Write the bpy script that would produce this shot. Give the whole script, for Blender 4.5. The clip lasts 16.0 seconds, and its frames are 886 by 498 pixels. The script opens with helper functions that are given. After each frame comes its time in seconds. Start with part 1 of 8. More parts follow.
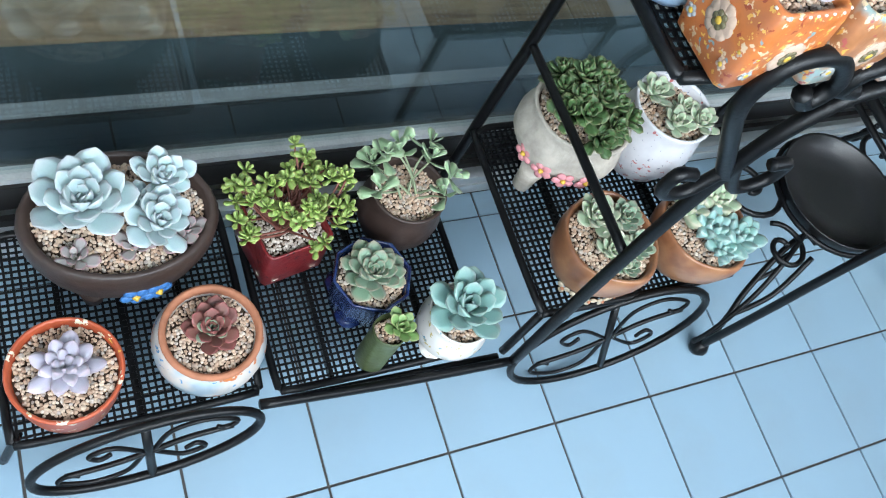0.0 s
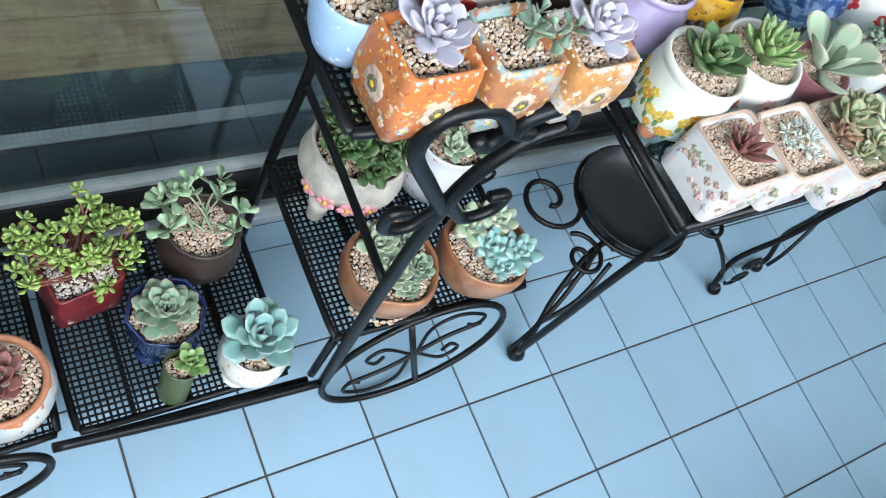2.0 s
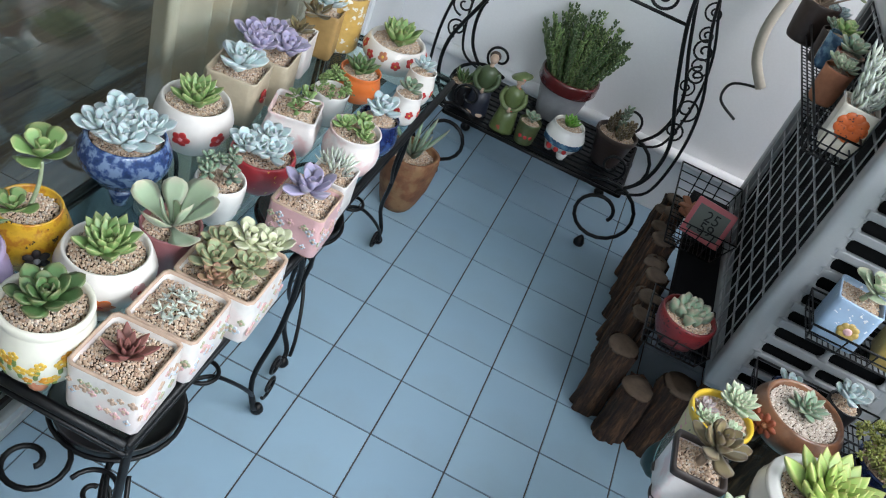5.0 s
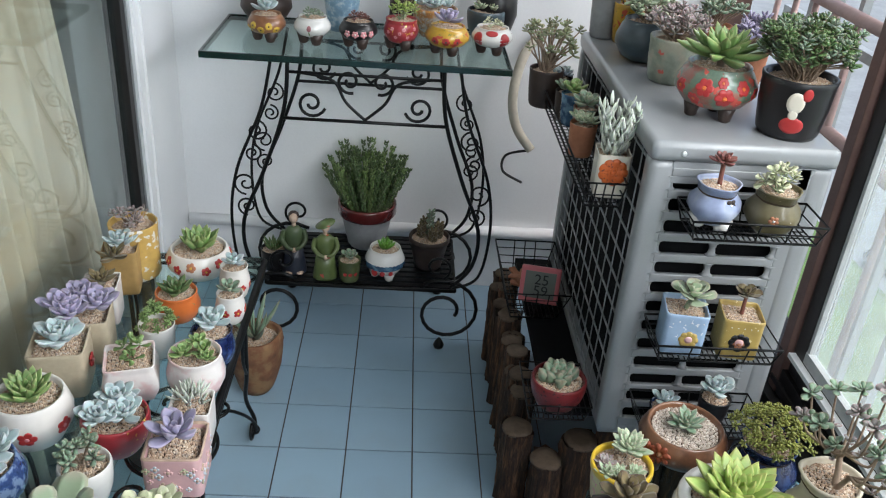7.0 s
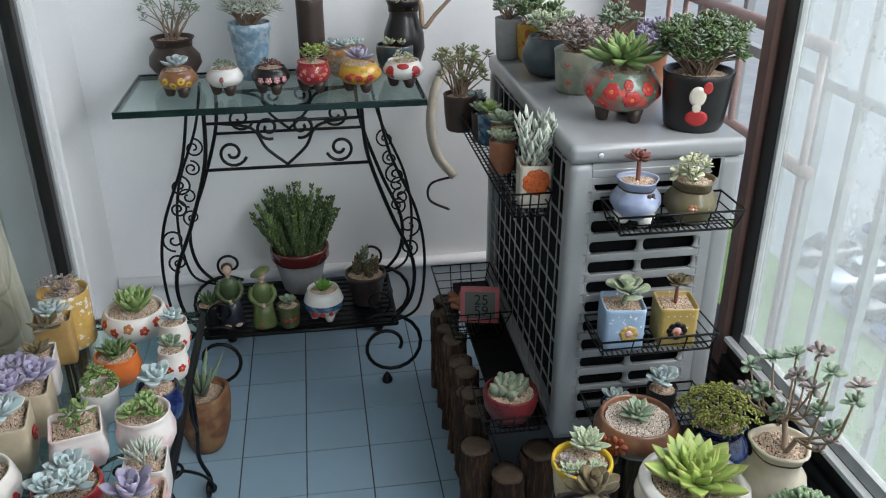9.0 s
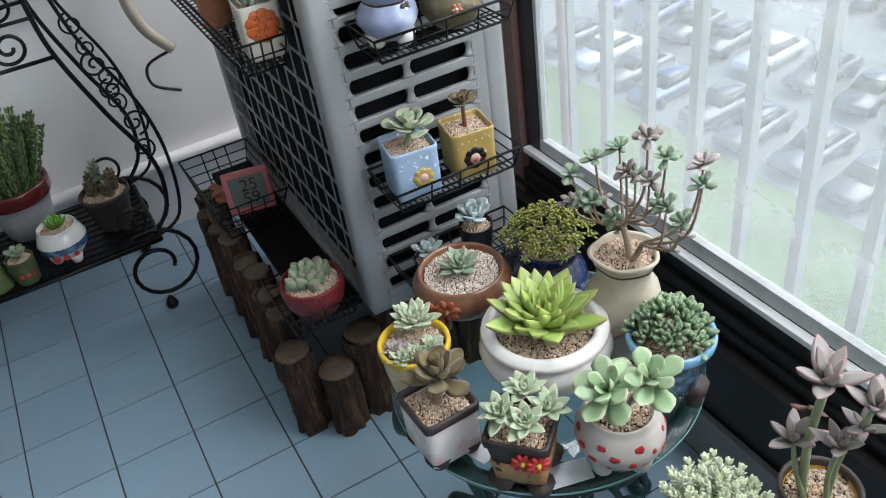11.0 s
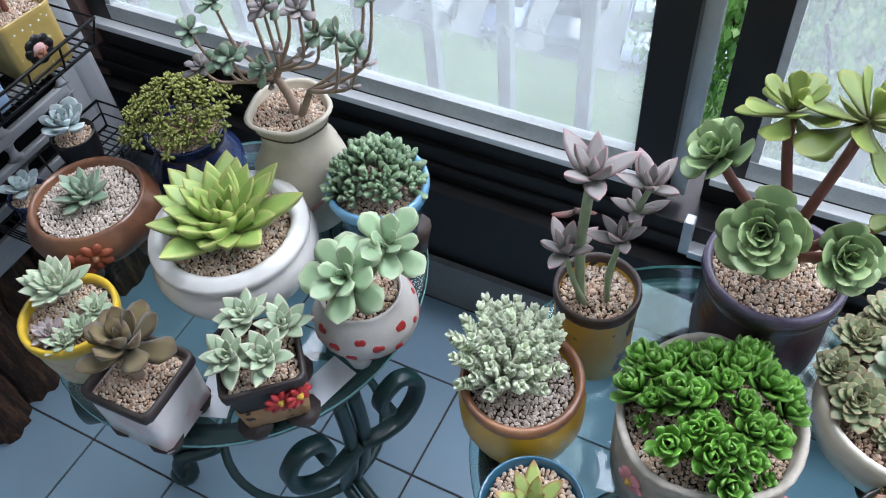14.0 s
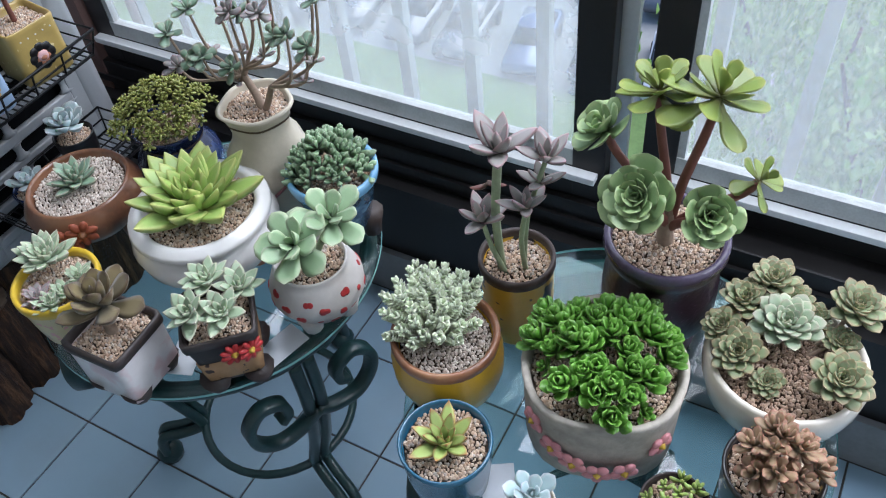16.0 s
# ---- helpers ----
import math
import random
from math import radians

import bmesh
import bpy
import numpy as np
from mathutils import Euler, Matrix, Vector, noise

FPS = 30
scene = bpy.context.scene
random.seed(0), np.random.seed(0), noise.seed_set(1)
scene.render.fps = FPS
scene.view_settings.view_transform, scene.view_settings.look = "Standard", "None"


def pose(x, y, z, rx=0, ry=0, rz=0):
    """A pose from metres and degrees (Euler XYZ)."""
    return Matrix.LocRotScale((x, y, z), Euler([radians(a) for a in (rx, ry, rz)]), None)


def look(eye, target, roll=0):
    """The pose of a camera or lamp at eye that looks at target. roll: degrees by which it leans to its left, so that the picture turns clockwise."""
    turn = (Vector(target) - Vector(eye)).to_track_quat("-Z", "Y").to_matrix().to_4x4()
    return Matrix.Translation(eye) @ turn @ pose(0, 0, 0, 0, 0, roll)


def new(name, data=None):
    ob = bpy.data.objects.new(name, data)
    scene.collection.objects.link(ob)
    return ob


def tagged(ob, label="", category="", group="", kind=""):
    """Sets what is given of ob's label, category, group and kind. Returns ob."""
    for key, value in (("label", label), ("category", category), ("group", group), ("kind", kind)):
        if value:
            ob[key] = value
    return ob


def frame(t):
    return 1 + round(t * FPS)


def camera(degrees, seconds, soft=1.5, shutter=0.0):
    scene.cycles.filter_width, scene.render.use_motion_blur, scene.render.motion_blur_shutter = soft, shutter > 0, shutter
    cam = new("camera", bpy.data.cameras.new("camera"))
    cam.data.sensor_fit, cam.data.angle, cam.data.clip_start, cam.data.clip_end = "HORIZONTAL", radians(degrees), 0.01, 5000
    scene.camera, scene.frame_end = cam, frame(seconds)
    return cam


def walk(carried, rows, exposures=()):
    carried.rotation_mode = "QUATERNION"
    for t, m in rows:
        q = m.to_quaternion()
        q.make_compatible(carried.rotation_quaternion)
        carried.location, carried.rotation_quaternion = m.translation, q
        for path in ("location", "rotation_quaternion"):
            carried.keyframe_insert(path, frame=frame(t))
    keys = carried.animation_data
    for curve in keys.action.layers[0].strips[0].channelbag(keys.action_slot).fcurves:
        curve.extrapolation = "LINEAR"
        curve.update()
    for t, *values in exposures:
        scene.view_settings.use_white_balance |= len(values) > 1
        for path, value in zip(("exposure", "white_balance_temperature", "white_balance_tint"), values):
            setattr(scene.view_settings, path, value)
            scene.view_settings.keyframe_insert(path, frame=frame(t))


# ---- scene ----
cam = camera(55.7, 16.0, soft=1.1)
PATH = [
    (0, (0.166, -1.502, 1.268), (-0.519, -0.688, -0.426), 35.5),
    (0.5, (0.184, -1.486, 1.288), (-0.502, -0.67, -0.403), 34.9),
    (1, (0.19, -1.459, 1.32), (-0.48, -0.61, -0.363), 35.5),
    (1.5, (0.21, -1.415, 1.358), (-0.438, -0.509, -0.303), 36.7),
    (2, (0.221, -1.351, 1.399), (-0.404, -0.374, -0.23), 38.3),
    (2.5, (0.229, -1.312, 1.42), (-0.37, -0.269, -0.178), 39.5),
    (3, (0.249, -1.265, 1.445), (-0.289, -0.111, -0.097), 41.1),
    (3.5, (0.268, -1.213, 1.473), (-0.182, 0.079, 0.014), 41.5),
    (4, (0.275, -1.178, 1.514), (-0.098, 0.209, 0.122), 39.7),
    (4.5, (0.303, -1.138, 1.579), (0.014, 0.344, 0.267), 32.5),
    (5, (0.323, -1.106, 1.624), (0.158, 0.467, 0.399), 23.1),
    (5.2, (0.33, -1.097, 1.634), (0.217, 0.507, 0.445), 20.1),
    (7.3, (0.316, -1.141, 1.772), (0.436, 0.618, 0.828), 1.0),
    (7.5, (0.312, -1.155, 1.774), (0.441, 0.607, 0.838), -1.2),
    (8, (0.302, -1.172, 1.774), (0.469, 0.604, 0.87), -1.2),
    (8.2, (0.304, -1.175, 1.77), (0.495, 0.62, 0.908), -0.8),
    (10.3, (0.333, -1.051, 1.645), (0.844, 0.616, 0.666), -4.7),
    (10.5, (0.361, -0.996, 1.627), (0.926, 0.619, 0.593), -5.9),
    (11, (0.426, -0.875, 1.578), (1.082, 0.591, 0.386), -9.0),
    (11.5, (0.489, -0.777, 1.516), (1.351, 0.369, 0.122), -11.7),
    (12, (0.511, -0.664, 1.474), (1.491, 0.235, -0.02), -11.9),
    (12.5, (0.522, -0.566, 1.438), (1.538, 0.213, -0.099), -9.2),
    (13, (0.524, -0.533, 1.431), (1.55, 0.188, -0.127), -8.2),
    (13.5, (0.505, -0.572, 1.435), (1.548, 0.131, -0.12), -7.6),
    (14, (0.487, -0.642, 1.449), (1.568, 0.031, -0.093), -6.4),
    (14.5, (0.467, -0.728, 1.467), (1.57, -0.045, -0.055), -6.4),
    (15, (0.445, -0.778, 1.476), (1.551, -0.057, -0.027), -7.1),
    (15.5, (0.428, -0.795, 1.479), (1.538, -0.059, -0.012), -7.3),
    (16, (0.413, -0.804, 1.482), (1.532, -0.055, 0.004), -7.3),
]
# exposure follows the window coming into view
EXPO = [(0, 1.42, 6050, 9), (3, 1.40, 6050, 9), (5, 1.16, 6350, 12), (7.5, 0.82, 6600, 12), (8.2, 0.62, 6600, 12), (10.5, 0.90, 6600, 13), (12.5, 0.92, 6150, 17), (16, 0.82, 6000, 17)]
walk(cam, [(t, look(eye, target, roll)) for t, eye, target, roll in PATH], EXPO)

# ---- light ----
world = bpy.data.worlds.new("overcast_sky")
scene.world = world
world.use_nodes = True
wn = world.node_tree.nodes
sky = wn.new("ShaderNodeTexSky")
sky.sky_type = "NISHITA"
sky.sun_disc = False
sky.sun_elevation, sky.sun_rotation = radians(50), radians(110)
world.node_tree.links.new(sky.outputs[0], wn["Background"].inputs[0])
wn["Background"].inputs[1].default_value = 0.15

sun = new("sun", bpy.data.lights.new("sun", "SUN"))
sun.data.energy, sun.data.angle, sun.data.color = 2.3, radians(60), (1.0, 0.96, 0.9)
sun.matrix_world = look((6, -3, 7), (0, 0, 0))


def area(name, at, to, sx, sy, watts, colour):
    lamp = new(name, bpy.data.lights.new(name, "AREA"))
    lamp.data.shape, lamp.data.size, lamp.data.size_y = "RECTANGLE", sx, sy
    lamp.data.energy, lamp.data.color = watts, colour
    lamp.matrix_world = look(at, to)
    return lamp


# the sky's light through the window openings
area("window_light", (1.33, -1.15, 1.92), (0.1, -1.15, 1.38), 2.8, 0.6, 29, (0.92, 0.97, 1.0))
area("end_window_light", (1.33, 1.22, 1.92), (-0.5, 1.5, 1.62), 0.8, 0.55, 3.2, (0.92, 0.97, 1.0))

# ---- materials ----
def nodes_of(name):
    m = bpy.data.materials.new(name)
    m.use_nodes = True
    nt = m.node_tree
    return m, nt, nt.nodes["Principled BSDF"]


def coords(nt, scale, source="Object"):
    tc, mp = nt.nodes.new("ShaderNodeTexCoord"), nt.nodes.new("ShaderNodeMapping")
    nt.links.new(tc.outputs[source], mp.inputs[0])
    mp.inputs[3].default_value = (scale, scale, scale) if not isinstance(scale, tuple) else scale
    return mp.outputs[0]


def noise_tex(nt, scale, detail=4.0, rough=0.55, vec=None):
    n = nt.nodes.new("ShaderNodeTexNoise")
    n.inputs["Scale"].default_value, n.inputs["Detail"].default_value, n.inputs["Roughness"].default_value = scale, detail, rough
    if vec is None:
        vec = coords(nt, 1.0)
    nt.links.new(vec, n.inputs["Vector"])
    return n.outputs["Fac"]


def ramp(nt, fac, stops):
    r = nt.nodes.new("ShaderNodeValToRGB")
    el = r.color_ramp.elements
    while len(el) < len(stops):
        el.new(0.5)
    for e, (p, c) in zip(el, stops):
        e.position, e.color = p, (*c[:3], 1)
    nt.links.new(fac, r.inputs[0])
    return r.outputs[0]


def mixc(nt, fac, a, b, mode="MIX"):
    m = nt.nodes.new("ShaderNodeMix")
    m.data_type, m.blend_type = "RGBA", mode
    for sock, v in ((m.inputs[0], fac), (m.inputs[6], a), (m.inputs[7], b)):
        if isinstance(v, (int, float)):
            sock.default_value = v
        elif isinstance(v, tuple):
            sock.default_value = (*v[:3], 1)
        else:
            nt.links.new(v, sock)
    return m.outputs[2]


def bump(nt, bsdf, height, strength=0.3, distance=0.002):
    b = nt.nodes.new("ShaderNodeBump")
    b.inputs["Strength"].default_value, b.inputs["Distance"].default_value = strength, distance
    nt.links.new(height, b.inputs["Height"])
    nt.links.new(b.outputs[0], bsdf.inputs["Normal"])


def dark(c, k):
    return tuple(v * k for v in c)


def surface(name, colour, rough=0.5, metal=0.0, vary=0.25, grain=60, relief=0.2, coat=0.0, other=None, blotch=12, spots=()):
    """A surface with large blotches, fine grain and, as spots, painted dabs: (colour, scale, size)."""
    m, nt, b = nodes_of(name)
    vec = coords(nt, 1.0)
    big, fine = noise_tex(nt, blotch, 3, 0.6, vec), noise_tex(nt, grain, 5, 0.6, vec)
    c = ramp(nt, big, [(0.3, dark(colour, 1 - vary)), (0.47 if other else 0.55, colour), (0.58 if other else 0.75, other or dark(colour, 1 + vary * 0.5))])
    c = mixc(nt, 0.35, c, ramp(nt, fine, [(0.35, dark(colour, 1 - vary)), (0.65, dark(colour, 1 + vary * 0.3))]))
    for col, scale, size in spots:
        v = nt.nodes.new("ShaderNodeTexVoronoi")
        v.inputs["Scale"].default_value, v.inputs["Randomness"].default_value = scale, 0.85
        w = nt.nodes.new("ShaderNodeVectorMath")
        w.operation = "ADD"
        nn = nt.nodes.new("ShaderNodeTexNoise")
        nn.inputs["Scale"].default_value = scale * 2.2
        nt.links.new(vec, nn.inputs["Vector"])
        sc = nt.nodes.new("ShaderNodeVectorMath")
        sc.operation = "SCALE"
        sc.inputs[3].default_value = 1.1 / scale
        nt.links.new(nn.outputs["Color"], sc.inputs[0])
        nt.links.new(vec, w.inputs[0])
        nt.links.new(sc.outputs[0], w.inputs[1])
        nt.links.new(w.outputs[0], v.inputs["Vector"])
        c = mixc(nt, ramp(nt, v.outputs["Distance"], [(size, (1, 1, 1)), (size + 0.04, (0, 0, 0))]), c, col)
    nt.links.new(c, b.inputs["Base Color"])
    b.inputs["Roughness"].default_value, b.inputs["Metallic"].default_value = rough, metal
    b.inputs["Coat Weight"].default_value, b.inputs["Coat Roughness"].default_value = coat, 0.1
    if relief:
        bump(nt, b, fine, relief, 0.002)
    return m


def leaf_material(name, base, mid, tip, rough=0.5, wax=0.0):
    """A leaf coloured from its base (x = 0), darkened as painted shade, to its tip (x = 1), each leaf a little
    different.
    """
    m, nt, b = nodes_of(name)
    tc, sep, info = nt.nodes.new("ShaderNodeTexCoord"), nt.nodes.new("ShaderNodeSeparateXYZ"), nt.nodes.new("ShaderNodeObjectInfo")
    nt.links.new(tc.outputs["UV"], sep.inputs[0])
    # halved base colour paints the shade deep in a rosette
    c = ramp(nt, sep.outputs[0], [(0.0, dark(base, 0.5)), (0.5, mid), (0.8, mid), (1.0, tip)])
    c = mixc(nt, ramp(nt, sep.outputs[1], [(0.62, (0, 0, 0)), (1.0, (0.75, 0.75, 0.75))]), c, tip)
    n = noise_tex(nt, 75, 5)
    c = mixc(nt, ramp(nt, n, [(0.35, (0, 0, 0)), (0.75, (0.5, 0.5, 0.5))]), c, dark(mid, 0.72))
    h = nt.nodes.new("ShaderNodeHueSaturation")
    mr = nt.nodes.new("ShaderNodeMapRange")
    nt.links.new(info.outputs["Random"], mr.inputs[0])
    mr.inputs[3].default_value, mr.inputs[4].default_value = 0.74, 1.14
    nt.links.new(mr.outputs[0], h.inputs["Value"])
    nt.links.new(c, h.inputs["Color"])
    nt.links.new(h.outputs[0], b.inputs["Base Color"])
    b.inputs["Roughness"].default_value = rough
    b.inputs["Subsurface Weight"].default_value = 0.12
    b.inputs["Subsurface Radius"].default_value = (0.004, 0.006, 0.003)
    b.inputs["Subsurface Scale"].default_value = 0.5
    b.inputs["Sheen Weight"].default_value = wax
    bump(nt, b, n, 0.12, 0.001)
    return m


def pebble_material(name, stops):
    m, nt, b = nodes_of(name)
    g = nt.nodes.new("ShaderNodeNewGeometry")
    c = ramp(nt, g.outputs["Random Per Island"], stops)
    n = noise_tex(nt, 400, 3)
    c = mixc(nt, 0.25, c, ramp(nt, n, [(0.3, (0.25, 0.18, 0.12)), (0.7, (0.8, 0.7, 0.6))]))
    nt.links.new(c, b.inputs["Base Color"])
    b.inputs["Roughness"].default_value = 0.85
    return m


def gloss_share(nt, f0):
    """Schlick's share of mirrored light, the same from both sides of a pane."""
    lw, pw, ml = nt.nodes.new("ShaderNodeLayerWeight"), nt.nodes.new("ShaderNodeMath"), nt.nodes.new("ShaderNodeMath")
    lw.inputs[0].default_value = 0.5
    pw.operation, ml.operation = "POWER", "MULTIPLY_ADD"
    pw.inputs[1].default_value, ml.inputs[1].default_value, ml.inputs[2].default_value = 5.0, 1 - f0, f0
    nt.links.new(lw.outputs["Facing"], pw.inputs[0])
    nt.links.new(pw.outputs[0], ml.inputs[0])
    return ml.outputs[0]


def glass_material(name, tint=(0.85, 0.95, 0.93), f0=0.03, veil=0.0, veil_colour=(0.5, 0.5, 0.5), veil_kind="ShaderNodeBsdfDiffuse", rough=0.0):
    """A pane: clear, with a mirrored share and a thin scattering veil."""
    m, nt, b = nodes_of(name)
    out = nt.nodes["Material Output"]
    tr, gl, mx = (nt.nodes.new(k) for k in ("ShaderNodeBsdfTransparent", "ShaderNodeBsdfGlossy", "ShaderNodeMixShader"))
    tr.inputs[0].default_value = (*tint, 1)
    gl.inputs[1].default_value = rough
    body = tr.outputs[0]
    if veil:
        df, md = nt.nodes.new(veil_kind), nt.nodes.new("ShaderNodeMixShader")
        df.inputs[0].default_value = (*veil_colour, 1)
        f = ramp(nt, noise_tex(nt, 2.5, 6, 0.6), [(0.3, (veil * 0.7,) * 3), (0.7, (veil * 1.3,) * 3)])
        nt.links.new(f, md.inputs[0])
        nt.links.new(tr.outputs[0], md.inputs[1])
        nt.links.new(df.outputs[0], md.inputs[2])
        body = md.outputs[0]
    nt.links.new(gloss_share(nt, f0), mx.inputs[0])
    nt.links.new(body, mx.inputs[1])
    nt.links.new(gl.outputs[0], mx.inputs[2])
    nt.links.new(mx.outputs[0], out.inputs[0])
    return m


def tile_material():
    m, nt, b = nodes_of("blue_glazed_tile")
    info = nt.nodes.new("ShaderNodeObjectInfo")
    c = ramp(nt, info.outputs["Random"], [(0.0, (0.238, 0.355, 0.452)), (1.0, (0.262, 0.385, 0.482))])
    vec = coords(nt, 1.0)
    stain = noise_tex(nt, 3.5, 6, 0.6, vec)
    c = mixc(nt, ramp(nt, stain, [(0.5, (0, 0, 0)), (0.8, (0.4, 0.4, 0.4))]), c, (0.22, 0.27, 0.29))
    nt.links.new(c, b.inputs["Base Color"])
    rg = ramp(nt, noise_tex(nt, 9, 5, 0.6, vec), [(0.3, (0.28,) * 3), (0.7, (0.45,) * 3)])
    nt.links.new(rg, b.inputs["Roughness"])
    bump(nt, b, noise_tex(nt, 6, 3, 0.5, vec), 0.06, 0.004)
    return m


M_IRON = surface("black_wrought_iron", (0.003, 0.0033, 0.004), 0.38, 0.0, 0.4, 220, 0.2, 0.0)
M_IRON.node_tree.nodes["Principled BSDF"].inputs["Specular IOR Level"].default_value = 0.3
M_GREEN_IRON = surface("dark_green_iron", (0.008, 0.035, 0.036), 0.38, 0.0, 0.3, 200, 0.2, 0.2)
M_BLACK_PLASTIC = surface("black_plastic", (0.012, 0.012, 0.013), 0.35, 0.0, 0.3, 180, 0.1)
M_TILE = tile_material()
M_GROUT = surface("dark_grout", (0.072, 0.068, 0.062), 0.9, 0, 0.4, 90, 0.4)
M_WALL = surface("white_wall_paint", (0.82, 0.83, 0.84), 0.85, 0, 0.06, 160, 0.12, blotch=2)
# ceiling greyer than the walls, to weaken the fill light it bounces
M_CEIL = surface("ceiling_paint_dimmed", (0.48, 0.49, 0.50), 0.9, 0, 0.05, 160, 0.1, blotch=2)
M_SKIRT = surface("grey_skirting", (0.22, 0.23, 0.24), 0.7, 0, 0.2, 90, 0.2)
M_FRAME = surface("dark_bronze_aluminium", (0.017, 0.016, 0.016), 0.4, 0.2, 0.25, 150, 0.08)
M_FRAME_BROWN = surface("reddish_brown_frame", (0.17, 0.10, 0.085), 0.5, 0.1, 0.25, 150, 0.1)
M_ALU = surface("silver_aluminium_trim", (0.62, 0.65, 0.66), 0.35, 0.6, 0.12, 150, 0.05)
M_SEAL = surface("pale_dusty_seal", (0.50, 0.53, 0.53), 0.8, 0, 0.3, 250, 0.3)
M_LEDGE = surface("white_ledge_paint", (0.78, 0.80, 0.80), 0.5, 0, 0.12, 120, 0.15)
M_GLASS = glass_material("clear_glass")
# faint teal veil added to brighten the pane before the unlit room
M_DOORGLASS = glass_material("teal_veiled_coated_door_glass", (0.86, 0.93, 0.93), 0.095, 0.012, (0.28, 0.42, 0.48))
M_HAZE = glass_material("milky_window_glass", (0.93, 0.98, 0.98), 0.03, 0.22, (0.95, 0.99, 0.99), "ShaderNodeBsdfTranslucent")
# white enamel made mid-grey: the unit's shade is put into its colour
M_AC = surface("shaded_white_enamel", (0.26, 0.275, 0.285), 0.35, 0, 0.06, 200, 0.05, 0.3)
# near black and almost without gloss, so that it reads as unlit
M_DARK = surface("shade_black", (0.008, 0.0085, 0.0095), 0.6, 0, 0.3, 300, 0.3)
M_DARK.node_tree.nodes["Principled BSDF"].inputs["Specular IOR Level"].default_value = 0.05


def bark_material():
    m, nt, b = nodes_of("streaky_brown_bark")
    v = coords(nt, (1.0, 1.0, 0.12))
    streak, big = noise_tex(nt, 70, 7, 0.72, v), noise_tex(nt, 17, 4, 0.6)
    c = ramp(nt, streak, [(0.36, (0.008, 0.005, 0.004)), (0.5, (0.045, 0.022, 0.013)), (0.62, (0.15, 0.072, 0.036)), (0.78, (0.34, 0.19, 0.11))])
    c = mixc(nt, ramp(nt, big, [(0.45, (0, 0, 0)), (0.75, (0.6, 0.6, 0.6))]), c, (0.05, 0.030, 0.020))
    nt.links.new(c, b.inputs["Base Color"])
    b.inputs["Roughness"].default_value = 0.9
    bump(nt, b, streak, 1.0, 0.012)
    return m


M_BARK = bark_material()
M_CUT = surface("weathered_cut_wood", (0.12, 0.085, 0.06), 0.9, 0, 0.4, 80, 0.6, blotch=30)
M_STEM = surface("brown_stem", (0.30, 0.22, 0.16), 0.8, 0, 0.3, 200, 0.4)
M_STEM_G = surface("pale_green_stem", (0.30, 0.36, 0.22), 0.6, 0, 0.3, 120, 0.3)
M_STEM_R = surface("reddish_stem", (0.20, 0.07, 0.05), 0.6, 0, 0.3, 120, 0.3)
M_PEBBLE = pebble_material("mixed_akadama_gravel", [(0.0, (0.26, 0.14, 0.08)), (0.2, (0.52, 0.36, 0.24)), (0.45, (0.62, 0.50, 0.38)), (0.7, (0.42, 0.26, 0.16)), (0.88, (0.34, 0.30, 0.27)), (1.0, (0.70, 0.62, 0.52))])
M_PEBBLE_G = pebble_material("grey_white_gravel", [(0.0, (0.24, 0.18, 0.14)), (0.3, (0.52, 0.46, 0.40)), (0.6, (0.36, 0.31, 0.27)), (1.0, (0.66, 0.61, 0.55))])
M_PEBBLE_B = pebble_material("brown_crumbly_gravel", [(0.0, (0.12, 0.06, 0.035)), (0.4, (0.26, 0.15, 0.09)), (0.7, (0.36, 0.23, 0.15)), (1.0, (0.46, 0.34, 0.24))])
M_SOIL = surface("dark_soil", (0.09, 0.06, 0.04), 0.95, 0, 0.4, 150, 0.8)


# ---- mesh helpers ----
def link_part(ob, parent, label=""):
    ob.parent = parent
    if label:
        ob["label"] = label
    return ob


def mesh_of(name, verts, faces, material=None, smooth=True):
    me = bpy.data.meshes.new(name)
    me.from_pydata([tuple(v) for v in verts], [], [tuple(f) for f in faces])
    if smooth:
        me.polygons.foreach_set("use_smooth", [True] * len(me.polygons))
    if material:
        me.materials.append(material)
    me.update()
    return me


def part(name, geo, material, parent=None, label="", m=None, smooth=True):
    """geo: a bmesh, a mesh or (verts, faces). Links it as one mesh object under parent."""
    if isinstance(geo, bmesh.types.BMesh):
        me = bpy.data.meshes.new(name)
        geo.to_mesh(me)
        geo.free()
        if smooth:
            me.polygons.foreach_set("use_smooth", [True] * len(me.polygons))
        me.materials.append(material)
    elif isinstance(geo, tuple):
        me = mesh_of(name, geo[0], geo[1], material, smooth)
    else:
        me = geo
    ob = new(name, me)
    if m is not None:
        ob.matrix_basis = m
    if parent is not None:
        link_part(ob, parent, label)
    return ob


def join_geo(parts):
    verts, faces = [], []
    for v, f in parts:
        k = len(verts)
        verts.extend(v)
        faces.extend([tuple(i + k for i in q) for q in f])
    return verts, faces


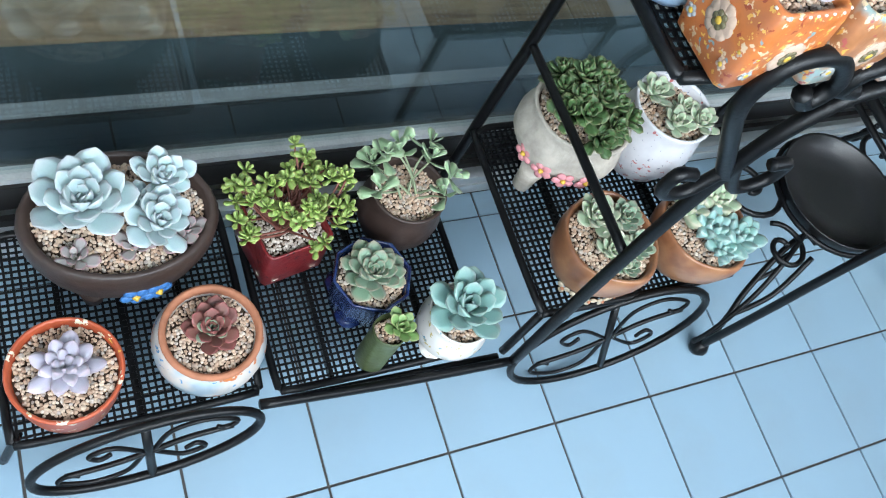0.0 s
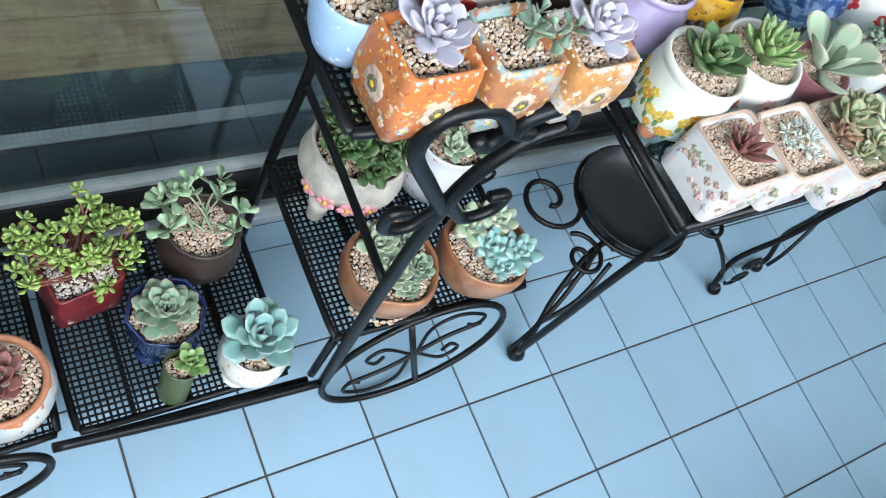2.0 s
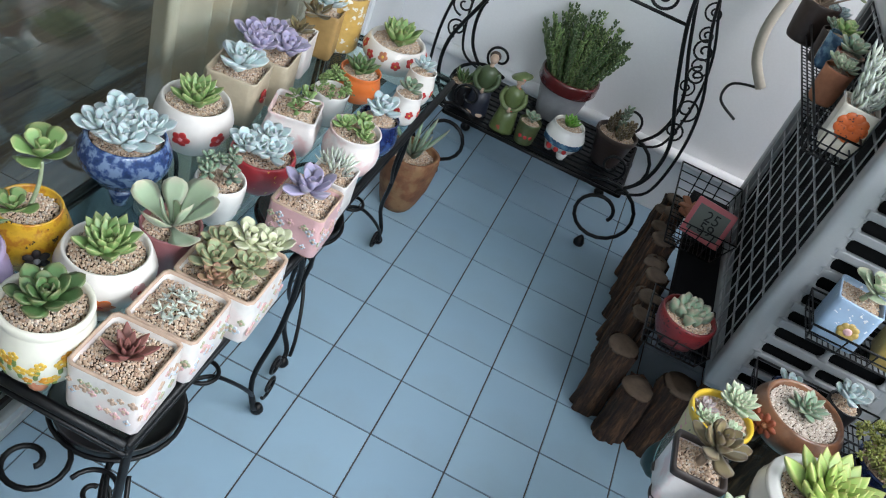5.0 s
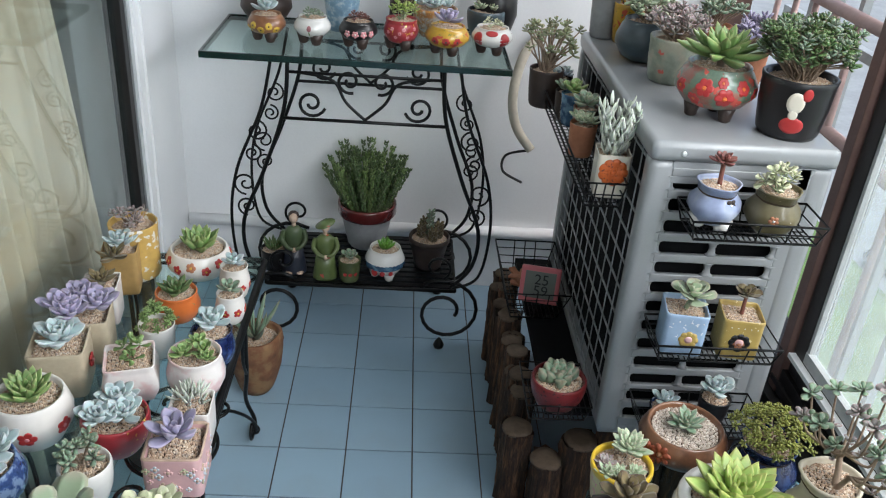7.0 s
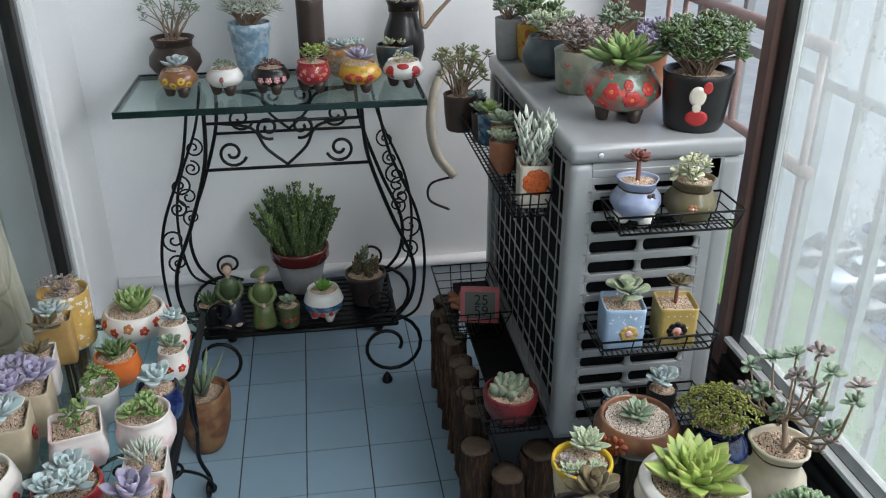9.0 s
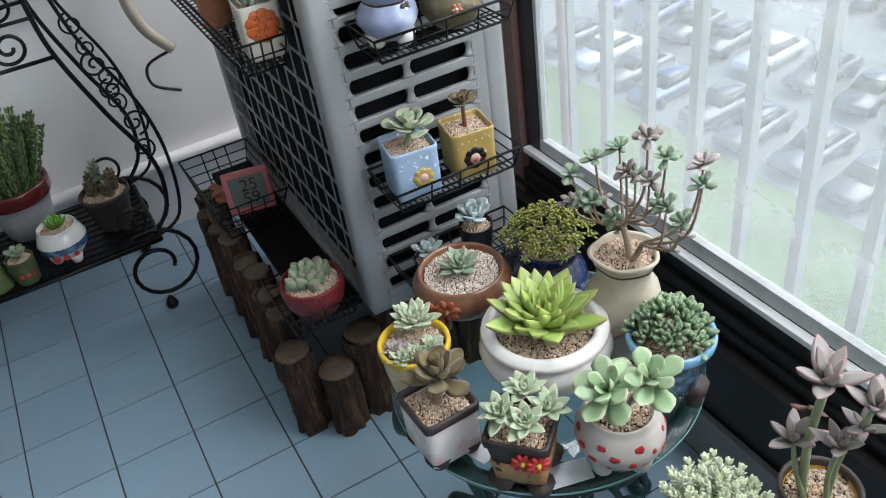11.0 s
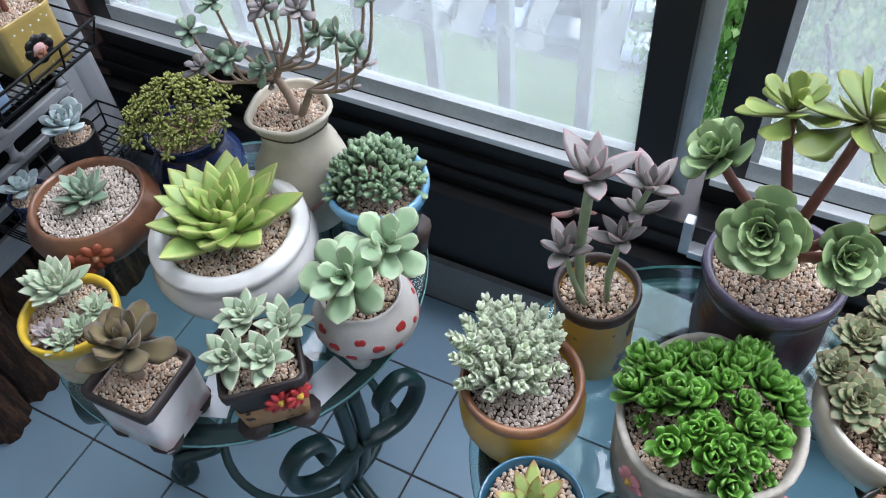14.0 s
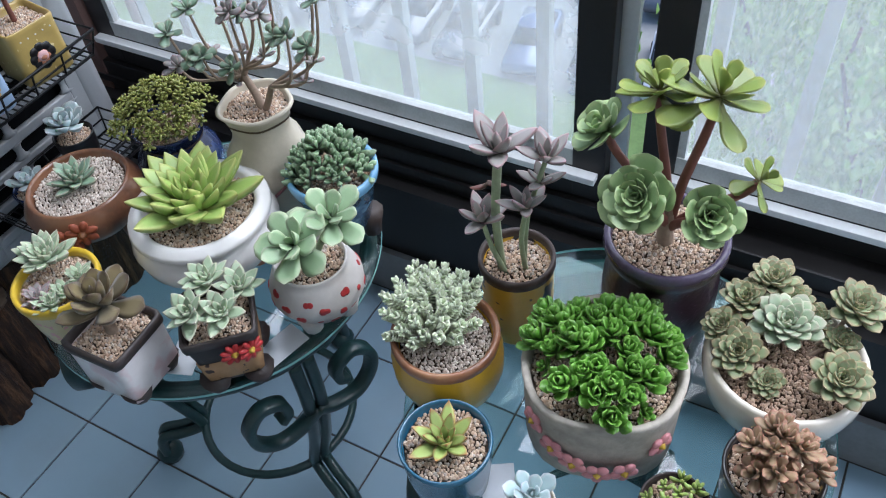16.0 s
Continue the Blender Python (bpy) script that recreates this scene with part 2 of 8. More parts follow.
def box_geo(x0, y0, z0, x1, y1, z1, b=0.0):
    """A box with chamfered edges of width b."""
    if b <= 0:
        v = [(x, y, z) for x in (x0, x1) for y in (y0, y1) for z in (z0, z1)]
        return v, [(0, 1, 3, 2), (4, 6, 7, 5), (0, 4, 5, 1), (2, 3, 7, 6), (0, 2, 6, 4), (1, 5, 7, 3)]
    bm = bmesh.new()
    bmesh.ops.create_cube(bm, size=1)
    bmesh.ops.scale(bm, vec=(x1 - x0, y1 - y0, z1 - z0), verts=bm.verts)
    bmesh.ops.translate(bm, vec=((x0 + x1) / 2, (y0 + y1) / 2, (z0 + z1) / 2), verts=bm.verts)
    bmesh.ops.bevel(bm, geom=bm.edges[:], offset=b, segments=2, affect="EDGES", profile=0.7)
    bm.verts.index_update()
    out = [tuple(v.co) for v in bm.verts], [tuple(v.index for v in f.verts) for f in bm.faces]
    bm.free()
    return out


def tube_geo(points, radius, sides=6, closed=False, caps=True):
    """A round bar along a line of points; radius may be one number or one per point."""
    P = [Vector(p) for p in points]
    n = len(P)
    rad = radius if isinstance(radius, (list, tuple)) else [radius] * n
    verts, faces = [], []
    normal = None
    for i in range(n):
        a, c = P[(i - 1) % n] if closed or i else P[0], P[(i + 1) % n] if closed or i < n - 1 else P[-1]
        d = (c - a).normalized()
        if normal is None:
            normal = d.orthogonal().normalized()
        normal = (normal - d * normal.dot(d)).normalized()
        side = d.cross(normal)
        for k in range(sides):
            w = 2 * math.pi * k / sides
            verts.append(tuple(P[i] + (normal * math.cos(w) + side * math.sin(w)) * rad[i]))
    for i in range(n if closed else n - 1):
        j = (i + 1) % n
        for k in range(sides):
            l = (k + 1) % sides
            faces.append((i * sides + k, i * sides + l, j * sides + l, j * sides + k))
    if caps and not closed:
        faces.append(tuple(range(sides))[::-1])
        faces.append(tuple((n - 1) * sides + k for k in range(sides)))
    return verts, faces


def spiral(cx, cy, r0, r1, a0, turns, steps=26):
    """Points of a flat spiral from radius r0 to r1, starting at angle a0 (degrees)."""
    out = []
    for i in range(steps + 1):
        u = i / steps
        a, r = radians(a0) + 2 * math.pi * turns * u, r0 + (r1 - r0) * u
        out.append((cx + r * math.cos(a), cy + r * math.sin(a)))
    return out


def smooth_line(pts, per=7):
    """A Catmull-Rom line through the points."""
    P = [Vector(p) for p in pts]
    out = []
    for i in range(len(P) - 1):
        a, b, c, d = P[max(i - 1, 0)], P[i], P[i + 1], P[min(i + 2, len(P) - 1)]
        for k in range(per):
            t = k / per
            out.append(0.5 * ((2 * b) + (c - a) * t + (2 * a - 5 * b + 4 * c - d) * t * t + (3 * b - a - 3 * c + d) * t ** 3))
    out.append(P[-1])
    return out


def outline(kind, a, turn=0.0, sx=1.0, sy=1.0):
    """The radius factor of a pot's cross-section at angle a."""
    if kind == "square":
        c, s = abs(math.cos(a - turn)), abs(math.sin(a - turn))
        return 0.92 / (c ** 14 + s ** 14) ** (1 / 14)
    if kind == "oct":
        w = math.pi / 4
        return math.cos(w / 2) / math.cos(((a - turn) % w) - w / 2) * 1.03
    if kind == "oval":
        return 1 / math.sqrt((math.cos(a - turn) / sx) ** 2 + (math.sin(a - turn) / sy) ** 2)
    if kind == "lump":
        return 1 + 0.03 * math.sin(3 * a + turn) + 0.02 * math.sin(5 * a)
    if kind == "wavy":
        return 1 + 0.035 * math.cos(5 * (a - turn)) + 0.03 * math.sin(3 * a)
    return 1.0


def lathe_geo(profile, kind="round", seg=32, turn=0.0, sx=1.0, sy=1.0, close=True):
    verts, faces = [], []
    for r, z in profile:
        for k in range(seg):
            a = 2 * math.pi * k / seg
            q = r * outline(kind, a, turn, sx, sy)
            verts.append((q * math.cos(a), q * math.sin(a), z))
    for i in range(len(profile) - 1):
        for k in range(seg):
            l = (k + 1) % seg
            faces.append((i * seg + k, i * seg + l, (i + 1) * seg + l, (i + 1) * seg + k))
    if close:
        faces.append(tuple(range(seg))[::-1])
        faces.append(tuple((len(profile) - 1) * seg + k for k in range(seg)))
    return verts, faces


PROFILES = {  # outer wall, from the base to the rim: radius and height as shares of rim radius and height
    "bowl": [(0.62, 0), (0.74, 0.12), (0.93, 0.4), (1.02, 0.72), (1.03, 0.92), (1.0, 1.0)],
    "belly": [(0.66, 0), (0.86, 0.1), (1.08, 0.38), (1.1, 0.58), (0.98, 0.84), (0.94, 0.92), (1.0, 1.0)],
    "cup": [(0.76, 0), (0.84, 0.08), (0.93, 0.5), (0.97, 0.9), (1.0, 1.0)],
    "straight": [(0.9, 0), (0.96, 0.05), (0.97, 0.5), (0.98, 0.92), (1.0, 1.0)],
    "chest": [(0.92, 0), (0.98, 0.03), (1.10, 0.35), (1.12, 0.6), (1.05, 0.9), (1.0, 1.0)],
    "box": [(0.97, 0), (0.985, 0.02), (0.99, 0.5), (0.995, 0.97), (1.0, 1.0)],
    "lipped": [(0.6, 0), (0.8, 0.1), (1.1, 0.42), (1.15, 0.62), (1.07, 0.79), (1.02, 0.82), (1.1, 0.9), (1.07, 0.97), (0.98, 1.0)],
    "cone": [(0.6, 0), (0.66, 0.05), (0.82, 0.5), (0.94, 0.86), (1.0, 0.88), (1.0, 1.0)],
    "vase": [(0.7, 0), (0.9, 0.1), (1.2, 0.35), (1.15, 0.55), (0.85, 0.76), (0.78, 0.85), (0.9, 0.94), (1.0, 1.0)],
    "jug": [(0.75, 0), (0.98, 0.08), (1.20, 0.28), (1.25, 0.46), (1.12, 0.62), (0.86, 0.73), (0.78, 0.80), (0.84, 0.90), (0.94, 0.96), (1.04, 1.0)],
    "lidded": [(0.55, 0), (0.85, 0.06), (1.18, 0.32), (1.24, 0.52), (1.12, 0.74), (0.94, 0.86), (0.92, 0.90), (1.02, 0.94), (1.05, 0.97), (1.0, 1.0)],
    "ball": [(0.5, 0), (0.95, 0.12), (1.28, 0.42), (1.28, 0.6), (1.08, 0.88), (0.98, 0.95), (1.0, 1.0)],
    "urn": [(0.70, 0), (0.75, 0.05), (0.62, 0.10), (0.60, 0.16), (0.70, 0.21), (0.73, 0.25), (0.92, 0.33), (0.97, 0.37), (0.955, 0.41), (0.985, 0.46), (0.965, 0.5), (0.985, 0.56), (0.96, 0.6), (0.97, 0.66), (0.93, 0.7), (0.94, 0.76), (0.9, 0.82), (0.98, 0.88), (1.03, 0.94), (1.0, 1.0)],
    "pail": [(0.80, 0), (0.94, 0.07), (1.06, 0.35), (1.07, 0.65), (1.0, 0.88), (0.985, 0.93), (1.0, 1.0)],
    "rolled": [(0.6, 0), (0.8, 0.1), (1.12, 0.45), (1.16, 0.68), (1.08, 0.86), (1.03, 0.95), (1.0, 1.0)],
}

ICO = None


def pebbles_geo(r, z, size, kind="round", turn=0.0, sx=1.0, sy=1.0, seed=1, dome=0.0):
    """A bed of gravel: small uneven stones over a disc."""
    global ICO
    if ICO is None:
        bm = bmesh.new()
        bmesh.ops.create_icosphere(bm, subdivisions=1, radius=1)
        bm.verts.index_update()
        ICO = np.array([v.co[:] for v in bm.verts]), [tuple(v.index for v in f.verts) for f in bm.faces]
        bm.free()
    rng = np.random.default_rng(seed)
    iv, jf = ICO
    verts, faces = [], []
    step = size * 1.5
    n = int(r * 1.35 / step) + 1
    for i in range(-n, n + 1):
        for j in range(-n, n + 1):
            x, y = (i + 0.5 * (j % 2)) * step + rng.uniform(-0.3, 0.3) * step, j * step * 0.87 + rng.uniform(-0.3, 0.3) * step
            d, a = math.hypot(x, y), math.atan2(y, x)
            lim = r * outline(kind, a, turn, sx, sy)
            if d > lim - size * 0.5:
                continue
            s = size * rng.uniform(0.6, 1.15)
            q = iv * (s * rng.uniform(0.75, 1.2, 3)) * rng.uniform(0.88, 1.12, (len(iv), 1))
            w = rng.uniform(0, 6.28)
            rot = np.array([[math.cos(w), -math.sin(w), 0], [math.sin(w), math.cos(w), 0], [0, 0, 1]])
            q = q @ rot.T + np.array([x, y, z + rng.uniform(-0.2, 0.5) * size + dome * (1 - (d / lim) ** 2)])
            k = len(verts)
            verts.extend(q.tolist())
            faces.extend([(a0 + k, b0 + k, c0 + k) for a0, b0, c0 in jf])
    return verts, faces


def thing(name, x, y, z, label, category, group="", turn=0.0):
    e = new(name)
    e.empty_display_size = 0.05
    e.matrix_basis = pose(x, y, z, 0, 0, turn)
    return tagged(e, label, category, group)


SEED = [10]


def pot(place, label, material, form="cup", cross="round", feet=0, foot_h=0.018, foot_mat=None, rim_mat=None, gravel=None, fill=0.9, wall=0.1,
        turn=0.0, sx=1.0, sy=1.0, seg=32, stone=0.0027, lip=None, name="potted_succulent", category="potted plant", foot_r=0.62, dome=0.004):
    """A filled flowerpot. place: x, y, support height, rim radius, height over the support. Returns the thing, its soil height and inner radius."""
    x, y, z, r, h = place
    SEED[0] += 1
    e = thing(name, x, y, z, label, category, "succulents in pots")
    base = foot_h if feet else 0.0
    prof = [(q * r, base + t * (h - base)) for q, t in PROFILES[form]]
    inner = r * (1 - wall)
    top = prof[-1][1]
    soil = base + (h - base) * fill
    prof += [(r * (1 - wall * 0.25), top + 0.0022), (r * (1 - wall * 0.7), top + 0.0016), (inner, top - 0.002), (inner * 0.97, soil - 0.008)]
    a = math.radians(turn)
    seg = 48 if cross == "square" else seg
    body = part("pot", lathe_geo(prof, cross, seg, a, sx, sy), material, e)
    if rim_mat:
        t = [(r * 1.012, top - 0.012), (r * 1.03, top - 0.006), (r * 1.02, top + 0.0025), (r * (1 - wall * 0.5), top + 0.004), (inner * 0.985, top - 0.001), (inner * 0.98, top - 0.008)]
        part("rim", lathe_geo(t, cross, seg, a, sx, sy, False), rim_mat, body)
    if feet:
        for k in range(feet):
            w = a + 2 * math.pi * (k + 0.5) / feet
            q = r * foot_r * outline(cross, w, a, sx, sy)
            f = lathe_geo([(0.010, 0), (0.014, 0.004), (0.016, base * 0.6), (0.022, base + 0.012)], "round", 10)
            part("foot", f, foot_mat or material, body, m=pose(q * math.cos(w), q * math.sin(w), 0))
    part("soil", lathe_geo([(inner * 0.96, soil - 0.012), (inner * 0.96, soil - 0.003)], cross, seg, a, sx, sy), M_SOIL, e)
    g = part("gravel", pebbles_geo(inner * 0.97, soil - 0.001, stone, cross, a, sx, sy, SEED[0], dome), gravel or M_PEBBLE, e, smooth=False)
    g["kind"] = "stuff"
    return e, soil + dome * 0.6, inner


# ---- leaves ----
STEPS = (0.0, 0.2, 0.4, 0.6, 0.75, 0.88, 0.96, 1.0)


def leaf_geo(kind, fine=True):
    """A fleshy leaf along +x, one long, cupped upwards; the coarse one serves for small sprigs."""
    w, th, curl, cup = {  # width along the length, thickness, upward curl, cup
        "spoon": ([0.24, 0.36, 0.50, 0.64, 0.66, 0.48, 0.20, 0.0], 0.20, 0.16, 0.16),
        "lance": ([0.36, 0.47, 0.50, 0.44, 0.34, 0.19, 0.07, 0.0], 0.15, 0.10, 0.16),
        "blade": ([0.17, 0.19, 0.19, 0.17, 0.14, 0.09, 0.04, 0.0], 0.10, 0.15, 0.03),
        "bead": ([0.28, 0.42, 0.54, 0.60, 0.56, 0.42, 0.22, 0.0], 0.42, 0.05, 0.0),
        "club": ([0.16, 0.22, 0.34, 0.48, 0.54, 0.48, 0.30, 0.0], 0.46, 0.08, 0.0),
        "paddle": ([0.14, 0.22, 0.42, 0.66, 0.76, 0.66, 0.38, 0.0], 0.09, 0.16, 0.12),
    }[kind]
    rows = range(8) if fine else (0, 2, 4, 5, 7)
    upper, lower = ((-1.0, -0.5, 0.0, 0.5, 1.0), (0.5, 0.0, -0.5)) if fine else ((-1.0, 0.0, 1.0), (0.0,))
    verts, faces, uv = [], [], []
    for i in rows:
        t, q = STEPS[i], w[i]
        tk = th * (0.35 + 0.9 * math.sin(math.pi * min(0.92, 0.15 + 0.75 * t))) * (1, 1, 1, 1, 1, 0.8, 0.5, 0.06)[i]
        zc = curl * t * t
        for u in upper:
            verts.append((t, u * q * 0.5, zc + cup * (u * u) * q * 0.5 + tk * 0.22 * (1 - u * u)))
            uv.append((t, abs(u)))
        for u in lower:
            verts.append((t, u * q * 0.5 * 0.96, zc + cup * (u * u) * q * 0.5 - tk * (0.85 if u == 0 else 0.55)))
            uv.append((t, abs(u)))
    k = len(upper) + len(lower)
    for i in range(len(rows) - 1):
        for j in range(k):
            l = (j + 1) % k
            faces.append((i * k + j, (i + 1) * k + j, (i + 1) * k + l, i * k + l))
    faces.append(tuple(range(k)))
    return verts, faces, uv


LEAF = {k: leaf_geo(k) for k in ("spoon", "lance", "blade", "bead", "club", "paddle")}
SMALL_LEAF = {k: leaf_geo(k, False) for k in LEAF}
LEAF_MESH = {}


def put_uv(me, us):
    layer = me.uv_layers.new(name="along")
    idx = np.zeros(len(me.loops), dtype=np.int32)
    me.loops.foreach_get("vertex_index", idx)
    u = np.asarray(us, dtype=np.float32)[idx]
    layer.data.foreach_set("uv", u.ravel())


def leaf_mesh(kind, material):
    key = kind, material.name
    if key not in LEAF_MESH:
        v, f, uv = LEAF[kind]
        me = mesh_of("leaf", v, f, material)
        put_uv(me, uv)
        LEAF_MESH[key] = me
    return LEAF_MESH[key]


def rosette_poses(centre, R, n, inner=78, outer=12, width=1.0, tilt=(0, 0), rng=None, first=0.38, rise=0.10):
    """Poses of n leaves in a rosette of radius R, the inner ones short and upright."""
    rng = rng or random.Random(int(1e5 * (centre[0] + 2 * centre[1] + R)) + n)
    base = Matrix.Translation(centre) @ pose(0, 0, 0, tilt[0], tilt[1], 0) @ pose(0, 0, 0, 0, 0, rng.uniform(0, 360))
    out = []
    for i in range(n):
        t = i / max(1, n - 1)
        length = R * (first + (1 - first) * t ** 0.7) * rng.uniform(0.92, 1.06)
        lift = inner + (outer - inner) * t ** 0.8 + rng.uniform(-6, 6)
        w = length * width * rng.uniform(0.92, 1.08)
        m = base @ pose(0, 0, R * rise * (1 - t), 0, 0, 137.5 * i + rng.uniform(-8, 8)) @ pose(R * 0.03, 0, 0, rng.uniform(-8, 8), -lift, 0)
        out.append(m @ Matrix.Diagonal((length, w, (length + w) / 2, 1)))
    return out


def rosette(e, centre, R, n, material, kind="spoon", **kw):
    """A rosette of leaves, each of them a part of the thing e."""
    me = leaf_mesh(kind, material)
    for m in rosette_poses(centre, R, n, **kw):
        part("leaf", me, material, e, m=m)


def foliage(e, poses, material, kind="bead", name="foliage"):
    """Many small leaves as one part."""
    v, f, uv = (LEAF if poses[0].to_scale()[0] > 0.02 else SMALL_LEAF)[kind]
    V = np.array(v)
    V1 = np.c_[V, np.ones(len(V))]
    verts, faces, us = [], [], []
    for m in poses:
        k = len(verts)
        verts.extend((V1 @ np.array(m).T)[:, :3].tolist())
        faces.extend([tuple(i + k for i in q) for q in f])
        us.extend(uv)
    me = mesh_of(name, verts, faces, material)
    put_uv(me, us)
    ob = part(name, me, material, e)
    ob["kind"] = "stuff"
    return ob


def stem(e, pts, r0, r1, material=None, name="stem"):
    P = smooth_line(pts, 5)
    n = len(P)
    return part(name, tube_geo(P, [r0 + (r1 - r0) * i / (n - 1) for i in range(n)], 7), material or M_STEM, e)

# ---- the balcony ----
X_DOOR, X_WIN, Y_END, Y_BACK, Z_CEIL = -0.50, 1.38, 1.79, -2.6, 2.55


def structure(name, geo, material, label, parent=None, smooth=False):
    ob = part(name, geo, material, parent, smooth=smooth)
    return tagged(ob, label, kind="structure") if parent is None else ob


floor_base = structure("floor", box_geo(X_DOOR - 0.2, Y_BACK, -0.12, X_WIN + 0.12, Y_END + 0.1, -0.0035), M_GROUT, "light blue glazed square floor tiles with dark grout")
structure("wall_end", box_geo(X_DOOR - 0.2, Y_END, 0, X_WIN + 0.12, Y_END + 0.12, Z_CEIL), M_WALL, "plain white painted end wall")
structure("wall_behind", box_geo(X_DOOR - 0.2, Y_BACK - 0.12, 0, X_WIN + 0.12, Y_BACK, Z_CEIL), M_WALL, "plain white painted wall")
structure("wall_door_side", box_geo(X_DOOR - 0.2, 1.45, 0, X_DOOR + 0.02, Y_END, Z_CEIL), M_WALL, "white painted wall beside the sliding door")
structure("wall_over_door", box_geo(X_DOOR - 0.2, Y_BACK, 2.12, X_DOOR, 1.45, Z_CEIL), M_WALL, "white painted wall above the sliding door")
structure("ceiling", box_geo(X_DOOR - 0.2, Y_BACK, Z_CEIL, X_WIN + 0.12, Y_END + 0.1, Z_CEIL + 0.1), M_CEIL, "plain balcony ceiling, greyed to bounce less light")
structure("wall_under_window", box_geo(X_WIN + 0.012, Y_BACK, 0, X_WIN + 0.12, Y_END, 0.40), M_FRAME, "dark panelled parapet under the window")
structure("baseboard", box_geo(X_WIN - 0.004, Y_BACK, 0, X_WIN + 0.01, Y_END, 0.13), M_SKIRT, "grey cement skirting along the parapet")
structure("wall_over_window", box_geo(X_WIN, Y_BACK, 2.25, X_WIN + 0.12, Y_END, Z_CEIL), M_WALL, "white painted lintel above the window")
pipe = structure("pipe", tube_geo([(X_DOOR + 0.03, Y_END - 0.025, 0.255), (0.3, Y_END - 0.025, 0.258), (X_WIN, Y_END - 0.025, 0.268)], 0.022, 12), M_WALL, "white water pipe running along the end wall", smooth=True)

# sliding glass door: track, rails, stiles and two panes
door = structure("door_1", box_geo(X_DOOR - 0.09, Y_BACK, 0, X_DOOR + 0.05, 1.45, 0.028, 0.003), M_ALU, "dark framed sliding glass door with a silver track")
part("track_lip", box_geo(X_DOOR + 0.036, Y_BACK, 0.028, X_DOOR + 0.046, 1.45, 0.05), M_ALU, door, smooth=False)
part("track_lip", box_geo(X_DOOR + 0.002, Y_BACK, 0.028, X_DOOR + 0.012, 1.45, 0.046), M_FRAME, door, smooth=False)
part("bottom_rail", box_geo(X_DOOR - 0.045, Y_BACK, 0.05, X_DOOR - 0.003, 1.36, 0.115, 0.004), M_FRAME, door, smooth=False)
part("glazing_bead", box_geo(X_DOOR - 0.03, Y_BACK, 0.115, X_DOOR - 0.008, 1.33, 0.128), M_SEAL, door, smooth=False)
part("top_rail", box_geo(X_DOOR - 0.045, Y_BACK, 2.06, X_DOOR - 0.003, 1.36, 2.12, 0.004), M_FRAME, door, smooth=False)
for y0, y1 in ((1.325, 1.365), (-1.66, -1.61)):
    part("stile", box_geo(X_DOOR - 0.05, y0, 0.05, X_DOOR, y1, 2.12, 0.004), M_FRAME, door, smooth=False)
part("inner_rail", box_geo(X_DOOR - 0.13, -1.7, 0.028, X_DOOR - 0.10, -0.62, 0.13, 0.004), M_FRAME, door, smooth=False)
part("inner_bead", box_geo(X_DOOR - 0.128, -1.7, 0.13, X_DOOR - 0.106, -0.62, 0.140, 0.002), M_SKIRT, door, "grey strip inside the door glass", smooth=False)
part("seal", box_geo(X_DOOR - 0.02, 1.37, 0.05, X_DOOR + 0.004, 1.40, 2.12), M_ALU, door, smooth=False)
part("jamb", box_geo(X_DOOR - 0.1, 1.40, 0.03, X_DOOR + 0.012, 1.45, 2.12), M_WALL, door, smooth=False)
for y0, y1 in ((-1.61, 1.325), (Y_BACK, -1.66)):
    p = part("pane", box_geo(X_DOOR - 0.024, y0, 0.12, X_DOOR - 0.018, y1, 2.07), M_DOORGLASS, door, smooth=False)
    p.visible_shadow = False

# the dim room behind the door
def plank_material():
    """Brown wood with grain along y."""
    m, nt, b = nodes_of("brown_wood_plank")
    info = nt.nodes.new("ShaderNodeObjectInfo")
    grain = noise_tex(nt, 60, 5, 0.6, coords(nt, (1.0, 0.06, 1.0)))
    c = ramp(nt, grain, [(0.3, (0.16, 0.10, 0.055)), (0.55, (0.34, 0.23, 0.13)), (0.75, (0.44, 0.32, 0.19))])
    c = mixc(nt, ramp(nt, info.outputs["Random"], [(0.0, (0.0, 0.0, 0.0)), (1.0, (0.4, 0.4, 0.4))]), c, (0.24, 0.16, 0.10))
    nt.links.new(c, b.inputs["Base Color"])
    b.inputs["Roughness"].default_value = 0.4
    return m


M_ROOM = surface("dim_room_paint", (0.62, 0.60, 0.55), 0.9, 0, 0.15, 90, 0.1, blotch=2)
M_WOOD_FLOOR = surface("dark_joint", (0.06, 0.05, 0.04), 0.6, 0, 0.2, 40, 0.1, blotch=3)
M_PLANK = plank_material()
M_SILL_TILE = surface("teal_grey_threshold", (0.05, 0.075, 0.085), 0.3, 0, 0.25, 40, 0.1, blotch=3)
room_floor = structure("room_floor", box_geo(-3.2, -3.0, -0.1, X_DOOR - 0.2, 2.2, -0.008), M_WOOD_FLOOR, "brown wooden plank floor of the room behind the glass")
for k in range(16):
    for j in range(5):
        y0, y1 = max(-3.0, -3.0 + 1.3 * j - 0.5 * (k % 2)), min(2.2, -1.703 + 1.3 * j - 0.5 * (k % 2))
        if y1 - y0 > 0.05:
            part("plank", box_geo(-0.975 - 0.14 * k, y0, -0.02, -0.838 - 0.14 * k, y1, 0.0, 0.0015), M_PLANK, room_floor, smooth=False)
structure("threshold", box_geo(-0.836, -3.0, -0.02, X_DOOR - 0.2, 2.2, 0.004), M_SILL_TILE, "dark teal stone threshold inside the sliding door")
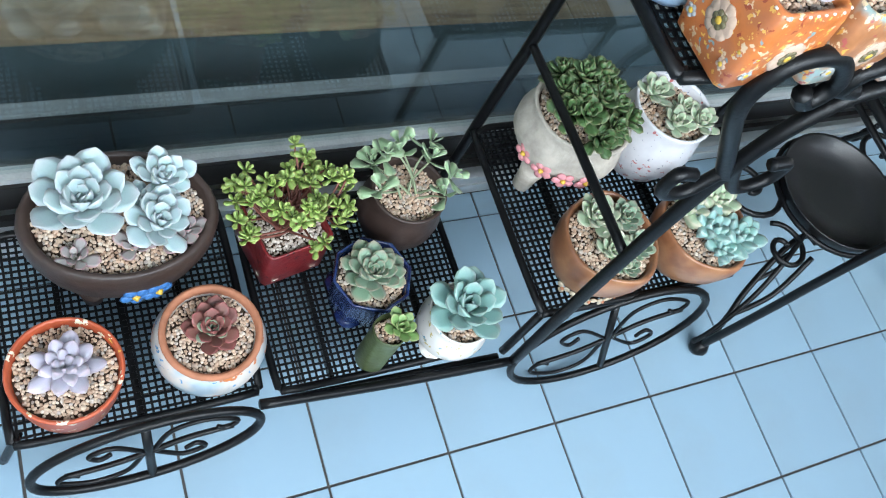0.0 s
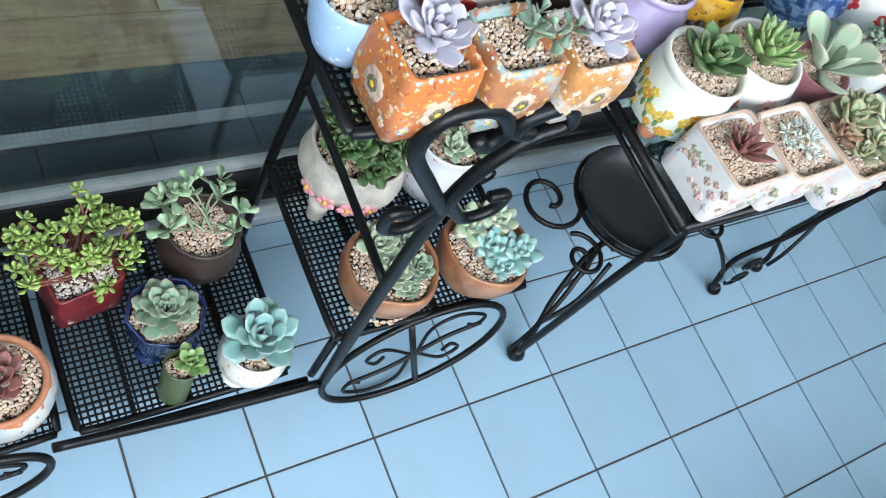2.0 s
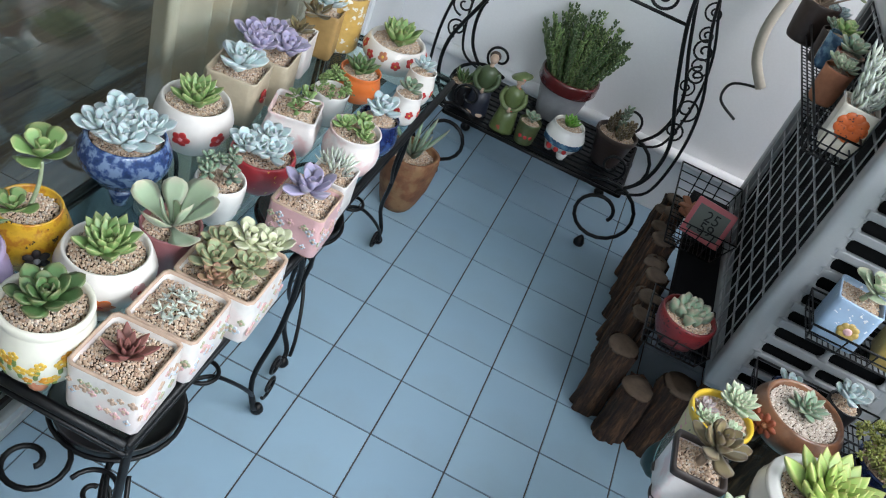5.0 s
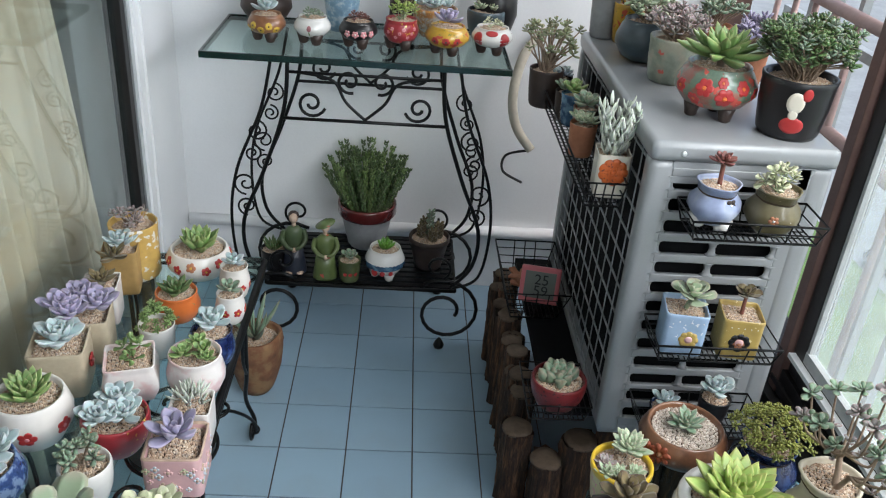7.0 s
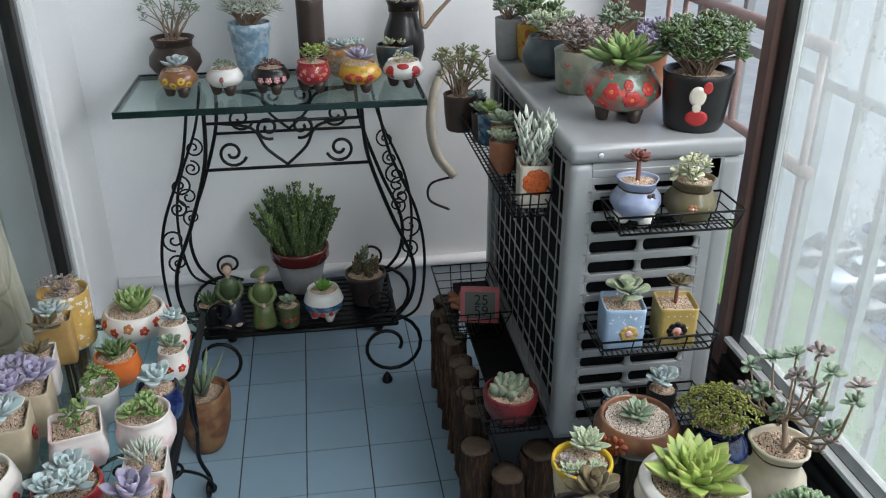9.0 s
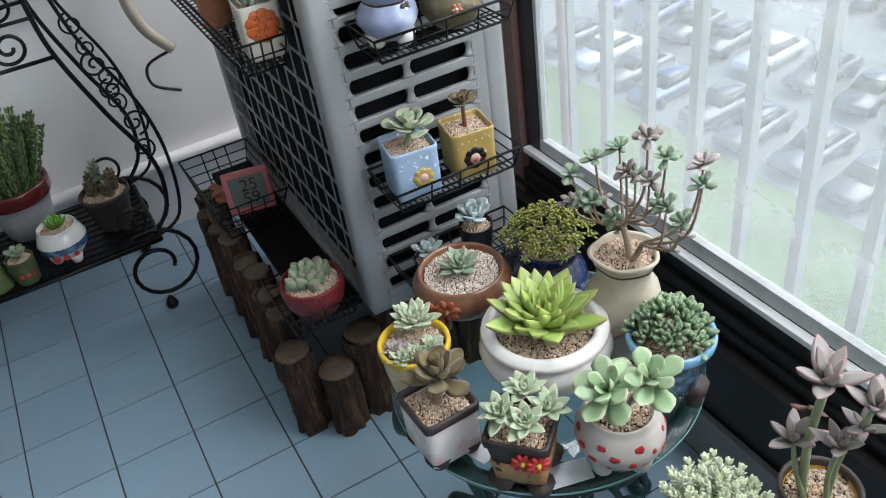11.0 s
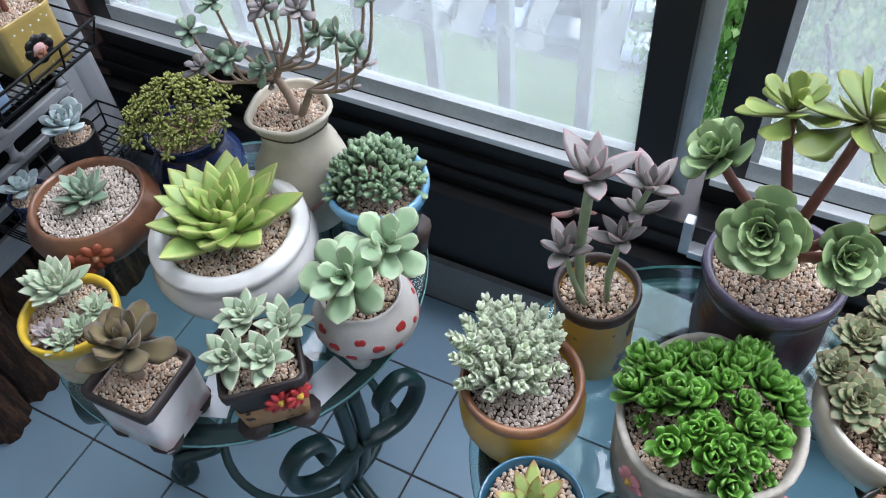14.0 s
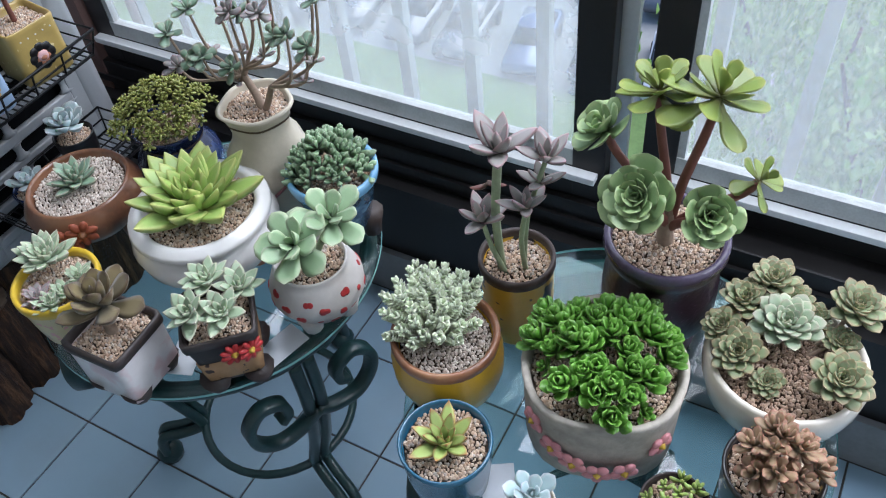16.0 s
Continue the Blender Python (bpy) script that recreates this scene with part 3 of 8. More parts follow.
structure("room_wall", join_geo([box_geo(-3.3, -3.0, 0, -3.2, 2.2, 2.6), box_geo(-3.3, 2.2, 0, X_DOOR - 0.2, 2.3, 2.6), box_geo(-3.3, -3.1, 0, X_DOOR - 0.2, -3.0, 2.6)]), M_ROOM, "dim walls of the room behind the glass")
structure("room_ceiling", box_geo(-3.3, -3.1, 2.6, X_DOOR - 0.2, 2.3, 2.7), M_ROOM, "dim ceiling of the room behind the glass")
M_CURTAIN = surface("beige_curtain", (0.80, 0.66, 0.50), 0.9, 0, 0.15, 70, 0.3, other=(0.82, 0.71, 0.57), blotch=6)


def curtain(y0, y1, x, folds, material, label):
    """Gathered cloth: deep uneven folds that spread towards the hem."""
    n, rows = folds * 12, 9
    verts, faces = [], []
    for i in range(n + 1):
        t = i / n
        for k in range(rows):
            z = 0.03 + 2.07 * k / (rows - 1)
            w = 2 * math.pi * folds * t + 0.5 * math.sin(7 * t) + 0.12 * math.sin(3 * z)
            d = (0.036 + 0.014 * math.sin(11 * t)) * math.sin(w) + 0.012 * math.sin(2.3 * w + 1)
            verts.append((x + d, y0 + (y1 - y0) * t + (0.10 - 0.17 * (z - 0.6)) * t + 0.012 * math.cos(w), z))
    for i in range(n):
        for k in range(rows - 1):
            a = i * rows + k
            faces.append((a, a + 1, a + rows + 1, a + rows))
    ob = part("curtain", (verts, faces), material)
    s = ob.modifiers.new("thickness", "SOLIDIFY")
    s.thickness = 0.003
    return tagged(ob, label, "curtain")


curtain(0.40, 1.10, -0.62, 7, M_CURTAIN, "beige gathered curtain hanging behind the glass door")

# window: dark sashes with milky glass, a brown post and security bars outside
win = structure("window_1", box_geo(X_WIN - 0.02, Y_BACK, 0.40, X_WIN + 0.10, Y_END, 0.475, 0.004), M_FRAME, "dark bronze sliding window with milky glass")
part("sill", box_geo(X_WIN - 0.05, Y_BACK, 0.382, X_WIN - 0.004, 0.70, 0.40), M_FRAME, win, smooth=False)
part("track", box_geo(X_WIN - 0.028, Y_BACK, 0.425, X_WIN - 0.0205, 0.68, 0.44), M_FRAME, win, smooth=False)
part("head", box_geo(X_WIN - 0.02, Y_BACK, 2.2, X_WIN + 0.10, Y_END, 2.25, 0.004), M_FRAME, win, smooth=False)


def sash(y0, y1, x, stile=0.055):
    s = part("sash", join_geo([box_geo(x - 0.014, y0, 0.476, x + 0.014, y1, 0.545, 0.003), box_geo(x - 0.014, y0, 2.14, x + 0.014, y1, 2.2, 0.003),
                               box_geo(x - 0.0145, y0, 0.48, x + 0.0145, y0 + stile, 2.19, 0.003), box_geo(x - 0.0145, y1 - stile, 0.48, x + 0.0145, y1, 2.19, 0.003)]), M_FRAME, win, smooth=False)
    part("bead", box_geo(x - 0.0145, y0 + stile, 0.5455, x + 0.004, y1 - stile, 0.578), M_SEAL, s, smooth=False)
    part("bead", box_geo(x - 0.012, y1 - stile - 0.012, 0.562, x + 0.004, y1 - stile, 2.14), M_SEAL, s, smooth=False)
    part("ledge", box_geo(x - 0.034, y0 + 0.01, 0.530, x - 0.0146, y1 - 0.01, 0.543, 0.002), M_LEDGE, s, "white painted ledge strip", smooth=False)
    g = part("pane", box_geo(x - 0.003, y0 + stile - 0.005, 0.55, x + 0.003, y1 - stile + 0.005, 2.145), M_HAZE, s, smooth=False)
    g.visible_shadow = False
    return s


sash(-0.49, 0.64, X_WIN + 0.005)
sash(-1.72, -0.535, X_WIN + 0.05)
sash(-2.6, -1.74, X_WIN + 0.005)
part("edge_strip", box_geo(X_WIN + 0.0195, -0.514, 0.49, X_WIN + 0.032, -0.488, 2.19, 0.002), M_ALU, win, "silver strip on the sash edge", smooth=False)
part("post", box_geo(X_WIN - 0.024, 0.648, 0.40, X_WIN + 0.05, 0.69, 2.25, 0.004), M_FRAME_BROWN, win, smooth=False)
part("post", box_geo(X_WIN - 0.01, 1.73, 0.40, X_WIN + 0.1, 1.785, 2.25, 0.004), M_FRAME_BROWN, win, smooth=False)
part("catch", join_geo([box_geo(X_WIN - 0.04, -0.545, 0.43, X_WIN - 0.0205, -0.53, 0.50, 0.002), box_geo(X_WIN - 0.045, -0.575, 0.43, X_WIN - 0.0205, -0.545, 0.444, 0.002)]), M_ALU, win, smooth=False)

M_BAR = surface("white_painted_bar", (0.36, 0.39, 0.39), 0.5, 0.1, 0.15, 90, 0.1)
grille = thing("security_grille", X_WIN + 0.28, 0, 0, "white painted steel security bars outside the window", "security grille")
for k in range(27):
    y = -2.5 + 0.16 * k
    part("bar", box_geo(-0.012, y - 0.013, 0.1, 0.012, y + 0.013, 2.3), M_BAR, grille, smooth=False)
for z in (0.1, 1.15, 2.28):
    part("rail", box_geo(-0.015, -2.55, z, 0.015, 1.85, z + 0.03), M_BAR, grille, smooth=False)
part("bracket", box_geo(-0.17, -2.55, 0.09, 0.0, -2.52, 0.13), M_BAR, grille, smooth=False)
part("bracket", box_geo(-0.17, 1.80, 0.09, 0.0, 1.83, 0.13), M_BAR, grille, smooth=False)
M_RAIL = surface("faded_pink_rail", (0.42, 0.30, 0.28), 0.6, 0.1, 0.2, 90, 0.1)
rail = thing("guard_rail", X_WIN + 0.2, 0, 0, "faded brown metal guard rail outside the open window", "railing")
for z in (0.95, 1.28):
    part("rail", tube_geo([(0, 0.75, z), (0, 1.85, z)], 0.02, 8), M_RAIL, rail)
for k in range(8):
    part("baluster", tube_geo([(0, 0.78 + 0.14 * k, 0.0), (0, 0.78 + 0.14 * k, 1.28)], 0.011, 8), M_RAIL, rail)

# ---- outside, far below: street, parked cars, trees ----
M_STREET = surface("grey_concrete_yard", (0.29, 0.31, 0.30), 0.9, 0, 0.2, 3, 0.1, blotch=0.4)
M_LAWN = surface("lawn", (0.13, 0.22, 0.07), 0.95, 0, 0.35, 6, 0.2, blotch=0.5)
tagged(part("ground", box_geo(1.8, -500, -19.7, 900, 700, -19.5), M_STREET, smooth=False), "grey concrete yard far below the window", kind="structure")
tagged(part("lawn", box_geo(18.0, -90, -19.5, 25.5, 90, -19.38), M_LAWN, smooth=False), "green lawn strip beside the parking yard", kind="structure")
def crown_material():
    """Leaves that let some light through, with daylight brightness put into their colour."""
    m, nt, b = nodes_of("daylight_brightened_leaves")
    g = nt.nodes.new("ShaderNodeNewGeometry")
    c = ramp(nt, g.outputs["Random Per Island"], [(0.0, (0.10, 0.26, 0.04)), (0.5, (0.23, 0.45, 0.09)), (1.0, (0.42, 0.60, 0.20))])
    tl, mx = nt.nodes.new("ShaderNodeBsdfTranslucent"), nt.nodes.new("ShaderNodeMixShader")
    nt.links.new(c, b.inputs["Base Color"])
    nt.links.new(c, tl.inputs[0])
    b.inputs["Roughness"].default_value = 0.5
    mx.inputs[0].default_value = 0.45
    nt.links.new(b.outputs[0], mx.inputs[1])
    nt.links.new(tl.outputs[0], mx.inputs[2])
    nt.links.new(mx.outputs[0], nt.nodes["Material Output"].inputs[0])
    return m


M_CROWN = crown_material()
CAR_GLASS = surface("car_glass", (0.02, 0.025, 0.03), 0.1, 0, 0.1, 10, 0)
M_TYRE = surface("tyre_rubber", (0.015, 0.015, 0.015), 0.8, 0, 0.2, 60, 0.1)


def extruded(side, half, top):
    """A body from its side view, narrower towards the top."""
    z0, z1 = min(p[1] for p in side), max(p[1] for p in side)
    bm = bmesh.new()
    rows = [[bm.verts.new((x, k * (half + (top - half) * (z - z0) / (z1 - z0)), z)) for x, z in side] for k in (-1, 1)]
    n = len(side)
    for i in range(n):
        bm.faces.new((rows[0][i], rows[0][(i + 1) % n], rows[1][(i + 1) % n], rows[1][i]))
    bm.faces.new(rows[0][::-1])
    bm.faces.new(rows[1])
    bmesh.ops.recalc_face_normals(bm, faces=bm.faces)
    bmesh.ops.bevel(bm, geom=bm.edges[:], offset=0.07, segments=2, affect="EDGES")
    bm.verts.index_update()
    out = [tuple(v.co) for v in bm.verts], [tuple(v.index for v in f.verts) for f in bm.faces]
    bm.free()
    return out


def car(x, y, turn, paint, label):
    e = thing("car", x, y, -19.5, label, "car", "cars parked in the yard", turn)
    side = [(-2.15, 0.35), (-2.2, 0.7), (-1.95, 0.88), (-0.95, 0.95), (1.75, 0.95), (2.1, 0.85), (2.2, 0.45), (2.05, 0.28), (-1.95, 0.28)]
    part("body", extruded(side, 0.86, 0.80), paint, e)
    part("cabin", extruded([(-1.0, 0.93), (-0.35, 1.38), (1.0, 1.40), (1.7, 0.93)], 0.76, 0.62), CAR_GLASS, e)
    part("roof", extruded([(-0.42, 1.37), (-0.3, 1.44), (0.95, 1.46), (1.06, 1.38)], 0.64, 0.60), paint, e)
    for sx in (-1.3, 1.3):
        for sy in (-0.78, 0.78):
            part("wheel", tube_geo([(sx, sy - 0.1, 0.32), (sx, sy + 0.1, 0.32)], 0.32, 14), M_TYRE, e)


WHITE_CAR = surface("white_car_paint", (0.75, 0.77, 0.78), 0.25, 0, 0.05, 20, 0, 0.5)
GREY_CAR = surface("grey_car_paint", (0.12, 0.13, 0.145), 0.25, 0.3, 0.05, 20, 0, 0.5)
BLUE_CAR = surface("blue_car_paint", (0.08, 0.13, 0.25), 0.25, 0.3, 0.05, 20, 0, 0.5)
rc = random.Random(5)
for row, (x, turn) in enumerate(((14.5, 12), (28.0, 8), (34.0, 8), (44, 10))):
    for k in range(15):
        paint, word = ((WHITE_CAR, "white"), (GREY_CAR, "grey"), (GREY_CAR, "grey"), (BLUE_CAR, "dark blue"))[rc.randrange(4)]
        car(x + rc.uniform(-0.3, 0.3), -5 + 2.9 * k + rc.uniform(-0.3, 0.3) + 2 * row, turn + rc.uniform(-4, 4), paint, word + " car parked in the yard below")


def tree(x, y, h, r, seed):
    rt = random.Random(seed)
    e = thing("tree", x, y, -19.5, "leafy green street tree below the window", "tree", "street trees")
    part("trunk", tube_geo([(0, 0, 0), (0.05, 0.03, h * 0.3), (0.1, -0.05, h * 0.6)], [0.30, 0.22, 0.10], 8), M_BARK, e)
    for k in range(4):
        a = k * 1.6 + rt.random()
        part("limb", tube_geo([(0.05, 0, h * 0.4), (r * 0.4 * math.cos(a), r * 0.4 * math.sin(a), h * 0.65), (r * 0.7 * math.cos(a), r * 0.7 * math.sin(a), h * 0.85)], [0.13, 0.09, 0.03], 6), M_BARK, e)
    v, f = [], []
    for k in range(10000):
        a, b, q = rt.uniform(0, 6.28), math.acos(rt.uniform(-0.7, 1)), r * rt.uniform(0.35, 1) ** 0.5 * (1 + 0.25 * math.sin(3 * k))
        c = Vector((q * math.sin(b) * math.cos(a), q * math.sin(b) * math.sin(a), h * 0.68 + 0.75 * q * math.cos(b)))
        m = Matrix.Translation(c) @ pose(0, 0, 0, rt.uniform(0, 180), rt.uniform(0, 180), 0)
        s = rt.uniform(0.07, 0.17)
        i = len(v)
        v.extend(tuple(m @ Vector(p)) for p in ((-s, 0, 0), (0, -s * 0.6, s * 0.2), (s, 0, 0), (0, s * 0.6, s * 0.2)))
        f.append((i, i + 1, i + 2, i + 3))
    part("crown", (v, f), M_CROWN, e, smooth=False)


TALL = ((7.2, -1.3, 7.2, 1.7), (8.6, 0.0, 7.0, 1.6), (6.4, -3.0, 7.6, 1.9), (9.6, -1.6, 7.4, 1.8))
for k, (x, y, h, r) in enumerate(((8.5, -3.0, 6.0, 2.2), (10.2, -5.5, 6.5, 2.4), (8.8, -8.2, 6.2, 2.3), (11.5, -1.0, 5.0, 1.6), 
                              (13.0, -10.5, 7.0, 2.6), (24.0, 9.0, 5.0, 2.0), (17.5, -6.0, 6.5, 2.5), (7.2, -11.5, 6.5, 2.3), *TALL)):
    tree(2 * x, 2 * y, 2 * h, 2 * r, 30 + k)

# ---- flower cart: three mesh decks on a scrolled iron frame ----
def mesh_deck(e, x0, y0, x1, y1, z, pitch=0.0095, rim=0.006):
    """A deck of crossed wires in a rounded frame, with cross bars under it."""
    deck = part("deck_frame", tube_geo(smooth_line([(x0, y0 + 0.03, z), (x0, y1 - 0.03, z), (x0 + 0.008, y1 - 0.008, z), (x0 + 0.03, y1, z), (x1 - 0.03, y1, z), (x1 - 0.008, y1 - 0.008, z), (x1, y1 - 0.03, z),
                                                     (x1, y0 + 0.03, z), (x1 - 0.008, y0 + 0.008, z), (x1 - 0.03, y0, z), (x0 + 0.03, y0, z), (x0 + 0.008, y0 + 0.008, z), (x0, y0 + 0.03, z)], 3)[:-1], rim, 8, True), M_IRON, e)
    w = 0.0017
    g = []
    n = int((x1 - x0) / pitch)
    for i in range(1, n):
        x = x0 + (x1 - x0) * i / n
        g.append(box_geo(x - w, y0 + 0.004, z - 0.001, x + w, y1 - 0.004, z + 0.001))
    n = int((y1 - y0) / pitch)
    for i in range(1, n):
        y = y0 + (y1 - y0) * i / n
        g.append(box_geo(x0 + 0.004, y - w, z - 0.0014, x1 - 0.004, y + w, z + 0.0014))
    m = part("wire_mesh", join_geo(g), M_IRON, deck, smooth=False)
    m["kind"] = "stuff"
    for k in (0.25, 0.5, 0.75):
        y = y0 + (y1 - y0) * k
        part("cross_bar", box_geo(x0, y - 0.004, z - 0.012, x1, y + 0.004, z - 0.003), M_IRON, deck, smooth=False)
    return deck


def iron(e, pts, r=0.005, name="scroll", smooth=5, sides=8):
    return part(name, tube_geo(smooth_line(pts, smooth) if smooth else pts, r, sides), M_IRON, e)


def flat_scroll(e, centre, u, v, r0, r1, a0, turns, r=0.004, name="scroll"):
    """A spiral in the plane of the vectors u and v."""
    c, u, v = Vector(centre), Vector(u), Vector(v)
    return part(name, tube_geo([c + u * p + v * q for p, q in spiral(0, 0, r0, r1, a0, turns)], r, 7), M_IRON, e)


cart = thing("plant_cart", -0.27, -1.1, 0.0, "black wrought iron cart with wire mesh decks and scrolls", "plant stand")
cart.matrix_basis = Matrix.Identity(4)
mesh_deck(cart, -0.43, -1.60, -0.135, -1.285, 0.114)
mesh_deck(cart, -0.42, -1.262, -0.128, -0.94, 0.114)
mesh_deck(cart, -0.43, -0.905, -0.115, -0.55, 0.262)
mesh_deck(cart, -0.44, -1.045, -0.122, -0.71, 0.823)
# front rail along the lower deck and the wheel-like ovals
iron(cart, [(-0.105, -1.30, 0.165), (-0.10, -1.1, 0.13), (-0.097, -0.89, 0.105)], 0.0075, "front_rail")
iron(cart, [(-0.118, -1.29, 0.112), (-0.112, -0.91, 0.095)], 0.006, "front_rail")
def oval_wheel(centre, along, up):
    """A leaning oval ring with scrolls inside: half axes along and up."""
    c, M, m = Vector(centre), Vector(along), Vector(up)
    at = lambda p, q: c + M * p + m * q
    w = part("wheel_ring", tube_geo([at(math.cos(2 * math.pi * k / 40), math.sin(2 * math.pi * k / 40)) for k in range(40)], 0.0062, 8, True), M_IRON, cart)
    part("spoke", tube_geo(smooth_line([at(-0.72, -0.1), at(-0.3, -0.12), at(0.05, 0.0), at(0.35, 0.12), at(0.75, 0.1)], 5), 0.0038, 6), M_IRON, w)
    part("spoke", tube_geo([at(0.02, -0.95), at(-0.02, 0.95)], 0.006, 8), M_IRON, w)
    for s in (-1, 1):
        part("scroll", tube_geo(smooth_line([at(s * 0.05, s * 0.05), at(s * 0.2, s * 0.55), at(s * 0.5, s * 0.62), at(s * 0.78, s * 0.3), at(s * 0.7, s * 0.1), at(s * 0.6, s * 0.22)], 6), 0.0032, 6), M_IRON, w)
        part("scroll", tube_geo(smooth_line([at(s * 0.05, -s * 0.05), at(s * 0.3, -s * 0.5), at(s * 0.5, -s * 0.42), at(s * 0.42, -s * 0.2), at(s * 0.32, -s * 0.3)], 6), 0.0032, 6), M_IRON, w)


oval_wheel((-0.081, -1.445, 0.158), (0, 0.138, 0.025), (-0.015, 0, 0.066))
oval_wheel((-0.088, -0.738, 0.148), (0, 0.151, 0.068), (-0.022, -0.03, 0.105))
# upright posts and the heart scroll at the top of the front one
iron(cart, [(-0.097, -0.89, 0.10), (-0.10, -0.902, 0.46), (-0.10, -0.90, 0.70), (-0.10, -0.86, 0.795), (-0.10, -0.812, 0.82), (-0.10, -0.832, 0.852), (-0.10, -0.87, 0.845), (-0.10, -0.878, 0.822), (-0.10, -0.855, 0.815)], 0.009, "post", 7)
iron(cart, [(-0.10, -0.90, 0.68), (-0.10, -0.94, 0.74), (-0.10, -0.985, 0.815), (-0.10, -0.974, 0.865), (-0.10, -0.925, 0.868), (-0.10, -0.891, 0.83), (-0.10, -0.905, 0.805), (-0.10, -0.922, 0.82)], 0.009, "heart_scroll", 7)
iron(cart, [(-0.10, -0.90, 0.70), (-0.10, -0.93, 0.655), (-0.10, -0.966, 0.662), (-0.10, -0.968, 0.694), (-0.10, -0.945, 0.69)], 0.0075, "scroll", 7)
iron(cart, [(-0.10, -0.90, 0.70), (-0.10, -0.86, 0.645), (-0.10, -0.82, 0.65), (-0.10, -0.816, 0.682), (-0.10, -0.84, 0.685)], 0.0075, "scroll", 7)
iron(cart, [(-0.43, -0.905, 0.0), (-0.435, -0.895, 0.30), (-0.445, -0.878, 0.46), (-0.445, -0.88, 0.823), (-0.445, -0.90, 0.95)], 0.0085, "post")
iron(cart, [(-0.445, -0.878, 0.45), (-0.27, -0.89, 0.47), (-0.105, -0.905, 0.49)], 0.0065, "cross_stay")
iron(cart, [(-0.43, -0.90, 0.812), (-0.11, -0.90, 0.812)], 0.007, "deck_bearer")
iron(cart, [(-0.43, -0.56, 0.0), (-0.43, -0.555, 0.262)], 0.007, "leg")
iron(cart, [(-0.12, -0.90, 0.26), (-0.115, -0.905, 0.11)], 0.007, "leg")
iron(cart, [(-0.40, -1.62, 0.0), (-0.40, -1.59, 0.114)], 0.006, "leg")
iron(cart, [(-0.15, -1.62, 0.0), (-0.15, -1.59, 0.114)], 0.006, "leg")
iron(cart, [(-0.43, -0.55, 0.262), (-0.44, -0.50, 0.28), (-0.45, -0.47, 0.24)], 0.005, "scroll")

# ---- long glass-topped stand ----
stand = thing("glass_plant_stand", 0, 0, 0, "long black iron plant stand with a clear glass top", "plant stand")
SX0, SX1, SY0, SY1, SZ = -0.435, -0.045, -0.475, 0.93, 0.572
for a, b in (((SX0, SY0), (SX1, SY0)), ((SX1, SY0), (SX1, SY1)), ((SX1, SY1), (SX0, SY1)), ((SX0, SY1), (SX0, SY0))):
    part("rail", tube_geo([(*a, SZ - 0.006), (*b, SZ - 0.006)], 0.0085, 8), M_IRON, stand)
    part("rail", tube_geo([(a[0], a[1], SZ - 0.028), (b[0], b[1], SZ - 0.028)], 0.005, 6), M_IRON, stand)
pane = part("glass_top", box_geo(SX0 + 0.004, SY0 + 0.004, SZ + 0.003, SX1 - 0.004, SY1 - 0.004, SZ + 0.009, 0.001), M_GLASS, stand, smooth=False)
pane.visible_shadow = False


def stand_leg(y, s, x, out):
    """A bent leg with a ball foot: a double bar that closes to one, and scrolls beside it."""
    pts = [(x, y + s * 0.0, SZ - 0.01), (x + out * 0.015, y + s * 0.05, 0.42), (x + out * 0.01, y + s * 0.035, 0.25), (x - out * 0.005, y - s * 0.01, 0.12), (x + out * 0.015, y - s * 0.02, 0.04), (x + out * 0.02, y, 0.016)]
    l = iron(stand, pts, 0.0065, "leg", 6)
    iron(l, [(x, y + s * 0.02, SZ - 0.03), (x + out * 0.018, y + s * 0.09, 0.46), (x + out * 0.012, y + s * 0.085, 0.34), (x + out * 0.01, y + s * 0.03, 0.24)], 0.005, "brace", 6)
    part("foot", lathe_geo([(0.004, 0.0), (0.013, 0.003), (0.016, 0.012), (0.012, 0.022), (0.005, 0.03)], "round", 12), M_IRON, l, m=pose(x + out * 0.02, y, 0))
    flat_scroll(l, (x + out * 0.02, y + s * 0.045, 0.05), (0, s, 0), (0, 0, 1), 0.034, 0.008, 200, 1.3, 0.0042)


iron(stand, [(SX1, SY0 + 0.01, SZ - 0.01), (-0.05, -0.475, 0.40), (-0.055, -0.47, 0.22), (-0.058, -0.468, 0.12), (-0.062, -0.465, 0.02)], 0.0075, "leg", 5)
iron(stand, [(-0.062, -0.462, 0.03), (-0.09, -0.43, 0.08), (-0.12, -0.40, 0.12), (-0.16, -0.34, 0.18), (-0.171, -0.299, 0.205), (-0.15, -0.29, 0.21)], 0.006, "brace", 6)
iron(stand, [(-0.09, -0.43, 0.08), (-0.095, -0.37, 0.14), (-0.13, -0.305, 0.20)], 0.005, "brace", 6)
iron(stand, [(-0.13, -0.385, 0.13), (-0.135, -0.35, 0.165), (-0.15, -0.335, 0.185), (-0.145, -0.35, 0.165)], 0.004, "scroll", 6)
part("foot", lathe_geo([(0.004, 0.0), (0.015, 0.003), (0.019, 0.014), (0.014, 0.026), (0.006, 0.034)], "round", 12), M_IRON, stand, m=pose(-0.062, -0.465, 0))
stand_leg(0.10, 1, -0.08, 1)
stand_leg(0.26, -1, -0.10, 1)
stand_leg(0.86, -1, -0.10, 1)
for y in (-0.42, 0.15, 0.88):
    stand_leg(y, 1, SX0 + 0.02, -1)
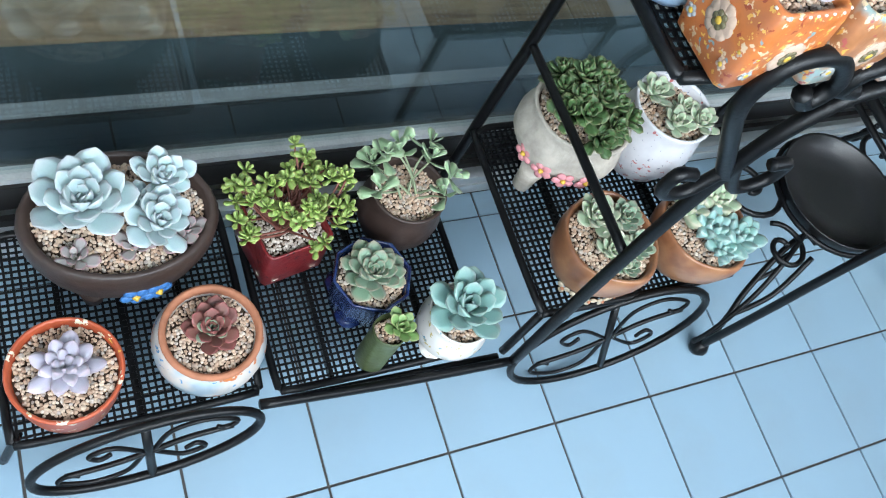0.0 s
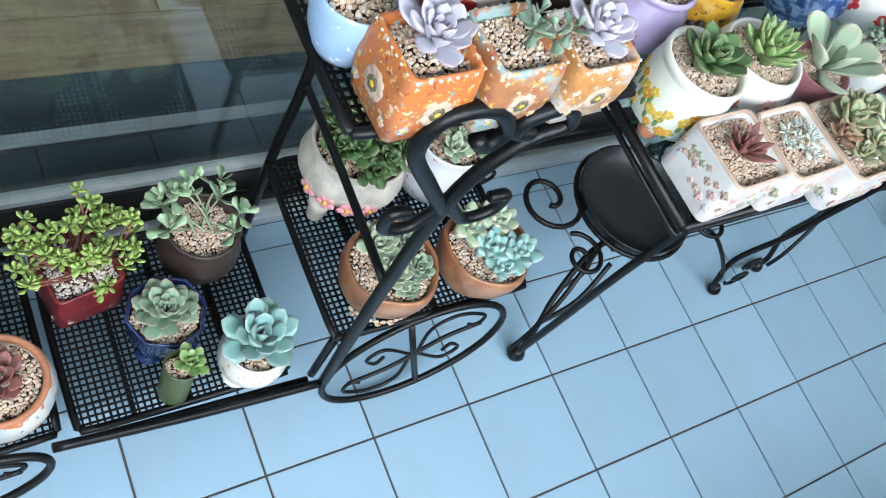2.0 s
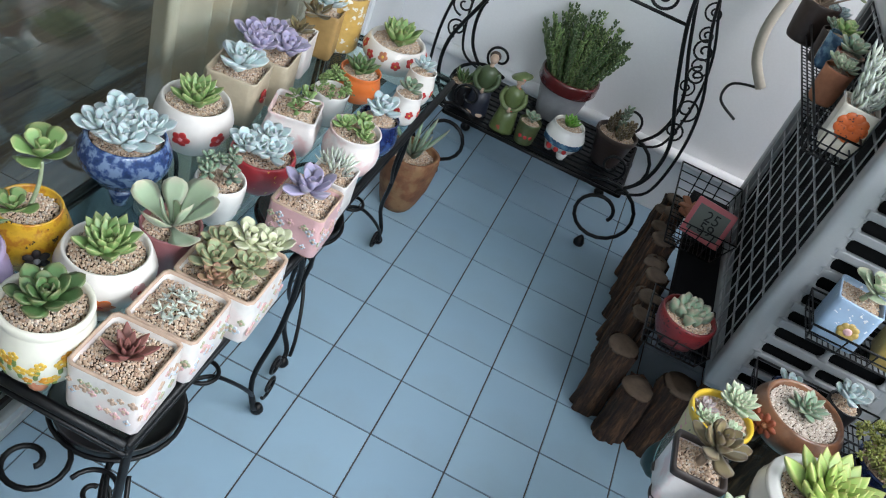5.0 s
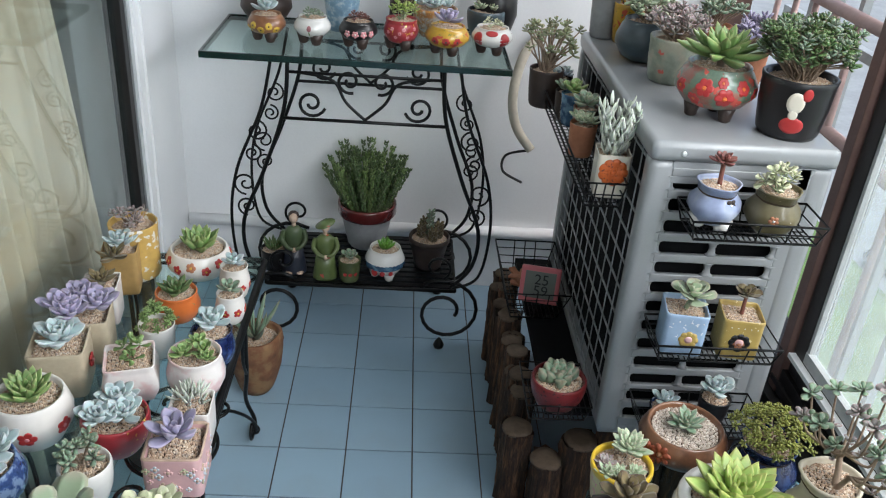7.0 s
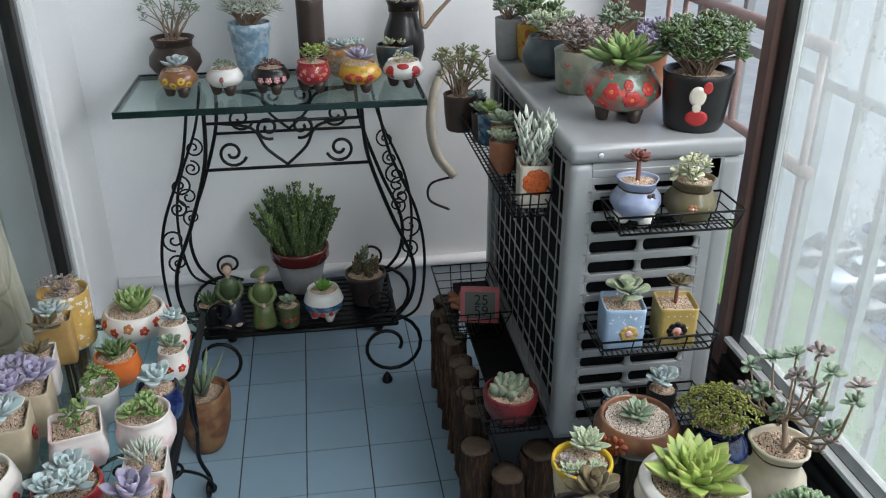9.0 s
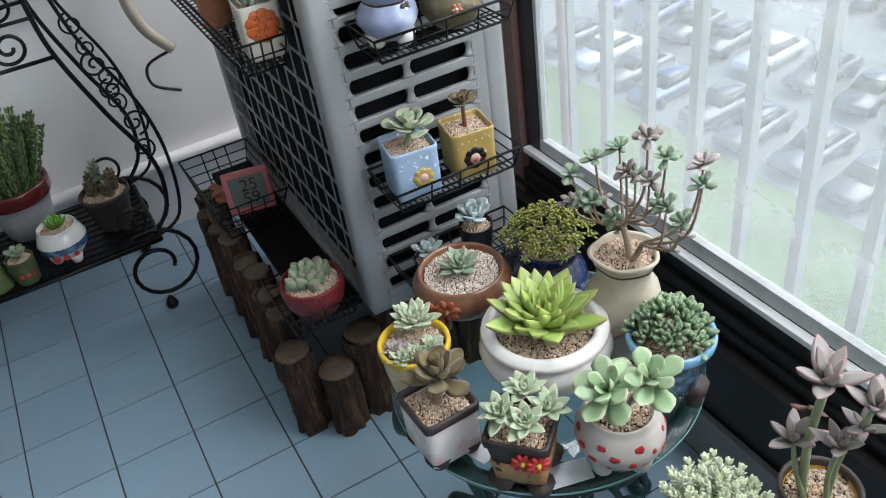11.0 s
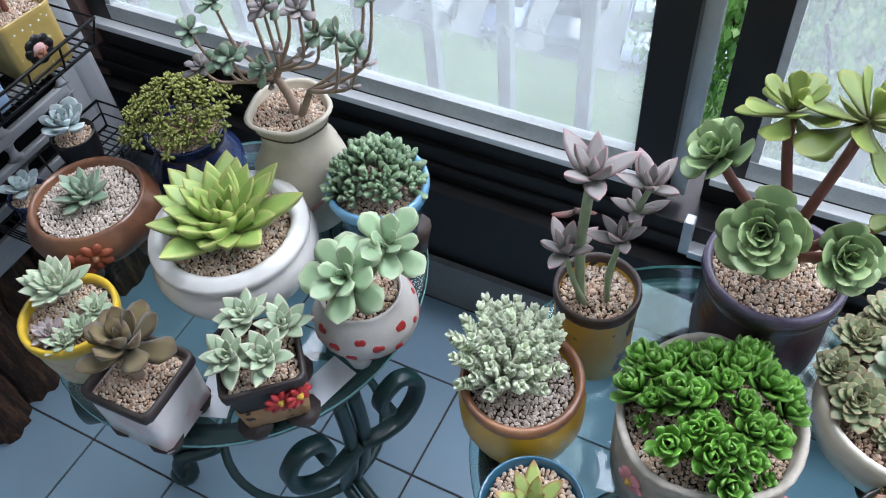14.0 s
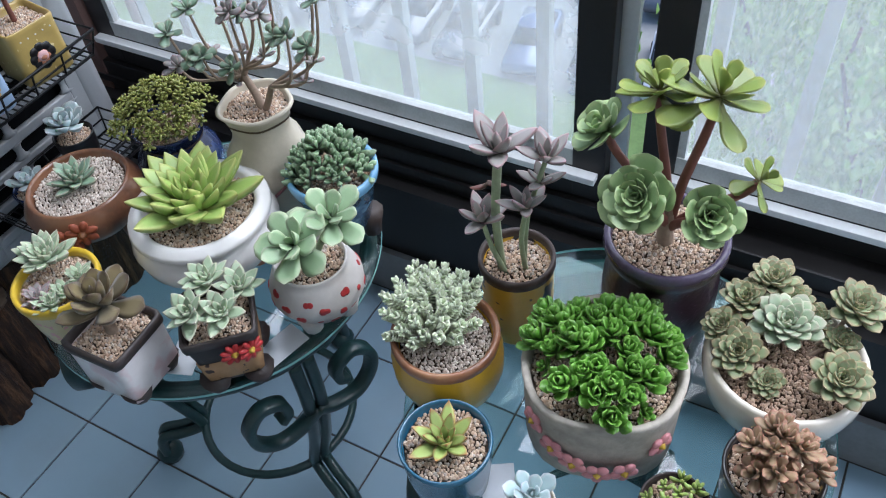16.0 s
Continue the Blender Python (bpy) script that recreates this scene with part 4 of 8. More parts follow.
for y, rr in ((-0.195, 0.122), (0.555, 0.112)):
    tray = thing("round_tray", -0.235, y, 0.20, "shallow round black tray hung under the glass stand", "tray", "trays under the stand")
    part("dish", lathe_geo([(rr * 0.9, 0.0), (rr * 0.97, 0.006), (rr, 0.03), (rr * 1.02, 0.034), (rr * 0.98, 0.032), (rr * 0.93, 0.008), (rr * 0.4, 0.006)], "round", 40), M_BLACK_PLASTIC, tray)
    ring = part("ring", tube_geo([(rr * 1.03 * math.cos(a), rr * 1.03 * math.sin(a), 0.012) for a in [2 * math.pi * k / 36 for k in range(36)]], 0.005, 8, True), M_IRON, tray)
    for s in (-1, 1):
        part("arm", tube_geo(smooth_line([(rr * 0.5, s * rr * 0.9, 0.01), (0.10, s * (rr + 0.05), 0.0), (0.135, s * (rr + 0.10), -0.05), (0.16, s * (rr + 0.15), -0.12), (0.165, s * (rr + 0.17), -0.17)], 6), 0.005, 7), M_IRON, ring)
        part("scroll", tube_geo([(0.08 + p, s * (rr + 0.05) + q, 0.01) for p, q in spiral(0, 0, 0.05, 0.01, 180, 1.2 * s)], 0.005, 7), M_IRON, ring)
        part("scroll", tube_geo([(-0.05 + p, s * (rr + 0.06) + q, 0.01) for p, q in spiral(0, 0, 0.075, 0.014, 90, 1.3 * s)], 0.0058, 7), M_IRON, ring)

# ---- tall scrolled console table at the end wall ----
con = thing("console_table", 0, 0, 0, "tall black wrought iron console with a dark-edged glass top", "console table")
TX0, TX1, TY0, TY1, TZ = -0.285, 0.642, 1.315, 1.775, 1.04
M_EDGE = surface("dark_green_glass_edge", (0.004, 0.022, 0.020), 0.12, 0, 0.1, 30, 0, 0.2)
part("edge_band", join_geo([box_geo(TX0, TY0, TZ - 0.02, TX1, TY0 + 0.008, TZ, 0.002), box_geo(TX0, TY1 - 0.008, TZ - 0.02, TX1, TY1, TZ, 0.002),
                            box_geo(TX0, TY0 + 0.008, TZ - 0.02, TX0 + 0.008, TY1 - 0.008, TZ, 0.002), box_geo(TX1 - 0.008, TY0 + 0.008, TZ - 0.02, TX1, TY1 - 0.008, TZ, 0.002)]), M_EDGE, con, smooth=False)
p = part("glass_top", box_geo(TX0 + 0.008, TY0 + 0.008, TZ - 0.012, TX1 - 0.008, TY1 - 0.008, TZ - 0.003), M_GLASS, con, smooth=False)
p.visible_shadow = False
for y in (TY0 + 0.03, TY1 - 0.06):
    xm = 0.205
    for s in (-1, 1):
        bow = [(xm + s * 0.235, y, TZ - 0.02), (xm + s * 0.25, y, 0.86), (xm + s * 0.315, y, 0.66), (xm + s * 0.385, y, 0.48), (xm + s * 0.375, y, 0.34), (xm + s * 0.31, y, 0.255)]
        leg = iron(con, bow, 0.0064, "leg", 7)
        iron(leg, [(xm + s * 0.285, y, TZ - 0.02), (xm + s * 0.32, y, 0.86), (xm + s * 0.40, y, 0.66), (xm + s * 0.425, y, 0.48), (xm + s * 0.40, y, 0.30), (xm + s * 0.31, y, 0.25)], 0.005, "outer_bar", 7)
        for cx, cz, r in ((0.335, 0.79, 0.036), (0.35, 0.715, 0.03), (0.375, 0.61, 0.04), (0.372, 0.53, 0.034)):
            flat_scroll(leg, (xm + s * cx, y, cz), (s, 0, 0), (0, 0, 1), r, 0.006, 90 if cz > 0.7 else -90, 1.5, 0.0034)
        flat_scroll(leg, (xm + s * 0.295, y, 0.152), (s, 0, 0), (0, 0, 1), 0.135, 0.04, 125, -1.4, 0.0068, "foot_scroll")
        part("foot", lathe_geo([(0.006, 0.0), (0.017, 0.003), (0.020, 0.014), (0.014, 0.028), (0.005, 0.042)], "round", 12), M_IRON, leg, m=pose(xm + s * 0.285, y, 0.0))
        flat_scroll(con, (xm + s * 0.165, y, 0.89), (s, 0, 0), (0, 0, 1), 0.045, 0.01, 200, 1.4, 0.005)
        flat_scroll(con, (xm + s * 0.05, y, 0.965), (s, 0, 0), (0, 0, 1), 0.038, 0.008, 250, 1.4, 0.005)
        iron(con, [(xm, y, 0.845), (xm + s * 0.06, y, 0.90), (xm + s * 0.10, y, 0.965), (xm + s * 0.2, y, 0.985)], 0.005, "heart_bar", 6)
        flat_scroll(con, (xm + s * 0.26, y, 0.33), (s, 0, 0), (0, 0, 1), 0.05, 0.01, 300, 1.2, 0.005)
    iron(con, [(xm - 0.26, y, 0.838), (xm + 0.26, y, 0.838)], 0.0055, "cross_bar", 0)
    iron(con, [(xm - 0.24, y, 0.985), (xm + 0.24, y, 0.985)], 0.005, "cross_bar", 0)
part("shelf_frame", join_geo([tube_geo([(-0.115, yy, 0.24), (0.53, yy, 0.24)], 0.007, 8) for yy in (TY0 + 0.03, TY1 - 0.06)] + [tube_geo([(xx, TY0 + 0.03, 0.24), (xx, TY1 - 0.06, 0.24)], 0.007, 8) for xx in (-0.115, 0.53)]), M_IRON, con)
for k in range(11):
    y = TY0 + 0.04 + k * 0.034
    part("shelf_slat", box_geo(-0.115, y, 0.238, 0.53, y + 0.022, 0.246), M_IRON, con, smooth=False)

# ---- outdoor air conditioner on a row of logs ----
ac = thing("air_conditioner", 0, 0, 0, "white outdoor air conditioner unit with louvred end and lattice side", "air conditioner")
AX0, AX1, AY0, AY1, AZ0, AZ1 = 0.85, 1.25, 0.505, 1.40, 0.36, 1.15
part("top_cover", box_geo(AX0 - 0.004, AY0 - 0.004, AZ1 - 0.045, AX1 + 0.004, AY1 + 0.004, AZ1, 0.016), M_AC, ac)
# block for the coil; the shade behind the openings is its black colour
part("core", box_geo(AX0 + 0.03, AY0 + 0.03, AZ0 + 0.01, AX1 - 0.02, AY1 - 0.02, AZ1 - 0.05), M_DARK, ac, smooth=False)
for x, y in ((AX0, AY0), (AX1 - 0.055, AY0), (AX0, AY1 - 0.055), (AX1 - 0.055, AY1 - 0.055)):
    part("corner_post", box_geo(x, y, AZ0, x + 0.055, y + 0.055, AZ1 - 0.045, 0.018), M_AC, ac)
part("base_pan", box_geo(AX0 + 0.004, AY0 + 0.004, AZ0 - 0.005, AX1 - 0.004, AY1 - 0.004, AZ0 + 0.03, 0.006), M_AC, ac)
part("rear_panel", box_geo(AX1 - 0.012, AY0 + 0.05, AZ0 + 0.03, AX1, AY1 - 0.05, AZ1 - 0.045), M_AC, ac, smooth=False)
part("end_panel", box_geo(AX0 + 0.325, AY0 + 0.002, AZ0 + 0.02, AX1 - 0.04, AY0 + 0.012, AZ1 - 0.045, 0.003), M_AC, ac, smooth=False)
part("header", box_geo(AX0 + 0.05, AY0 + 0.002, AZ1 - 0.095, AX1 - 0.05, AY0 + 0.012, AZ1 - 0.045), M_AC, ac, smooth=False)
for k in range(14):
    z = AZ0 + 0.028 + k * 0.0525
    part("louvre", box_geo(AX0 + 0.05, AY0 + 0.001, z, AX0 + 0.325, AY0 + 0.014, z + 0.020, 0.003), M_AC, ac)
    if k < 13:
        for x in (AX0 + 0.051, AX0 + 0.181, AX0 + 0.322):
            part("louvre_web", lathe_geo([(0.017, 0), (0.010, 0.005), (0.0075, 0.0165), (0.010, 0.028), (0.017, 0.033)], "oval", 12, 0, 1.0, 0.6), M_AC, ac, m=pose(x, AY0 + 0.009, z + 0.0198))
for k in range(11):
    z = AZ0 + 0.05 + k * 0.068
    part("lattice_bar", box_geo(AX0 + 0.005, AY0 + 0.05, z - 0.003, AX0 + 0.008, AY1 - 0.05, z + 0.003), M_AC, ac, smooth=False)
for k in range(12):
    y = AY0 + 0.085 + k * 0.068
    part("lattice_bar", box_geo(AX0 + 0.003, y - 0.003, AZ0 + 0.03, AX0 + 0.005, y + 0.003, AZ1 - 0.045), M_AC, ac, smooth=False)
part("screw", lathe_geo([(0.006, 0), (0.006, 0.002), (0.003, 0.003)], "round", 10), M_ALU, ac, m=pose(AX0 + 0.065, AY0 - 0.004, AZ1 - 0.025, 90, 0, 0))
hose = thing("insulated_hose", 0, 0, 0, "cream insulated hose curving from the wall to the unit", "hose")
M_HOSE = surface("cream_hose", (0.50, 0.46, 0.38), 0.8, 0, 0.2, 60, 0.3)
part("hose", tube_geo(smooth_line([(0.80, 1.775, 1.05), (0.73, 1.72, 0.98), (0.70, 1.68, 0.85), (0.72, 1.66, 0.74), (0.78, 1.64, 0.66)], 7), 0.017, 10), M_HOSE, hose)
part("cable", tube_geo(smooth_line([(0.78, 1.64, 0.66), (0.70, 1.68, 0.62), (0.70, 1.72, 0.54), (0.78, 1.76, 0.48)], 7), 0.005, 6), M_BLACK_PLASTIC, hose)

rl = random.Random(3)


def log(x, y, h, r, label="short bark-covered log standing on the tiles"):
    e = thing("log", x, y, 0, label, "log", "logs under the unit")
    n, verts, faces = 30, [], []
    ph = [rl.uniform(0, 6.28) for _ in range(3)]
    for i in range(9):
        z = h * i / 8
        for k in range(n):
            a = 2 * math.pi * k / n
            q = r * (1 + 0.13 * math.sin(2 * a + ph[2] + 3 * z) * z / h + 0.08 * math.sin(3 * a + ph[0]) + 0.07 * math.sin(7 * a + ph[1] + z * 10) + 0.05 * math.sin(11 * a + ph[0] - z * 25) + rl.uniform(-0.08, 0.08)) * (1.04 if i == 0 else 1)
            verts.append((q * math.cos(a), q * math.sin(a), z))
    for i in range(8):
        for k in range(n):
            l = (k + 1) % n
            faces.append((i * n + k, i * n + l, (i + 1) * n + l, (i + 1) * n + k))
    part("bark", (verts, faces), M_BARK, e)
    part("cut_end", lathe_geo([(r * 1.0, h - 0.006), (r * 0.97, h + 0.002), (r * 0.5, h + 0.001), (r * 0.1, h)], "lump", 18, ph[2]), M_CUT, e)


for x, y, h, r in ((0.675, 0.64, 0.25, 0.042), (0.755, 0.585, 0.19, 0.044), (0.845, 0.60, 0.25, 0.046), (0.94, 0.62, 0.30, 0.05), (1.04, 0.62, 0.30, 0.05), (1.14, 0.62, 0.30, 0.05), (1.22, 0.63, 0.3, 0.045)):
    log(x, y, h, r)
for k in range(12):
    log(0.688 + 0.010 * math.sin(3 * k), 0.715 + 0.058 * k, 0.315 + 0.022 * math.sin(2.3 * k), 0.033)
for k in range(6):
    log(1.15, 0.76 + 0.11 * k, 0.325, 0.05)
tagged(part("support_board", box_geo(0.735, 0.60, 0.330, 1.24, 1.40, 0.354, 0.003), M_DARK, smooth=False), "dark board lying on the logs under the unit", "board")

# ---- wire baskets on the unit ----
def basket(name, x0, y0, x1, y1, z, h, label, hook=True, rings=(0.5, 1.0), step=0.012, flare=0.02):
    e = thing(name, 0, 0, 0, label, "wire basket", "wire baskets on the unit")
    def loop(zz, o, r):
        return tube_geo([(x0 - o, y0 - o, zz), (x1 + o, y0 - o, zz), (x1 + o, y1 + o, zz), (x0 - o, y1 + o, zz)], r, 6, True)
    part("rim", loop(z + h, flare, 0.0028), M_IRON, e)
    part("base_ring", loop(z, 0, 0.0025), M_IRON, e)
    for q in rings[:-1]:
        part("side_ring", loop(z + h * q, flare * q, 0.002), M_IRON, e)
    g = []
    n = max(2, int((x1 - x0) / step))
    for i in range(n + 1):
        x = x0 + (x1 - x0) * i / n
        g.append(box_geo(x - 0.0011, y0, z - 0.001, x + 0.0011, y1, z + 0.001))
    m = max(2, int((y1 - y0) / (step * 2)))
    for i in range(m + 1):
        y = y0 + (y1 - y0) * i / m
        g.append(box_geo(x0, y - 0.0011, z - 0.003, x1, y + 0.0011, z - 0.001))
    part("wire_floor", join_geo(g), M_IRON, e, smooth=False)["kind"] = "stuff"
    for x, y, sx, sy in [(x0 + (x1 - x0) * k / 4, yy, 0 if 0 < k < 4 else (-1 if k == 0 else 1), s) for k in range(5) for yy, s in ((y0, -1), (y1, 1))]:
        part("upright", tube_geo([(x, y, z), (x + sx * flare, y + sy * flare, z + h)], 0.002, 5), M_IRON, e)
    return e


basket("wire_basket", 0.93, 0.385, 1.19, 0.478, 0.985, 0.045, "black wire basket hooked on the louvred end", flare=0.012)
basket("wire_basket", 0.915, 0.375, 1.17, 0.478, 0.685, 0.045, "black wire basket hooked on the louvred end", flare=0.012)
basket("wire_basket", 0.745, 0.60, 0.825, 1.36, 0.948, 0.06, "long black wire basket hooked on the lattice side", flare=0.01)
basket("wire_basket", 0.68, 0.53, 0.82, 0.69, 0.375, 0.05, "black wire basket standing on the logs", flare=0.012)
basket("wire_basket", 0.68, 1.02, 0.82, 1.30, 0.36, 0.10, "black wire basket with cracked clay shards in it", rings=(0.25, 0.5, 0.75, 1.0), flare=0.03)
basket("wire_basket", 0.92, 0.375, 1.19, 0.478, 0.465, 0.045, "black wire basket low on the louvred end", flare=0.012)

# ---- round glass tables ----
def band_geo(points, axis, half_w, half_t):
    """A flat bar with softened edges along a line; axis is the direction of its width."""
    P, a = [Vector(p) for p in points], Vector(axis).normalized()
    sec = [(1, 0.55), (0.8, 1), (-0.8, 1), (-1, 0.55), (-1, -0.55), (-0.8, -1), (0.8, -1), (1, -0.55)]
    verts, faces = [], []
    for i, p in enumerate(P):
        d = (P[min(i + 1, len(P) - 1)] - P[max(i - 1, 0)]).normalized()
        n = d.cross(a).normalized()
        w = n.cross(d)
        verts += [tuple(p + w * (half_w * u) + n * (half_t * v)) for u, v in sec]
    for i in range(len(P) - 1):
        for k in range(8):
            l = (k + 1) % 8
            faces.append((i * 8 + k, i * 8 + l, i * 8 + 8 + l, i * 8 + 8 + k))
    faces += [tuple(range(8))[::-1], tuple(len(verts) - 8 + k for k in range(8))]
    return verts, faces


def round_table(cx, cy, r, z, label, turn):
    e = thing("round_glass_table", cx, cy, 0, label, "table", "round glass tables", turn)
    g = part("glass_top", lathe_geo([(r - 0.004, z - 0.010), (r, z - 0.006), (r, z - 0.002), (r - 0.003, z)], "round", 72), M_GLASS_EDGE, e)
    g.visible_shadow = False
    part("glass_edge", lathe_geo([(r + 0.0002, z - 0.0065), (r + 0.0012, z - 0.004), (r + 0.0002, z - 0.0015)], "round", 72, close=False), M_GLASS_RIM, e, "pale green polished glass edge")
    part("flat_ring", lathe_geo([(r * 0.87, z - 0.018), (r * 0.87, z - 0.013), (r * 0.955, z - 0.013), (r * 0.955, z - 0.018), (r * 0.87, z - 0.018)], "round", 64, close=False), M_GREEN_IRON, e)
    part("ring", tube_geo([(r * 0.93 * math.cos(a), r * 0.93 * math.sin(a), z - 0.022) for a in [2 * math.pi * k / 48 for k in range(48)]], 0.010, 8, True), M_GREEN_IRON, e)
    Z = Vector((0, 0, 1))
    part("lower_ring", tube_geo([(r * 0.55 * math.cos(a), r * 0.55 * math.sin(a), 0.105) for a in [2 * math.pi * k / 36 for k in range(36)]], 0.008, 8, True), M_GREEN_IRON, e)
    for k in range(3):
        a = radians(120 * k)
        u, w = Vector((math.cos(a), math.sin(a), 0)), Vector((-math.sin(a), math.cos(a), 0))
        for s2 in (-0.011, 0.011):
            leg = part("leg", tube_geo([w * s2 + p for p in smooth_line([u * (r * 0.93) + Z * (z - 0.03), u * (r * 0.93) + Z * 0.42, u * (r * 0.80) + Z * 0.28, u * (r * 0.60) + Z * 0.145, u * (r * 0.57) + Z * 0.105, u * (r * 0.72) + Z * 0.088, u * (r * 0.87) + Z * 0.085, u * (r * 0.92) + Z * 0.055, u * (r * 0.92) + Z * 0.02], 6)], 0.010, 8), M_GREEN_IRON, e)
        part("foot", lathe_geo([(0.008, 0.0), (0.024, 0.003), (0.027, 0.018), (0.016, 0.036)], "round", 12), M_GREEN_IRON, leg, m=Matrix.Translation(u * (r * 0.92)))
        c = u * (r * 0.93) + Z * 0.40
        for s2 in (-1, 1):
            pts = [c + w * (s2 * p) + Z * q for p, q in [(0.0, 0.0), (0.03, -0.018), (0.07, -0.02), (0.10, 0.01), (0.105, 0.05), (0.08, 0.078), (0.05, 0.066), (0.045, 0.04), (0.058, 0.028)]]
            part("scroll", band_geo(smooth_line(pts, 6), u, 0.0125, 0.0075), M_GREEN_IRON, leg)
    return e


M_GLASS_RIM = surface("green_glass_rim", (0.22, 0.48, 0.46), 0.1, 0, 0.1, 40, 0, 0.5)
M_GLASS_EDGE = glass_material("green_tinted_glass", (0.80, 0.93, 0.92), 0.05)
round_table(0.965, -0.01, 0.262, 0.556, "round glass table with dark green scrolled iron legs", 7)
round_table(0.972, -0.655, 0.264, 0.556, "round glass table crowded with pots, dark green iron legs", -10)


# ---- leaf colours ----
L_BLUE = leaf_material("powdery_blue_leaf", (0.26, 0.40, 0.42), (0.38, 0.51, 0.52), (0.56, 0.57, 0.58), 0.6, 0.3)
L_PALE = leaf_material("pale_mint_leaf", (0.21, 0.33, 0.18), (0.33, 0.43, 0.28), (0.52, 0.46, 0.35), 0.55, 0.12)
L_GREEN = leaf_material("fresh_green_leaf", (0.11, 0.22, 0.06), (0.18, 0.31, 0.10), (0.37, 0.38, 0.17), 0.45)
L_LIME = leaf_material("yellow_green_leaf", (0.18, 0.33, 0.06), (0.29, 0.42, 0.105), (0.46, 0.45, 0.15), 0.42)
L_DARK = leaf_material("dark_green_leaf", (0.05, 0.11, 0.04), (0.085, 0.17, 0.06), (0.18, 0.17, 0.08), 0.42)
L_JADE = leaf_material("grey_green_leaf", (0.14, 0.25, 0.16), (0.19, 0.30, 0.20), (0.34, 0.27, 0.20), 0.5, 0.12)
L_LILAC = leaf_material("lilac_grey_leaf", (0.30, 0.29, 0.36), (0.44, 0.42, 0.50), (0.52, 0.42, 0.47), 0.6, 0.3)
L_PURPLE = leaf_material("violet_leaf", (0.19, 0.17, 0.28), (0.30, 0.28, 0.42), (0.42, 0.35, 0.46), 0.55, 0.2)
L_RED = leaf_material("dark_red_leaf", (0.13, 0.10, 0.06), (0.20, 0.085, 0.07), (0.27, 0.075, 0.07), 0.5)
L_BROWN = leaf_material("brown_felt_leaf", (0.23, 0.21, 0.08), (0.15, 0.115, 0.045), (0.05, 0.02, 0.012), 0.7, 0.2)
L_PINK = leaf_material("pinkish_grey_leaf", (0.22, 0.29, 0.18), (0.31, 0.29, 0.275), (0.46, 0.24, 0.26), 0.5, 0.08)
L_WHITE = leaf_material("chalky_white_leaf", (0.40, 0.48, 0.38), (0.56, 0.62, 0.54), (0.62, 0.64, 0.54), 0.75, 0.4)
L_VIVID = leaf_material("vivid_green_leaf", (0.06, 0.17, 0.02), (0.10, 0.27, 0.03), (0.22, 0.42, 0.08), 0.32)
L_CREAM = leaf_material("cream_variegated_leaf", (0.30, 0.42, 0.20), (0.55, 0.58, 0.38), (0.62, 0.60, 0.45), 0.5)
L_CHALK = leaf_material("chalky_green_leaf", (0.34, 0.42, 0.24), (0.58, 0.65, 0.45), (0.74, 0.77, 0.60), 0.75, 0.2)
L_RUST = leaf_material("rusty_pink_leaf", (0.22, 0.22, 0.10), (0.30, 0.20, 0.115), (0.36, 0.14, 0.10), 0.5, 0.05)
L_OLIVE = leaf_material("olive_bonsai_leaf", (0.12, 0.14, 0.03), (0.22, 0.26, 0.06), (0.34, 0.28, 0.08), 0.4)
L_BEAD = leaf_material("dull_bead_leaf", (0.12, 0.20, 0.09), (0.20, 0.33, 0.18), (0.36, 0.43, 0.28), 0.4, 0.08)
L_AEON = leaf_material("glossy_aeonium_leaf", (0.24, 0.20, 0.08), (0.19, 0.26, 0.055), (0.28, 0.30, 0.07), 0.3)
L_AEON_PALE = leaf_material("soft_green_aeonium_leaf", (0.24, 0.36, 0.14), (0.26, 0.39, 0.17), (0.40, 0.48, 0.22), 0.4)
L_HOUSE = leaf_material("grey_leaf_with_brown_tip", (0.15, 0.22, 0.09), (0.25, 0.31, 0.165), (0.35, 0.22, 0.12), 0.5, 0.08)
L_TURQ = leaf_material("turquoise_green_leaf", (0.16, 0.32, 0.28), (0.20, 0.37, 0.34), (0.34, 0.44, 0.40), 0.5, 0.15)
L_MINT = leaf_material("mint_green_leaf", (0.22, 0.38, 0.17), (0.29, 0.43, 0.24), (0.50, 0.55, 0.36), 0.45, 0.1)
L_REDTIP = leaf_material("lime_leaf_with_red_tip", (0.22, 0.36, 0.10), (0.36, 0.46, 0.14), (0.40, 0.08, 0.05), 0.42)

# ---- glazes ----
G_BROWN = surface("dark_brown_stoneware", (0.045, 0.028, 0.022), 0.5, 0, 0.4, 90, 0.4, 0.1)
G_TERRA = surface("terracotta", (0.42, 0.17, 0.09), 0.75, 0, 0.3, 90, 0.3)
G_RUST = surface("rusty_red_clay", (0.26, 0.06, 0.025), 0.6, 0, 0.35, 80, 0.4)
G_TERRA_BR = surface("glossy_brown_terracotta", (0.24, 0.10, 0.045), 0.35, 0, 0.4, 60, 0.2, 0.3, other=(0.38, 0.19, 0.09))
G_BRBOWL = surface("glossy_dark_brown_glaze", (0.14, 0.06, 0.03), 0.3, 0, 0.5, 60, 0.2, 0.4, other=(0.19, 0.088, 0.042), blotch=25)
G_REDRIM = surface("orange_red_glaze", (0.46, 0.09, 0.035), 0.4, 0, 0.25, 80, 0.2, 0.2, spots=(((0.72, 0.66, 0.5), 55, 0.2), ((0.65, 0.40, 0.06), 38, 0.14)))
